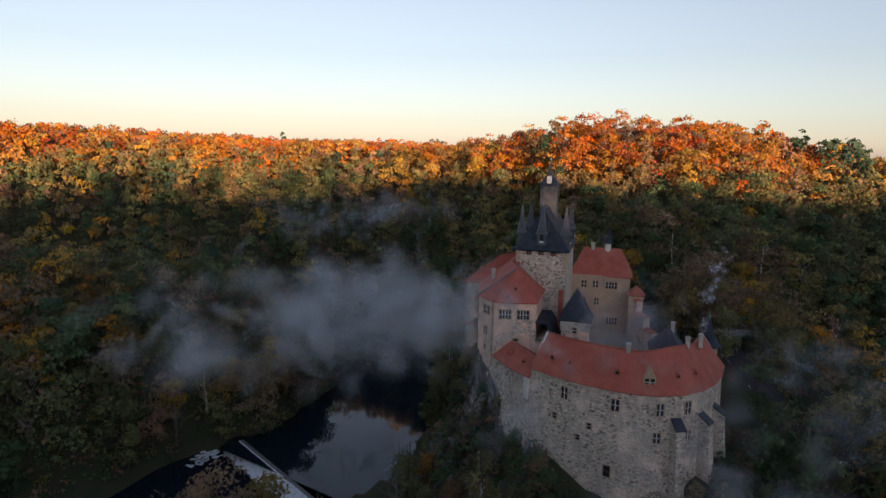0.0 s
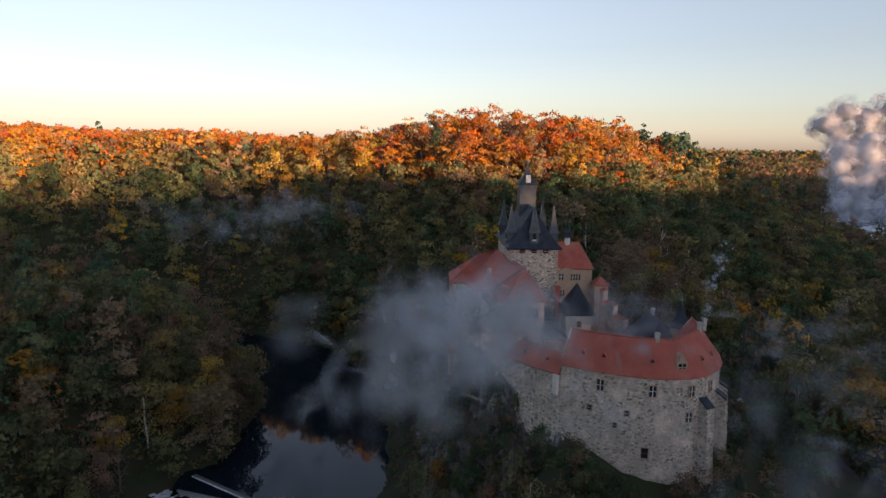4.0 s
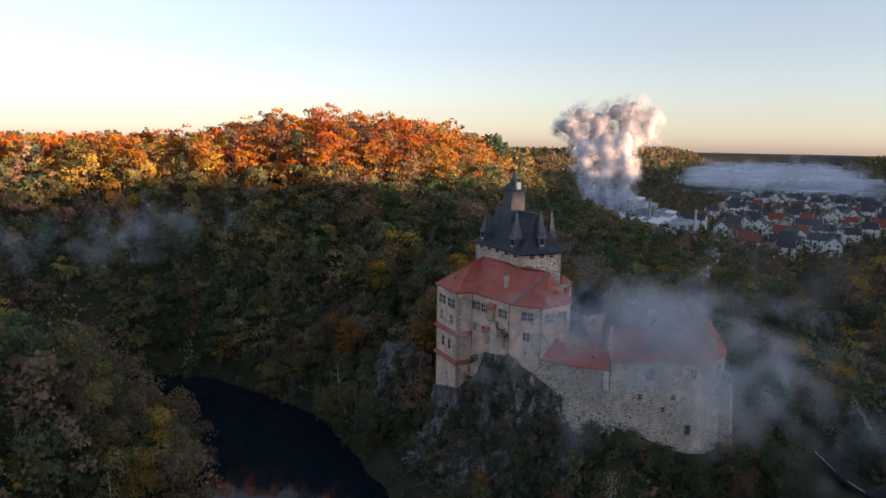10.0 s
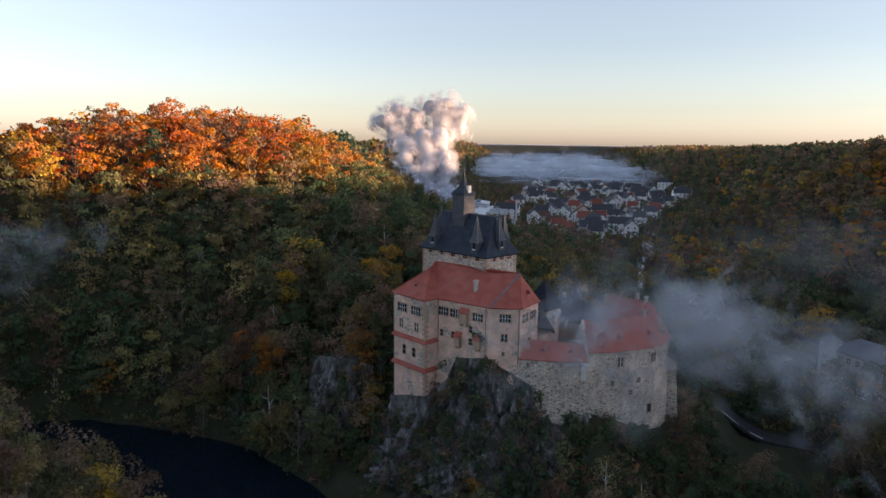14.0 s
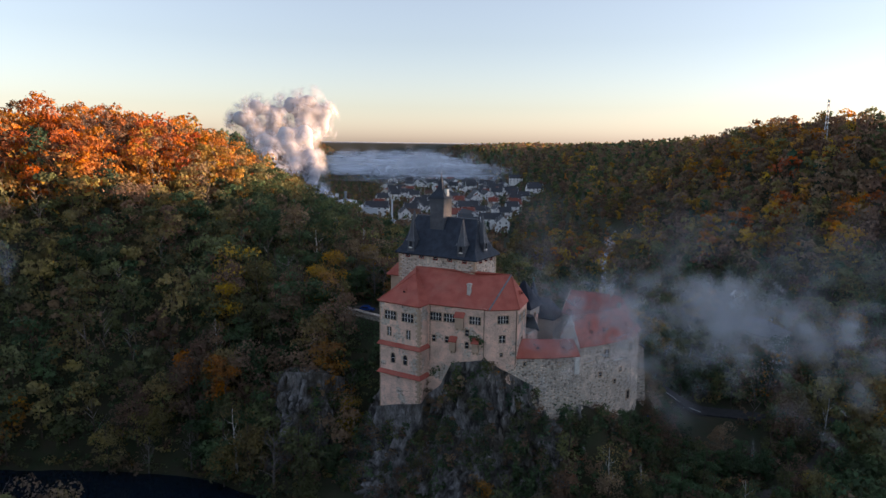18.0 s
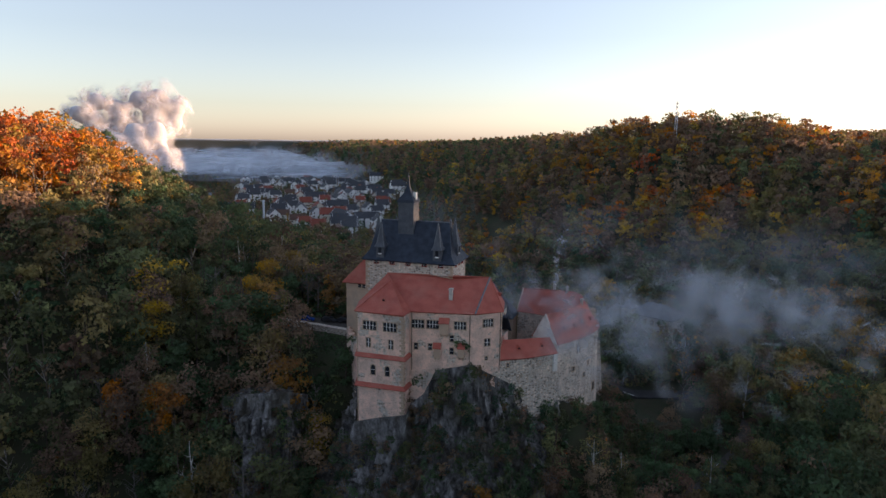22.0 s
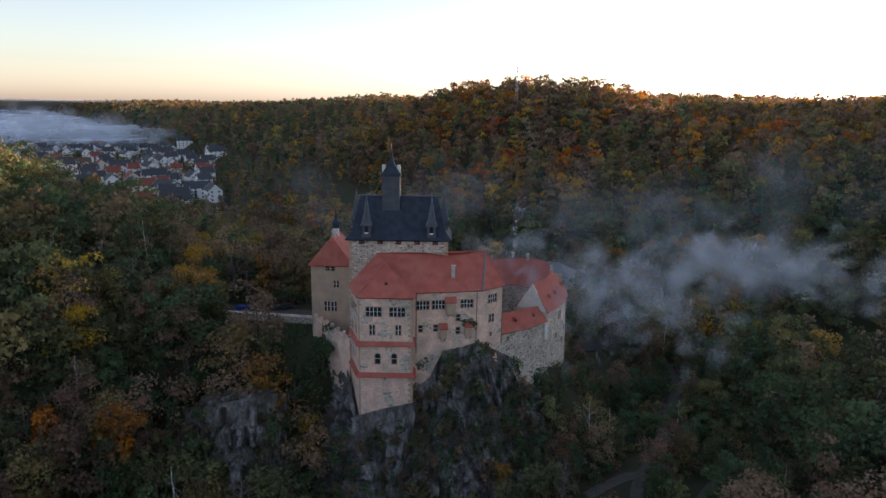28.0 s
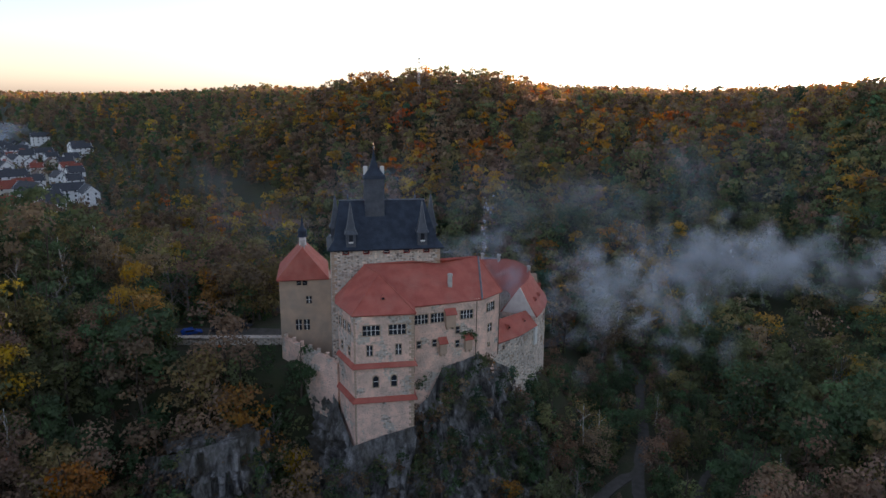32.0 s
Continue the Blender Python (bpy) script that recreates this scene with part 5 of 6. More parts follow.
# the paper mill: sheds, tanks, a round brick stack
def shed(x, y, w, l, h, rz, wall, rf, rise=1.6, label="pale metal-clad factory shed with a shallow roof"):
    t = thing("factory_shed", label, "factory", "factory sheds", at=(x, y, hz(x, y)), rz=rz)
    P = t.matrix_basis
    bm = bmesh.new()
    box(bm, -w / 2, w / 2, -l / 2, l / 2, -3, h, P)
    part("wall", bm, wall, t)
    bm = bmesh.new()
    n = 10
    for k in range(n):
        a0, a1 = -w / 2 - 0.4 + (w + 0.8) * k / n, -w / 2 - 0.4 + (w + 0.8) * (k + 1) / n
        z0, z1 = (h + rise * (1 - abs(2 * kk / n - 1)) for kk in (k, k + 1))
        vs = [bm.verts.new(P @ Vector(q)) for q in ((a0, -l / 2 - 0.4, z0), (a1, -l / 2 - 0.4, z1), (a1, l / 2 + 0.4, z1), (a0, l / 2 + 0.4, z0))]
        bm.faces.new(vs)
    bmesh.ops.remove_doubles(bm, verts=bm.verts, dist=0.01)
    bmesh.ops.solidify(bm, geom=bm.faces[:], thickness=0.4)
    part("roof", bm, rf, t)
    for k in range(3):
        bm = bmesh.new()
        box(bm, -w * 0.1, w * 0.1, -l * 0.35 + k * l * 0.3, -l * 0.35 + k * l * 0.3 + l * 0.12, h + rise * 0.6, h + rise + 1.2, P)
        part("roof_vent", bm, M_METAL2, t)
    for s in (-1, 1):
        for k in range(4):
            bm = bmesh.new()
            xx, yy = s * w / 2, -l * 0.36 + k * l * 0.24
            box(bm, xx - 0.1, xx + 0.1, yy - 1.6, yy + 1.6, h * 0.5, h * 0.5 + 1.6, P)
            part("window", bm, M_GLASSDARK, t)
    return t
SHEDS = ((-258, 322, 24, 40, 13, 40, 0), (-284, 336, 20, 34, 10, 40, 0), (-300, 318, 26, 38, 11, 35, 0), (-246, 300, 16, 26, 12, 40, 1), (-322, 345, 24, 44, 12, 38, 1),
                               (-352, 338, 22, 40, 10, 38, 0), (-380, 360, 26, 40, 11, 40, 0), (-330, 380, 18, 30, 15, 40, 1), (-300, 372, 26, 30, 9, 40, 0), (-362, 410, 30, 40, 13, 40, 1), (-420, 380, 24, 40, 10, 38, 0), (-272, 296, 18, 24, 8, 40, 0), (-395, 425, 26, 44, 12, 40, 0), (-345, 425, 24, 36, 10, 40, 0), (-430, 440, 24, 40, 9, 38, 1), (-300, 405, 20, 34, 9, 40, 0))
for x, y, w, l, h, rz, dark in SHEDS:
    x, y = x - 34, y - 1
    shed(x, y, w, l, h, rz, M_METAL2 if dark else M_METAL, M_METAL if not dark else M_METAL2)
def stack(x, y, h, r0, r1, material, label):
    t = thing("factory_chimney", label, "chimney", at=(x, y, hz(x, y)))
    z = hz(x, y)
    bm = bmesh.new()
    tube(bm, [(x, y, z - 2), (x, y, z + h)], [r0, r1], 14)
    part("shaft", bm, material, t, smooth=False)
    bm = bmesh.new()
    tube(bm, [(x, y, z + h - 1.5), (x, y, z + h + 0.3)], [r1 * 1.25, r1 * 1.25], 14)
    part("rim", bm, material, t)
stack(-430, 361, 40, 3.0, 2.1, M_BRICKSTACK, "tall round brick factory stack")
stack(-300, 330, 30, 1.2, 1.0, M_METAL2, "slim dark steel flue")
stack(-250, 332, 27, 1.0, 0.8, M_METAL, "slim pale steel flue")
stack(-318, 322, 26, 1.0, 0.9, M_METAL2, "slim dark steel flue")
for x, y in ((-262, 306), (-254, 311), (-238, 316), (-310, 350)):
    t = thing("storage_tank", "round pale steel storage tank", "tank", "factory tanks", at=(x, y, hz(x, y)))
    z = hz(x, y)
    bm = bmesh.new()
    tube(bm, [(x, y, z - 2), (x, y, z + 11)], [4.4, 4.4], 20)
    part("shell", bm, M_METAL, t)
    bm = bmesh.new()
    tube(bm, [(x, y, z + 10.9), (x, y, z + 11.6), (x, y, z + 12.4)], [4.6, 3.2, 0.4], 20)
    part("lid", bm, M_METAL2, t)

# villa across the valley, a cottage by the road
villa = thing("villa", "pale villa with a grey hipped roof and corner tower", "house", at=(60, 143, 14), rz=-25)
P = villa.matrix_basis
zv = max(hz(52, 138), hz(68, 148)) 
zv += 2.5
villa.matrix_basis = P = pose(58, 134, zv, 0, 0, -25)
bm = bmesh.new(); box(bm, -9, 9, -6, 6, -9, 8, P); part("wall", bm, M_WALLS[2], villa)
r_ = [P @ Vector(v) for v in ((-9.6, -6.6, 7.9), (9.6, -6.6, 7.9), (9.6, 6.6, 7.9), (-9.6, 6.6, 7.9), (-3.5, 0, 12.2), (3.5, 0, 12.2))]
roof("roof", [(r_[0], r_[1], r_[5], r_[4]), (r_[1], r_[2], r_[5]), (r_[2], r_[3], r_[4], r_[5]), (r_[3], r_[0], r_[4])], M_SLATE_EDGE, villa)
bm = bmesh.new(); box(bm, -11, -6.5, -8.5, -4, -9, 10.5, P); tw = part("corner_tower", bm, M_WALLS[2], villa)
r_ = [P @ Vector(v) for v in ((-11.4, -8.9, 10.4), (-6.1, -8.9, 10.4), (-6.1, -3.6, 10.4), (-11.4, -3.6, 10.4), (-8.75, -6.25, 13.0))]
roof("tower_roof", [(r_[0], r_[1], r_[4]), (r_[1], r_[2], r_[4]), (r_[2], r_[3], r_[4]), (r_[3], r_[0], r_[4])], M_SLATE_EDGE, villa)
for k in range(5):
    for fl in (1.2, 4.8):
        window(villa, P @ pose(-5.0 + k * 3.0, -6, fl), 1.1, 1.7, 2, 2)
        if k < 3:
            window(villa, P @ pose(-9, 3.5 - k * 2.6, fl, 0, 0, -90), 1.1, 1.7, 2, 2)
for fl in (1.2, 4.8, 8.2):
    window(villa, P @ pose(-8.75, -8.5, fl), 1.1, 1.5, 2, 2)

cot = house_kind(7.5, 11, 5.0, 4.0, M_WALLS[0], M_ROOFS[2], "white cottage with a brown roof among the trees")
cot.matrix_basis = pose(2, 90, hz(2, 90), 0, 0, 60)

# lattice mast on the northern ridge
mast = thing("lattice_mast", "slim steel lattice radio mast on the ridge", "mast", at=(67.4, 375.4, hz(67, 375)))
zm, zt = hz(67.4, 375.4) - 1, 118.0
for k in range(4):
    a = k * math.pi / 2 + 0.6
    c, s = math.cos(a), math.sin(a)
    bar("leg", (67.4 + c * 1.6, 375.4 + s * 1.6, zm), (67.4 + c * 0.5, 375.4 + s * 0.5, zt), 0.10, M_METAL, mast, 4)
    for j in range(10):
        f0, f1 = j / 10, (j + 1) / 10
        a1 = (k + 1) * math.pi / 2 + 0.6
        w0, w1 = 1.6 - 1.1 * f0, 1.6 - 1.1 * f1
        bar("brace", (67.4 + c * w0, 375.4 + s * w0, zm + (zt - zm) * f0), (67.4 + math.cos(a1) * w1, 375.4 + math.sin(a1) * w1, zm + (zt - zm) * f1), 0.06, M_METAL, mast, 3)
for j, z in enumerate((110, 114, 116.5)):
    bm = bmesh.new()
    tube(bm, [(67.4, 374.6, z), (67.4, 374.2, z)], [0.7, 0.7], 12)
    part("dish", bm, M_WHITE, mast)

# ---- vehicles, lamps, small things by the castle ----
def car(x, y, rz, paint, label, van=False):
    t = thing("van" if van else "car", label, "van" if van else "car", at=(x, y, hz(x, y) + 0.25), rz=rz)
    P = t.matrix_basis
    L, W, H = (5.2, 2.0, 2.3) if van else (4.4, 1.8, 1.5)
    prof = [(-L / 2, 0.35), (L / 2, 0.35), (L / 2, 0.8), (L * 0.44, 1.5), (L * 0.36, H), (-L / 2 + 0.1, H), (-L / 2, 0.9)] if van else [(-L / 2, 0.35), (L / 2, 0.35), (L / 2, 0.75), (L * 0.24, 0.95), (L * 0.08, H), (-L * 0.34, H), (-L / 2, 0.95)]
    bm = bmesh.new()
    lo = [bm.verts.new(P @ Vector((px_, -W / 2, pz_))) for px_, pz_ in prof]
    hi = [bm.verts.new(P @ Vector((px_, W / 2, pz_))) for px_, pz_ in prof]
    bm.faces.new(lo[::-1]); bm.faces.new(hi)
    for i in range(len(prof)):
        bm.faces.new((lo[i], lo[(i + 1) % len(prof)], hi[(i + 1) % len(prof)], hi[i]))
    bmesh.ops.recalc_face_normals(bm, faces=bm.faces)
    bmesh.ops.bevel(bm, geom=bm.edges[:], offset=0.08, segments=1, affect="EDGES")
    part("body", bm, paint, t)
    for s in (-1, 1):
        bm = bmesh.new()
        box(bm, -L * 0.32, L * 0.1, s * W / 2 - 0.02, s * W / 2 + 0.02, H * 0.66, H * 0.92, P)
        part("side_window", bm, M_GLASSDARK, t)
        for fx in (-0.31, 0.31):
            bm = bmesh.new()
            tube(bm, [P @ Vector((fx * L, s * (W / 2 - 0.2), 0.32)), P @ Vector((fx * L, s * (W / 2 + 0.03), 0.32))], [0.33, 0.33], 12)
            part("wheel", bm, M_ASPHALT, t)
    return t
M_PAINTW = mat("white_car_paint", (0.8, 0.8, 0.8), 0.25, (0.75, 0.75, 0.76), 1, 2, spec=0.6)
M_PAINTB = mat("blue_car_paint", (0.02, 0.07, 0.30), 0.25, (0.02, 0.06, 0.26), 1, 2, spec=0.6)
M_PAINTD = mat("dark_car_paint", (0.03, 0.03, 0.035), 0.25, (0.04, 0.04, 0.045), 1, 2, spec=0.6)
car(16.8, 49.6, 14, M_PAINTW, "white hatchback parked beside the road")
car(-37.5, 26.6, 20, M_PAINTB, "blue car parked on the castle approach")
car(-31.5, 28.6, 15, M_PAINTD, "dark car parked on the castle approach")
car(-27.0, 29.4, 15, M_PAINTD, "dark car parked on the castle approach")
car(14.6, 113.6, 20, M_PAINTW, "white van standing in the valley yard", True)
lamp = thing("street_lamp", "slim grey street lamp beside the road", "lamp", at=(21.5, 60.2, hz(21.5, 60.2)))
zl = hz(21.5, 60.2)
bar("pole", (21.5, 60.2, zl), (21.5, 60.2, zl + 4.8), 0.07, M_METAL, lamp)
bm = bmesh.new(); box(bm, 21.2, 21.8, 59.2, 60.4, zl + 4.75, zl + 4.95); part("head", bm, M_METAL, lamp)
cart = thing("tarpaulin_heap", "blue tarpaulin over stacked goods by the buttress", "tarpaulin", at=(45.2, 28.5, hz(45, 28.5)))
bm = bmesh.new(); box(bm, 44.5, 46.0, 27.9, 29.2, hz(45, 28.5), hz(45, 28.5) + 0.9, bevel=0.25); part("cover", bm, M_PAINTB, cart)

# approach wall with an arch, west of the castle
aw = thing("approach_wall", "long rubble retaining wall with a low arch carrying the approach", "wall", at=(-30, 21, 33))
WP, WQ = (-17.2, 18.5), (-44.0, 22.5)
m = on_wall(WQ, WP, 0, 0)
LW_ = (Vector(WQ) - Vector(WP)).length
bm = bmesh.new()
box(bm, 0, 15.0, -0.6, 0.6, 30, 38.6, m); box(bm, 17.4, LW_, -0.6, 0.6, 30, 39.0, m); box(bm, 15.0, 17.4, -0.6, 0.6, 36.2, 38.8, m)
part("wall", bm, M_RUBBLE, aw)
bm = bmesh.new()
box(bm, -0.1, LW_, -0.8, 0.8, 38.95, 39.2, m)
part("coping", bm, M_RUBBLE, aw)
bm = bmesh.new()
box(bm, 15.1, 17.3, 0.3, 0.5, 30, 36.2, m)
part("arch_shadow_wall", bm, M_ROCK, aw)

# ---- woods ----
rng = np.random.RandomState(7)

def clear_of_things(x, y):
    """False where no tree may stand: water, castle, roads, town."""
    d, half, flat = river_at(x, y)
    ok = (d > half - 0.5) | (y > 300)
    ok &= ~((x > np.where(y < 2, -13, -20)) & (x < 44) & (y > -11) & (y < 41) & ~((x > 26) & (y < 0)))
    ok &= ~((x > -13) & (x < 24) & (y > -25) & (y < -8))
    ok &= ~((x > 12) & (x < 46) & (y > -50) & (y < -26 + 0.25 * (x - 12)))
    ok &= ~((x > -12) & (x < 46) & (y > -52) & (y < -21))
    ok &= ~((np.hypot(x + 25, y + 14) < 5.5))
    ok &= ~((np.hypot(x - 58, y - 134) < 15) | ((x > 36) & (x < 66) & (y > 104) & (y < 134)))
    ok &= ~((x > -6) & (x < 62) & (y > 38) & (y < 46))
    ok &= ~((x > 43) & (x < 70) & (y > 46 - 0.2 * (x - 43)) & (y < 62))
    ok &= ~((x > -40) & (x < -19) & (y > 2) & (y < 24))
    return ok

def scatter(x0, x1, y0, y1, step, r0, r1, centre=(20, -20)):
    gx, gy = np.meshgrid(np.arange(x0, x1, step), np.arange(y0, y1, step))
    px = gx.ravel() + rng.uniform(-0.45, 0.45, gx.size) * step
    py = gy.ravel() + rng.uniform(-0.45, 0.45, gx.size) * step
    r = np.hypot(px - centre[0], py - centre[1])
    keepers = (r >= r0) & (r < r1) & clear_of_things(px, py)
    return px[keepers], py[keepers]

def species(x, y, z):
    """Which kind of tree stands where: bright autumn on the western hill top, its orange also imitating low sun,
    greener and browner below.
    """
    n1, n2, r = waves(x, y, 90, 21), waves(x, y, 35, 22), rng.uniform(0, 1, x.shape)
    # orange kinds where the sun reaches the hill, its glow partly in their colour
    hill = fade((z - 55) / 20) * fade((60 - x) / 150) * (1 - fade((y - 200) / 150))
    v = 0.33 + 0.12 * n1 + 0.10 * n2 + 0.46 * (r - 0.5) - 0.16 * bell(x, y, 58, 0, 45, 50) + 0.50 * hill + 0.20 * fade((y - 170) / 100) * fade((x + 150) / 100)
    k = np.digitize(v, [0.22, 0.40, 0.55, 0.68, 0.82, 0.98])
    # more brown to the north, which also puts warm sunlit haze into leaf colour
    k = np.where(rng.uniform(0, 1, x.shape) < (0.13 + 0.36 * fade((y - 170) / 100)) * (1 - hill), 6, k)
    k = np.where(rng.uniform(0, 1, x.shape) < 0.7 * bell(x, y, -218, 128, 42, 30), 7, k)   # a stand of conifers on the shoulder
    return np.where((rng.uniform(0, 1, x.shape) < 0.03) & (waves(x, y, 60, 30) > 0.1), 7, k)

def crowns(x, y, z, kind, leaves, leaf, tall, lobes=11, low=0.2, spread=0.28, bare=None):
    """Triangle leaves for many trees at once: each crown is several lobes set round a leaning axis, with gaps between."""
    t = len(x)
    h = tall * rng.uniform(0.68, 1.22, t)
    h = np.where(kind == 7, h * 1.15, h)
    wid = h * spread * rng.uniform(0.8, 1.2, t)
    la, lr, lz = rng.uniform(0, 6.283, (t, lobes)), rng.uniform(0.25, 0.95, (t, lobes)), rng.uniform(low, 0.95, (t, lobes))
    taper = np.sqrt(np.clip(1 - ((lz - 0.5) / 0.53) ** 2, 0.05, 1))
    cone = kind[:, None] == 7
    taper = np.where(cone, np.clip(1.05 - lz, 0.05, 1) * 0.85, taper)
    cx, cy, cz = np.cos(la) * lr * taper * wid[:, None], np.sin(la) * lr * taper * wid[:, None], lz * h[:, None]
    size = wid[:, None] * rng.uniform(0.40, 0.68, (t, lobes)) * np.where(cone, 0.8, 1)
    which = rng.randint(0, lobes, (t, leaves))
    row = np.arange(t)[:, None]
    v = rng.normal(0, 1, (t, leaves, 3))
    v /= np.linalg.norm(v, axis=2, keepdims=True)
    v[..., 2] = np.where(v[..., 2] < -0.3, -v[..., 2] * 0.6, v[..., 2])
    rad = size[row, which] * rng.uniform(0.7, 1.08, (t, leaves))
    c = np.stack([x[:, None] + cx[row, which] + v[..., 0] * rad, y[:, None] + cy[row, which] + v[..., 1] * rad, z[:, None] + cz[row, which] + v[..., 2] * rad * 0.8], -1)
    nrm = v + rng.normal(0, 0.45, v.shape)
    a = np.cross(nrm, rng.normal(0, 1, v.shape))
    a /= np.linalg.norm(a, axis=2, keepdims=True) + 1e-6
    b = np.cross(nrm / np.linalg.norm(nrm, axis=2, keepdims=True), a)
    s = leaf * rng.uniform(0.6, 1.3, (t, leaves, 1))
    tri = np.stack([c + a * s, c + (-0.5 * a + 0.87 * b) * s, c + (-0.5 * a - 0.87 * b) * s], 2)
    other = np.where(rng.uniform(0, 1, (t, leaves)) < 0.015, np.clip(kind[:, None] + rng.randint(-1, 2, (t, leaves)), 0, 6), kind[:, None])
    # a leaf turns towards the light of its clump and of the whole crown
    body = c - np.stack([x, y, z + 0.42 * h], -1)[:, None, :]
    body /= np.array([1, 1, 1.5]) * wid[:, None, None]
    face = 0.75 * v + 0.8 * body + rng.normal(0, 0.13, v.shape)
    face /= np.linalg.norm(face, axis=2, keepdims=True) + 1e-6
    tone = np.repeat(rng.uniform(0, 1, (t, 1)), leaves, 1)
    if bare is not None:   # trees that have lost most of their leaves
        stay = ~bare[:, None] | (rng.uniform(0, 1, (t, leaves)) < 0.14)
        tri, other, face, tone = tri[stay], other[stay], face[stay], tone[stay]
    return tri.reshape(-1, 3), other.ravel(), np.repeat(face.reshape(-1, 3), 3, 0), np.repeat(tone.ravel(), 3)

def foliage(name, grown, stems=(), bark=None):
    """A mesh of grown leaves, with stems where given."""
    v, m, face, tone = grown
    f = np.arange(len(v)).reshape(-1, 3)
    leaves, mats = len(v), list(M_LEAF)
    for k, (sv, sf, sn) in enumerate(stems):
        f, m = np.concatenate([f, sf + len(v)]), np.concatenate([m, np.full(len(sf), len(M_LEAF) + k)])
        v, face, tone = np.concatenate([v, sv]), np.concatenate([face, sn]), np.concatenate([tone, np.zeros(len(sv))])
        mats.append(bark[k])
    me = raw_mesh(name, v, f, mats, m)
    me.attributes.new("custom_normal", "FLOAT_VECTOR", "POINT").data.foreach_set("vector", face.astype(np.float32).ravel())
    me.attributes.new("tone", "FLOAT", "POINT").data.foreach_set("value", tone.astype(np.float32))
    return me

def sticks(p, q, r0, r1):
    """Slim three-sided stems from points p to points q."""
    t = len(p)
    d = q - p
    d = d / (np.linalg.norm(d, axis=1, keepdims=True) + 1e-6)
    a = np.cross(d, np.tile([[0.31, 0.95, 0.05]], (t, 1)))
    a /= np.linalg.norm(a, axis=1, keepdims=True) + 1e-6
    b = np.cross(d, a)
    rings, outs = [], []
    for end, r in ((p, r0), (q, r1)):
        for k in range(3):
            o = a * math.cos(k * 2.094) + b * math.sin(k * 2.094)
            rings.append(end + o * np.reshape(r, (-1, 1))); outs.append(o)
    f = np.array([[0, 1, 4], [0, 4, 3], [1, 2, 5], [1, 5, 4], [2, 0, 3], [2, 3, 5]])
    return np.stack(rings, 1).reshape(-1, 3), (np.arange(t)[:, None, None] * 6 + f[None]).reshape(-1, 3), np.stack(outs, 1).reshape(-1, 3)

def wood(name, label, x, y, leaves, leaf, tall, low=0.15, thin=0.0):
    z = height(x, y)
    kind = species(x, y, z)
    bare = (rng.uniform(0, 1, x.shape) < thin) & (kind != 7)
    grown = crowns(x, y, z, kind, leaves, leaf, tall, 11, low, bare=bare)
    if leaf > 1.5:
        me = foliage(name, grown)
    else:
        root = np.stack([x, y, z - 0.5], -1)
        tip = root + np.stack([rng.normal(0, 0.6, x.shape), rng.normal(0, 0.6, x.shape), np.where(bare, 1.0, 0.8) * tall + 0 * x], -1)
        trunk = sticks(root, tip, np.full(len(x), 0.24), np.full(len(x), 0.06))
        k = np.nonzero(bare)[0]
        k = np.repeat(k, 9)
        up = rng.uniform(0.3, 0.9, (len(k), 1))
        p = root[k] + (tip[k] - root[k]) * up
        a = rng.uniform(0, 6.283, len(k))
        reach = tall * (0.40 - 0.28 * up[:, 0]) * rng.uniform(0.7, 1.2, len(k))
        q = p + np.stack([np.cos(a) * reach * 0.62, np.sin(a) * reach * 0.62, reach * 0.85], -1)
        twig = sticks(p, q, np.full(len(k), 0.10), np.full(len(k), 0.03))
        me = foliage(name, grown, (trunk, twig), (M_BARK, M_TWIG))
    return tagged(new(name, me), label, "trees", kind="stuff")

def in_reach(x, y):
    """Thins the woods behind the flight, far from its way."""
    seen = (y > 20 + 1.2 * (x - 143) - 30) & ((y > -150 + 0.98 * x) | (x < 150))
    return seen | (rng.uniform(0, 1, x.shape) < 0.12)

def off_roads(x, y):
    ok = np.ones(x.shape, bool)
    for line, w in ROADS:
        for (ax, ay), (bx, by) in zip(line, line[1:]):
            dx, dy = bx - ax, by - ay
            t = np.clip(((x - ax) * dx + (y - ay) * dy) / (dx * dx + dy * dy), 0, 1)
            ok &= np.hypot(x - ax - t * dx, y - ay - t * dy) > w
    return ok

NEAR = (-64, 84, -84, 62)   # the stretch of single trees round the castle
def near_zone(x, y):
    return (x > NEAR[0]) & (x < NEAR[1]) & (y > NEAR[2]) & (y < NEAR[3])

# single trees: a few grown kinds, copied
def limb(bm, p, d, length, r, depth, rnd):
    """A limb that bends and forks."""
    pts, rad = [p], [r]
    for k in range(3):
        d = (d + Vector(rnd.normal(0, 0.16, 3)) + Vector((0, 0, 0.10))).normalized()
        p = p + d * (length / 3)
        pts.append(p); rad.append(r * (1 - 0.26 * (k + 1)))
    tube(bm, pts, rad, 5 if depth > 1 else 3, False)
    if depth:
        for k in range(3 if depth > 1 else 2):
            a = rnd.uniform(0, 6.283)
            limb(bm, pts[1 + k % 3], (d * 0.6 + Vector((math.cos(a), math.sin(a), 0.35)) * 0.8).normalized(), length * rnd.uniform(0.5, 0.7), r * 0.5, depth - 1, rnd)

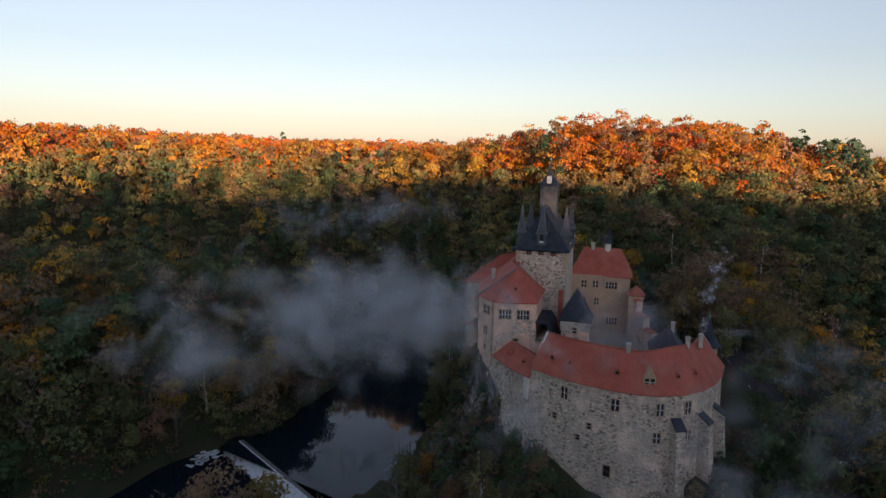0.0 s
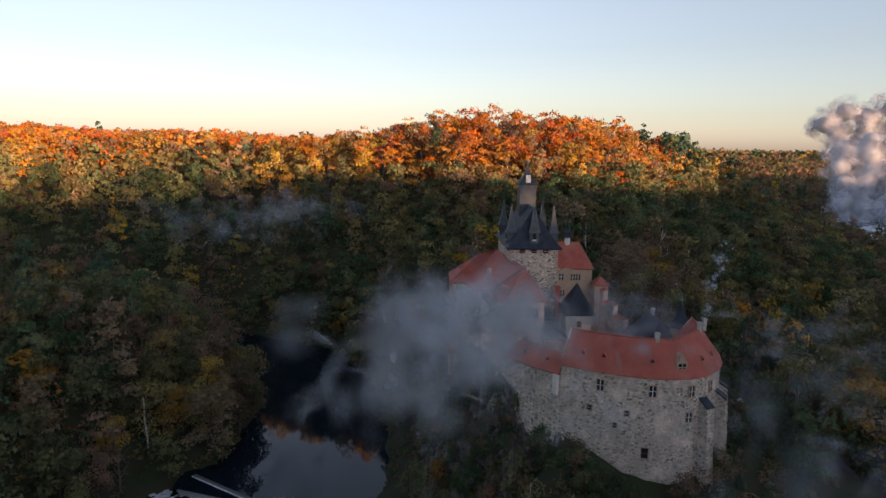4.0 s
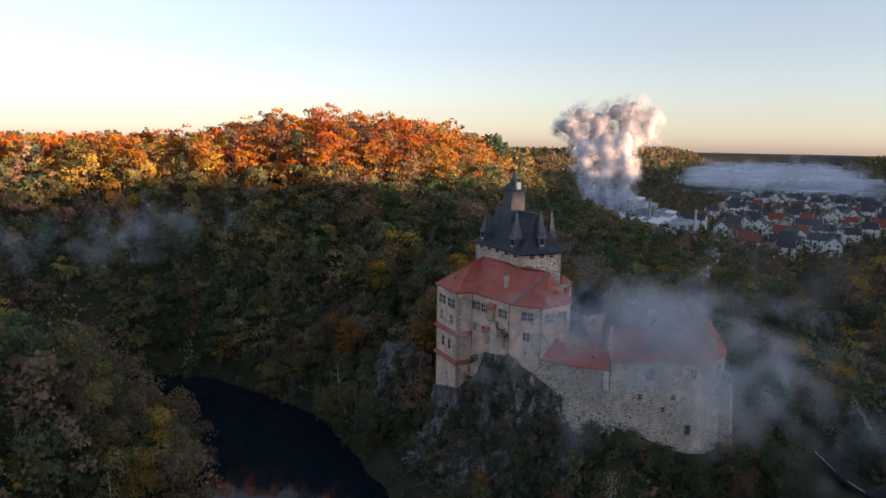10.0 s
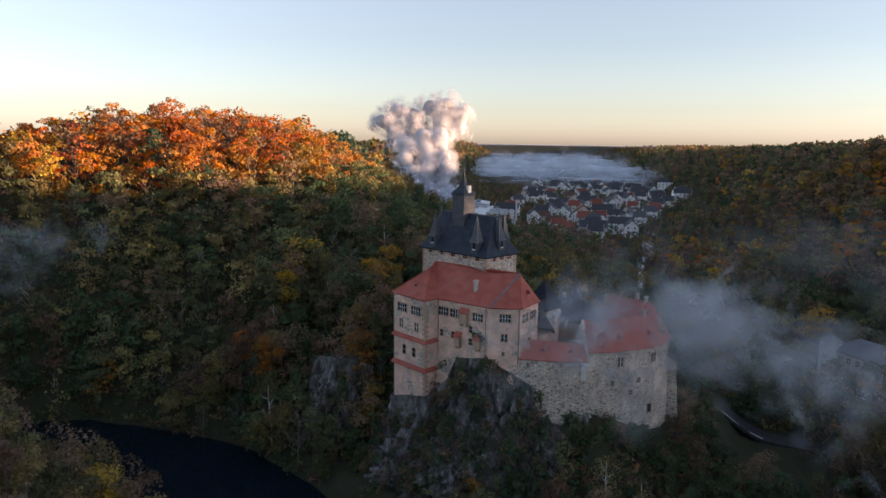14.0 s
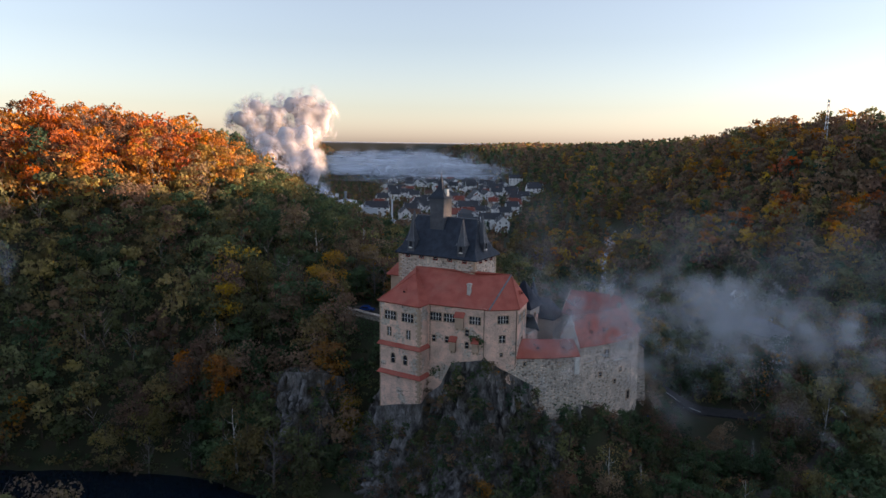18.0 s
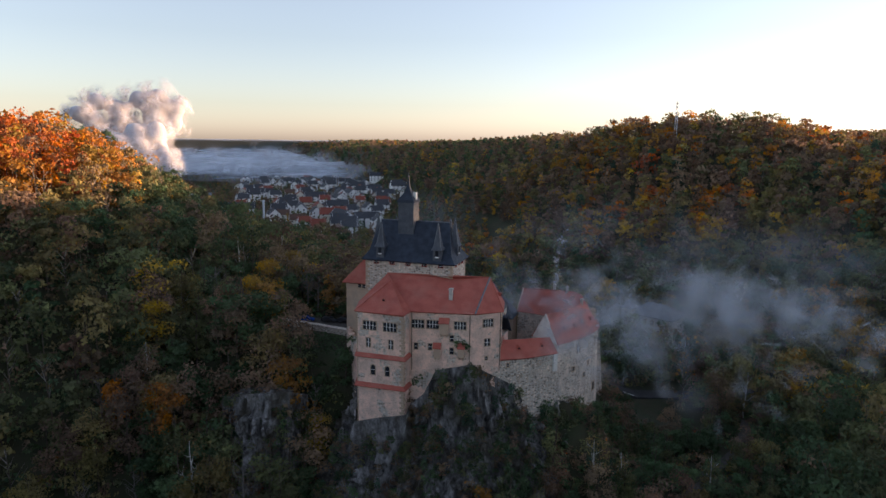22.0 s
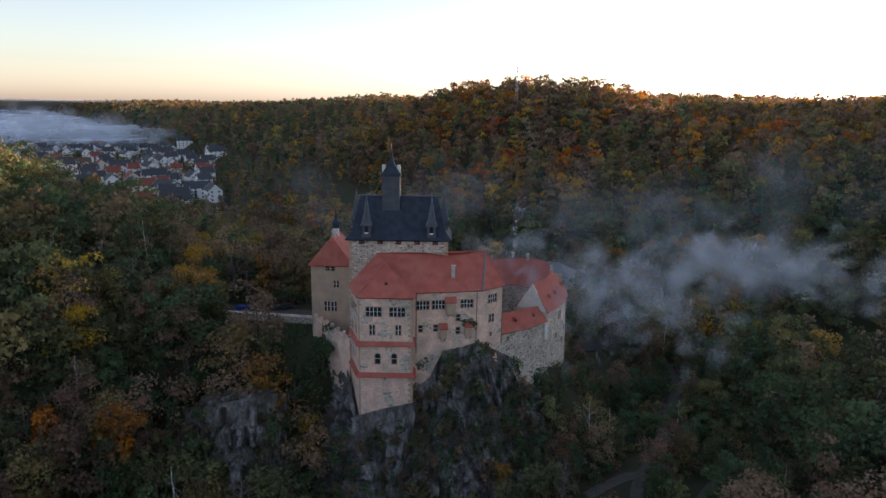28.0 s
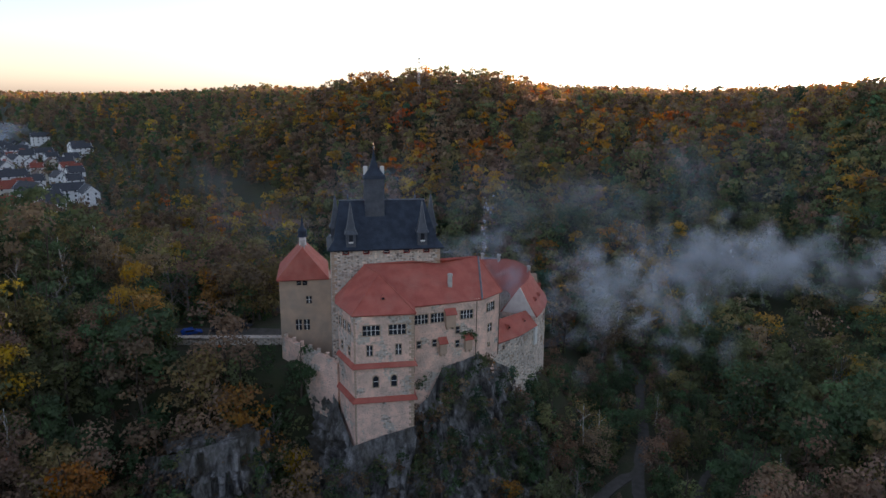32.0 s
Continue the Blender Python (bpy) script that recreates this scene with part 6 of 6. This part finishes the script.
def tree_kind(kind, name, label, tall, leaves, leaf, bark, seed):
    rnd = np.random.RandomState(seed)
    t = thing(name, label, "tree", "trees round the castle")
    bm = bmesh.new()
    pts, rad, p = [], [], Vector((0, 0, -1.0))
    lean = rnd.normal(0, 0.04, 2)
    for k in range(7):
        pts.append(p.copy()); rad.append(0.30 * (1 - k / 7.5))
        p += Vector((lean[0] + rnd.normal(0, 0.05), lean[1] + rnd.normal(0, 0.05), 1)) * (tall * 0.92 + 1) / 6
    tube(bm, pts, rad, 7)
    part("trunk", bm, bark, t)
    bm = bmesh.new()
    n = 5 if leaves else 11
    for k in range(n):
        a, h = k * 2.4 + rnd.uniform(-0.4, 0.4), 0.30 + 0.6 * k / n
        q = pts[min(5, int(h * 6))].lerp(pts[min(6, int(h * 6) + 1)], h * 6 % 1)
        limb(bm, q, Vector((math.cos(a), math.sin(a), 0.8)).normalized(), tall * (0.34 - 0.2 * h), 0.11, 1 if leaves else 2, rnd)
    part("branchwork", bm, bark, t)
    if leaves:
        global rng
        keep_rng, rng = rng, rnd
        me = foliage("crown", crowns(np.zeros(1), np.zeros(1), np.zeros(1), np.array([kind]), leaves, leaf, tall, 16))
        rng = keep_rng
        c = new("crown", me)
        c.parent = t
    return t

KINDS = []
for i, (kind, nm, lb) in enumerate(((0, "broadleaf_tree", "deep green broadleaf tree on the slope"), (1, "broadleaf_tree", "olive green broadleaf tree on the slope"), (2, "broadleaf_tree", "ochre-green broadleaf tree turning in autumn"), (3, "maple_tree", "yellow autumn maple tree"), (4, "beech_tree", "orange autumn beech tree"), (6, "oak_tree", "brown autumn oak tree"), (1, "broadleaf_tree", "thin olive tree with gaps in its crown"), (0, "broadleaf_tree", "dense dark green tree beside the crag"), (5, "maple_tree", "rust red autumn maple tree"), (7, "spruce_tree", "dark slender spruce tree"))):
    KINDS.append(tree_kind(kind, nm, lb, 15.5, 1300 if i != 6 else 600, 0.33, M_BARK, 40 + i))
BARE = [tree_kind(6, "bare_tree", "leafless grey tree with fine twigs", 13.5, 0, 0, mat("grey_twigs", (0.20, 0.18, 0.16), 0.9, (0.12, 0.11, 0.10), 2, 4), 60 + k) for k in range(2)]
BIRCH = [tree_kind(2, "birch_tree", "birch with a white trunk and thin ochre crown", 14.0, 420, 0.24, M_BIRCH, 70 + k) for k in range(2)]

x, y = scatter(NEAR[0], NEAR[1], NEAR[2], NEAR[3], 5.0, 0, 900)
k = off_roads(x, y)
x, y = x[k], y[k]
z = height(x, y)
sp = species(x, y, z)
pick = {0: (0, 7), 1: (1, 6), 2: (2,), 3: (3,), 4: (4,), 5: (8,), 6: (5,), 7: (9,)}
used = set()
for i in range(len(x)):
    r = rng.uniform()
    if r < 0.07:
        proto = BARE[rng.randint(2)]
    elif r < 0.11:
        proto = BIRCH[rng.randint(2)]
    else:
        c = pick[int(sp[i])]
        proto = KINDS[c[rng.randint(len(c))]]
    s = rng.uniform(0.72, 1.2)
    if (x[i] > 38 and abs(y[i] - 18) < 32) or (-16 < y[i] + 0 < -8 and -5 < x[i] < 40):
        s *= 0.62
    m = pose(x[i], y[i], z[i] - 0.2, 0, 0, rng.uniform(0, 360)) @ Matrix.Diagonal((s * rng.uniform(0.9, 1.15), s * rng.uniform(0.9, 1.15), s, 1))
    if proto.name not in used:
        used.add(proto.name)
        proto.matrix_basis = m
        proto["scaled"] = 1
        BASE = m
    else:
        o = copy_thing(proto, Matrix.Identity(4))
        o.matrix_basis = m
for p in KINDS + BARE + BIRCH:
    if p.name not in used:
        p.matrix_basis = pose(-60 + 3 * (len(p.name) % 5), -20, hz(-60, -20))

# undergrowth: low leafy cover under and between the trees
x, y = scatter(-150, 130, -125, 130, 2.7, 0, 900, (0, 0))
k = off_roads(x, y) & in_reach(x, y)
x, y = x[k], y[k]
uk = np.where(rng.uniform(0, 1, x.shape) < 0.75, rng.choice([0, 0, 1, 1, 2], x.shape), 6)
tagged(new("undergrowth", foliage("undergrowth", crowns(x, y, height(x, y) - 0.6, uk, 36, 0.44, 3.4, 6, 0.15, 0.55))), "low green undergrowth between the trees", "undergrowth", kind="stuff")
# vine rows on the terrace below the approach
vx, vy = np.meshgrid(np.linspace(-36, -19, 28), 16.0 - np.arange(9) * 1.9)
vx, vy = vx.ravel() + rng.normal(0, 0.1, vx.size), vy.ravel() + rng.normal(0, 0.1, vx.size)
tagged(new("vines", foliage("vines", crowns(vx, vy, height(vx, vy) - 0.3, np.zeros(len(vx), int), 30, 0.18, 1.5, 4))), "low dark green vine rows on the terrace", "vines", kind="stuff")
ix, iy, iz = np.array([17.3, 18.2, 18.9, 16.4, 8.0, 9.2, -6.6, -7.6]), np.array([-7.2, -7.1, -6.9, -7.4, -8.8, -8.6, -3.0, -1.6]), np.array([45.6, 46.2, 45.4, 46.0, 37.0, 38.5, 33.5, 35.0])
tagged(new("ivy", foliage("ivy", crowns(ix, iy, iz, np.zeros(8, int), 120, 0.16, 2.2, 6))), "dark ivy clinging to the house wall", "ivy", kind="stuff")

def big_tree(x, y, kind_index, s, tall):
    p = KINDS[kind_index]
    o = copy_thing(p, Matrix.Identity(4))
    o.matrix_basis = pose(x, y, hz(x, y) - 0.3, 0, 0, 40) @ Matrix.Diagonal((s, s, tall, 1))
big_tree(-40.5, 4, 7, 1.7, 1.3)
big_tree(-46, 9, 0, 1.5, 1.1)
big_tree(-17.5, -8, 7, 0.95, 0.75)
big_tree(-15, -15, 0, 0.9, 0.7)
big_tree(-19, -2, 7, 0.9, 0.6)
big_tree(-27, 37, 5, 1.6, 1.15)
big_tree(-35, 42, 5, 1.7, 1.2)
big_tree(-22, 46, 5, 1.4, 1.0)
big_tree(26, 70, 3, 1.6, 1.15)
big_tree(17, 72, 2, 1.5, 1.1)
big_tree(33, 76, 3, 1.45, 1.05)

# shrubs on the crag and round the walls
def shrubs(n, places, seed):
    r = np.random.RandomState(seed)
    xs, ys, zs = [], [], []
    for (ax, ay, az), (bx, by, bz) in zip(places, places[1:]):
        t = r.uniform(0, 1, n)
        xs.append(ax + (bx - ax) * t + r.normal(0, 1.4, n)); ys.append(ay + (by - ay) * t + r.normal(0, 1.4, n)); zs.append(az + (bz - az) * t + r.normal(0, 1.0, n))
    return np.concatenate(xs), np.concatenate(ys), np.concatenate(zs)
sx, sy, sz = [], [], []
for t, f in zip(CR_TOP[2:], CR_FOOT[2:]):
    for k in rng.uniform(0.04, 1.0, 56):
        kk = k ** 1.7
        if f[0] < 12 and (k < 0.22 or rng.uniform() < 0.3):
            continue
        sx.append(t[0] + (f[0] - t[0]) * kk + rng.normal(0, 1.8)); sy.append(t[1] + (f[1] - t[1]) * kk + rng.normal(0, 0.8)); sz.append(t[2] + (f[2] - t[2]) * k - 0.8)
for k in range(330):
    a = rng.uniform(-1.3, 1.9)
    r = rng.uniform(17.5, 34)
    px_, py_ = 28 + r * math.cos(a), 21 + r * math.sin(a)
    sx.append(px_); sy.append(py_); sz.append(hz(px_, py_) - 0.5)
for k in range(260):   # on the outcrop
    px_, w_ = -19 - rng.uniform(0, 26), rng.uniform(0, 1)
    sx.append(px_); sy.append(-13.5 - 13 * w_); sz.append(32 - 25 * w_ ** 0.6 - 1.5)
sx, sy, sz = np.array(sx), np.array(sy), np.array(sz)
sk = rng.choice([0, 0, 0, 1, 1, 7, 6, 6, 6], len(sx))
tagged(new("shrubs", foliage("shrubs", crowns(sx, sy, sz, sk, 100, 0.23, 3.2, 9, 0.1, 0.4))), "low green and brown shrubs on the crag", "shrubs", kind="stuff")

x, y = scatter(-260, 290, -260, 260, 6.9, 0, 230)
k = ~near_zone(x, y) & off_roads(x, y) & in_reach(x, y)
x, y = x[k], y[k]
wood("woodland", "mixed autumn woodland in green, ochre and brown on the valley slopes", x, y, 400, 0.56, 16.5, thin=0.12)
def north_ridge(x, y):
    return (np.hypot(x - 20, y + 20) < 590) & (y > 330) & (x > -90)
x, y = scatter(-640, 660, -420, 700, 7.8, 230, 590)
k = ((np.hypot(x - 20, y + 20) < 480) | north_ridge(x, y)) & not_town(x, y) & off_roads(x, y) & in_reach(x, y)
x, y = x[k], y[k]
wood("hill_woods", "autumn beech woods in orange, rust and olive on the hills", x, y, 130, 1.02, 16, 0.08, thin=0.06)
x, y = scatter(-860, -60, 300, 1150, 9.0, 0, 1800)
k = town_zone(x, y) & (rng.uniform(0, 1, x.shape) < 0.75)
for a, b in spots:
    k &= (x - a) ** 2 + (y - b) ** 2 > 100
for a in SHEDS:
    k &= (x - a[0] + 34) ** 2 + (y - a[1] + 1) ** 2 > 27 ** 2
x, y = x[k], y[k]
wood("town_trees", "small garden trees between the town houses", x, y, 40, 1.05, 8.5, 0.0)
x, y = scatter(-1200, 1000, -700, 1700, 14, 480, 1150)
k = ~north_ridge(x, y) & not_town(x, y) & in_reach(x, y)
x, y = x[k], y[k]
wood("distant_woods", "far wooded ridges in muted autumn colours", x, y, 54, 1.8, 16, 0.0)
x, y = scatter(-2600, 1200, -800, 2900, 28, 1150, 2900)
k = not_town(x, y) & (y > 0) & (y > -x * 0.45) & (x > -2.2 * y) & in_reach(x, y)
x, y = x[k], y[k]
wood("horizon_woods", "low wooded hills along the horizon", x, y, 26, 3.4, 16, 0.0)

# ---- drifting mist, smoke and steam: clouds of fine droplets ----
def soft_material(name, c, dense, wisp=0.08, low=0.36, high=0.66, lit_through=0.35):
    """Thin vapour: see-through, thinner towards the rim of each puff (its density is kept at the corners) and broken into wisps."""
    m = bpy.data.materials.new(name)
    m.use_nodes = True
    n, l = m.node_tree.nodes, m.node_tree.links
    d, t, mix = n.new("ShaderNodeBsdfDiffuse"), n.new("ShaderNodeBsdfTranslucent"), n.new("ShaderNodeMixShader")
    mix.inputs["Fac"].default_value = lit_through
    d.inputs["Color"].default_value = t.inputs["Color"].default_value = (*c, 1)
    l.new(d.outputs[0], mix.inputs[1]); l.new(t.outputs[0], mix.inputs[2])
    clear, att, mul, thin, outer = n.new("ShaderNodeBsdfTransparent"), n.new("ShaderNodeAttribute"), n.new("ShaderNodeMath"), n.new("ShaderNodeMath"), n.new("ShaderNodeMixShader")
    att.attribute_name = "thickness"
    mul.operation = thin.operation = "MULTIPLY"
    mul.inputs[1].default_value = dense
    geo, tex, rng_ = n.new("ShaderNodeNewGeometry"), n.new("ShaderNodeTexNoise"), n.new("ShaderNodeMapRange")
    tex.inputs["Scale"].default_value, tex.inputs["Detail"].default_value, tex.inputs["Roughness"].default_value = wisp, 5, 0.6
    rng_.inputs["From Min"].default_value, rng_.inputs["From Max"].default_value = low, high
    l.new(geo.outputs["Position"], tex.inputs["Vector"]); l.new(tex.outputs["Fac"], rng_.inputs["Value"])
    l.new(att.outputs["Fac"], mul.inputs[0])
    l.new(mul.outputs[0], thin.inputs[0]); l.new(rng_.outputs[0], thin.inputs[1])
    l.new(thin.outputs[0], outer.inputs["Fac"])
    l.new(clear.outputs[0], outer.inputs[1]); l.new(mix.outputs[0], outer.inputs[2])
    l.new(outer.outputs[0], n["Material Output"].inputs["Surface"])
    return m

def clumps(p, size, seed):
    """Uneven thickness of a cloud, about 0 to 1."""
    r = np.random.RandomState(seed)
    w = np.zeros(len(p))
    for k in range(9):
        d = r.normal(0, 1, 3)
        d *= 6.28 / size * (0.6 + 0.45 * k) / np.linalg.norm(d)
        w += np.sin(p @ d + r.uniform(0, 6.28) + 1.2 * np.sin(p @ d[[1, 2, 0]] * 0.7)) / (1 + 0.35 * k)
    return np.clip(0.5 + 0.30 * w, 0, 1)

def puffs_of(name, label, category, blobs, count, size, material, seed, shell=0.0, billow=0.0, clump=16.0):
    """A cloud of soft round puffs, thick in the middle of its blobs and thinning outwards, torn into clumps; each puff is dense in its middle and clear at its rim."""
    r = np.random.RandomState(seed)
    w = np.array([b[6] for b in blobs], float)
    w /= w.sum()
    k = r.choice(len(blobs), count * 6, p=w)
    b = np.array([q[:6] for q in blobs], float)[k]
    q = r.normal(0, 1, (len(k), 3))
    if shell:
        q *= (shell + 0.17 * r.normal(0, 1, (len(k), 1))) / np.linalg.norm(q, axis=1, keepdims=True)
    else:
        q *= 0.55
    p = b[:, :3] + q * b[:, 3:]
    stay = np.nonzero(r.uniform(0, 1, len(p)) < clumps(p, clump, seed) ** 1.5)[0][:count]
    p, q, b = p[stay], q[stay], b[stay]
    n = r.normal(0, 1, p.shape)
    if billow:   # these lie on the round heads
        n = q + 0.3 * n
    n /= np.linalg.norm(n, axis=1, keepdims=True)
    a = np.cross(n, r.normal(0, 1, p.shape)); a /= np.linalg.norm(a, axis=1, keepdims=True)
    c = np.cross(n, a)
    s = size * r.uniform(0.6, 1.4, (len(p), 1))
    g, radii, den = 12, (0.28, 0.52, 0.76, 1.0), (0.82, 0.48, 0.16, 0.0)
    rings = [p]
    for rad in radii:
        for i in range(g):
            t = 2 * math.pi * i / g
            rings.append(p + (a * math.cos(t) + c * math.sin(t)) * s * rad * r.uniform(0.85, 1.12, (len(p), 1)))
    v = np.stack(rings, 1)
    f = [(0, 1 + i, 1 + (i + 1) % g) for i in range(g)]
    for b0 in (1, 1 + g, 1 + 2 * g):
        for i in range(g):
            f += [(b0 + i, b0 + g + i, b0 + g + (i + 1) % g), (b0 + i, b0 + g + (i + 1) % g, b0 + (i + 1) % g)]
    f = (np.arange(len(p))[:, None, None] * (4 * g + 1) + np.array(f)[None]).reshape(-1, 3)
    me = raw_mesh(name, v.reshape(-1, 3), f, [material], smooth=True)
    thick = np.tile(np.array([1.0] + [d for d in den for i in range(g)]), len(p))
    me.attributes.new("thickness", "FLOAT", "POINT").data.foreach_set("value", thick.astype(np.float32))
    face = billow * (v - b[:, None, :3]) / b[:, None, 3:] + np.array([0, 0, 1.0 - 0.5 * billow])
    face /= np.linalg.norm(face, axis=2, keepdims=True) + 1e-6
    me.attributes.new("custom_normal", "FLOAT_VECTOR", "POINT").data.foreach_set("vector", face.astype(np.float32).ravel())
    return tagged(new(name, me), label, category, kind="stuff")

M_MIST = soft_material("soft_mist", (0.88, 0.94, 1.0), 0.33, 0.13, 0.30, 0.66, 0.5)
M_FAINT = soft_material("faint_mist", (0.84, 0.91, 1.0), 0.24, 0.10, 0.30, 0.66, 0.5)
M_HAZE = soft_material("thin_haze", (0.85, 0.90, 0.97), 0.10, 0.03, 0.25, 0.65, 0.5)
M_STEAM_VEIL = soft_material("steam_veil", (0.80, 0.83, 0.90), 0.44, 0.07, 0.25, 0.60, 0.5)

puffs_of("mist", "soft grey mist drifting past the bastion", "mist", [(56, -7, 58, 13, 12, 7, 1.0), (47, -6, 55, 10, 9, 7, 0.4), (64, -11, 61, 12, 10, 5.5, 0.8), (48, -18, 54, 13, 12, 9, 0.35)], 300, 3.2, M_MIST, 3)
puffs_of("mist", "thin grey mist over the river bend", "mist", [(76, -18, 62, 12, 10, 4.5, 1.0), (87, -23, 62, 9, 9, 4, 0.4)], 130, 3.0, M_MIST, 5)
puffs_of("mist", "thin mist hanging in the castle court and round the crag", "mist", [(24, 22, 51, 13, 11, 6, 1.0), (38, 50, 46, 13, 11, 8, 1.0), (52, 14, 44, 12, 16, 9, 0.6), (70, 30, 40, 20, 20, 10, 0.8)], 230, 3.4, M_FAINT, 6)
puffs_of("mist", "faint grey wisps on the western slope", "mist", [(-81, -83, 57, 20, 22, 7, 1.0), (-98, -60, 57, 18, 22, 7, 0.6)], 90, 5.0, M_FAINT, 8)
puffs_of("haze", "thin bluish morning haze in the northern hollow", "mist", [(120, 150, 40, 90, 40, 15, 1.0), (10, 190, 42, 80, 40, 14, 0.6), (220, 170, 52, 80, 40, 16, 1.0)], 150, 18.0, M_HAZE, 21, clump=90.0)
puffs_of("chimney_smoke", "thin pale smoke rising from the wing's chimney", "smoke", [(30.5 + 0.1 * k + 0.5 * math.sin(k * 0.9), 34.0 + 0.15 * k, 53.0 + 1.1 * k, 0.3 + 0.10 * k, 0.3 + 0.10 * k, 0.9, 1.0) for k in range(14)], 70, 0.75, soft_material("pale_smoke", (0.92, 0.94, 1.0), 0.5, 0.6, 0.25, 0.6, 0.5), 9, clump=3.0)
# steam of the mill: jets that join into a broad column and swell into billows
puffs = []
pr = np.random.RandomState(2)
for k in range(12):
    t = k / 11
    for side in (-1, 0, 1):
        u_ = side * (14 + 6 * t) + pr.normal(0, 2)
        puffs.append((-340 - 70 * t + u_ * 0.68, 322 + 46 * t + u_ * 0.73, 20 + 70 * t + pr.normal(0, 3), 8 + 9 * t, 8 + 9 * t, 8 + 4 * t, 0.6))
for dx, dz, r in ((-44, 114, 13), (-28, 125, 14), (-32, 104, 14), (-10, 118, 16), (8, 128, 16), (24, 131, 16), (40, 121, 15), (20, 112, 18), (-12, 102, 17), (8, 94, 18), (38, 106, 14), (-2, 86, 17), (-20, 92, 14), (26, 98, 14)):
    puffs.append((-437 + dx * 0.68, 394 + dx * 0.80, dz - 4, r * 1.06, r * 1.06, r * 0.95, 1.6))
bm = bmesh.new()
for x, y, z, rx, ry, rz, w in puffs:
    r = rx * 0.62
    for v in bmesh.ops.create_icosphere(bm, subdivisions=2, radius=r, matrix=pose(x, y, z))["verts"]:
        d = (v.co - Vector((x, y, z))).normalized()
        v.co += d * r * 0.3 * noise.fractal(v.co * 0.13, 1.0, 2.0, 3)
M_STEAM = bpy.data.materials.new("steam_droplets")
M_STEAM.use_nodes = True
sb = M_STEAM.node_tree.nodes["Principled BSDF"]
sb.inputs["Base Color"].default_value = (0.36, 0.37, 0.41, 1)
sb.inputs["Roughness"].default_value, sb.inputs["Specular IOR Level"].default_value = 1.0, 0.0
sb.inputs["Subsurface Weight"].default_value, sb.inputs["Subsurface Scale"].default_value = 1.0, 30.0
sb.inputs["Subsurface Radius"].default_value = (1.0, 1.0, 1.0)
steam = part("steam_plume", bm, M_STEAM, smooth=True)
md = steam.modifiers.new("merge", "REMESH")
md.mode, md.voxel_size, md.use_smooth_shade = "VOXEL", 1.8, True
md = steam.modifiers.new("soften", "SMOOTH")
md.factor, md.iterations = 0.5, 36
tagged(steam, "billowing white steam cloud above the paper mill, tinted by the sun", "steam", kind="stuff")
puffs_of("steam_veil", "soft torn edge of the mill's steam cloud", "steam", puffs, 1700, 8.0, M_STEAM_VEIL, 12, shell=0.88, billow=1.0, clump=26.0)

# fog lying in the far valley: level banks with a torn, rolling top
def fog_bank(name, label, level, roll, dense, seed, reach=1.0):
    xs, ys = np.meshgrid(np.linspace(-2700, -300, 140), np.linspace(700, 3300, 150))
    d, half, flat = river_at(xs, ys)
    z = level + roll * waves(xs, ys, 210, seed) + 0.4 * roll * waves(xs, ys, 70, seed + 1)
    den = fade((z - height(xs, ys) + 2) / 14) * fade((flat * 1.9 * reach - d) / (flat * 0.8)) * fade((ys - 0.15 * xs - 800 + 60 * waves(xs, ys, 160, seed + 2)) / 330)
    den *= 0.9 + 0.35 * waves(xs, ys, 160, seed + 3)
    idx = np.arange(xs.size).reshape(xs.shape)
    quads = np.stack([idx[:-1, :-1], idx[:-1, 1:], idx[1:, 1:], idx[1:, :-1]], -1).reshape(-1, 4)
    quads = quads[(den.ravel()[quads] > 0.004).any(1)]
    me = raw_mesh(name, np.stack([xs, ys, z], -1).reshape(-1, 3), quads, [dense], smooth=True)
    me.attributes.new("thickness", "FLOAT", "POINT").data.foreach_set("value", np.clip(den, 0, 1).astype(np.float32).ravel())
    return tagged(new(name, me), label, "fog", kind="stuff")
for label, level, roll, dense, seed, reach in (("soft bank of white fog lying in the far valley", 19.0, 3.0, 0.9, 31, 1.2), ("middle layer of fog in the far valley", 27.0, 4.0, 0.5, 41, 1.4), ("thin torn upper layer of fog in the far valley", 37.0, 6.0, 0.34, 51, 1.7)):
    fog_bank("valley_fog", label, level, roll, soft_material("valley_fog", (0.84, 0.90, 0.98), dense, 0.006, 0.10, 0.50, 0.0), seed, reach)
puffs_of("valley_fog", "soft swathes of fog drifting over the far valley", "fog", [(-600, 960, 24, 110, 80, 9, 0.6), (-740, 1130, 26, 150, 110, 11, 1.0), (-940, 1350, 28, 200, 150, 12, 1.0), (-1250, 1750, 32, 250, 200, 14, 0.8)], 260, 34.0, soft_material("soft_fog", (0.86, 0.91, 0.98), 0.34, 0.012, 0.2, 0.6, 0.3), 15, clump=160.0)
# far haze: one thin level sheet over the distant country
ring, turn = np.meshgrid(np.linspace(1500, 4300, 30), np.linspace(0, 2 * math.pi, 121))
idx = np.arange(ring.size).reshape(ring.shape)
quads = np.stack([idx[:-1, :-1], idx[:-1, 1:], idx[1:, 1:], idx[1:, :-1]], -1).reshape(-1, 4)
me = raw_mesh("haze", np.stack([ring * np.cos(turn), ring * np.sin(turn), 79 + 0 * ring], -1).reshape(-1, 3), quads, [soft_material("far_haze", (0.88, 0.88, 0.92), 0.55, 0.002, 0.2, 0.6, 0.0)], smooth=True)
me.attributes.new("thickness", "FLOAT", "POINT").data.foreach_set("value", fade((ring - 1500) / 1500).astype(np.float32).ravel())
tagged(new("haze", me), "thin pale haze over the distant country", "haze", kind="stuff")
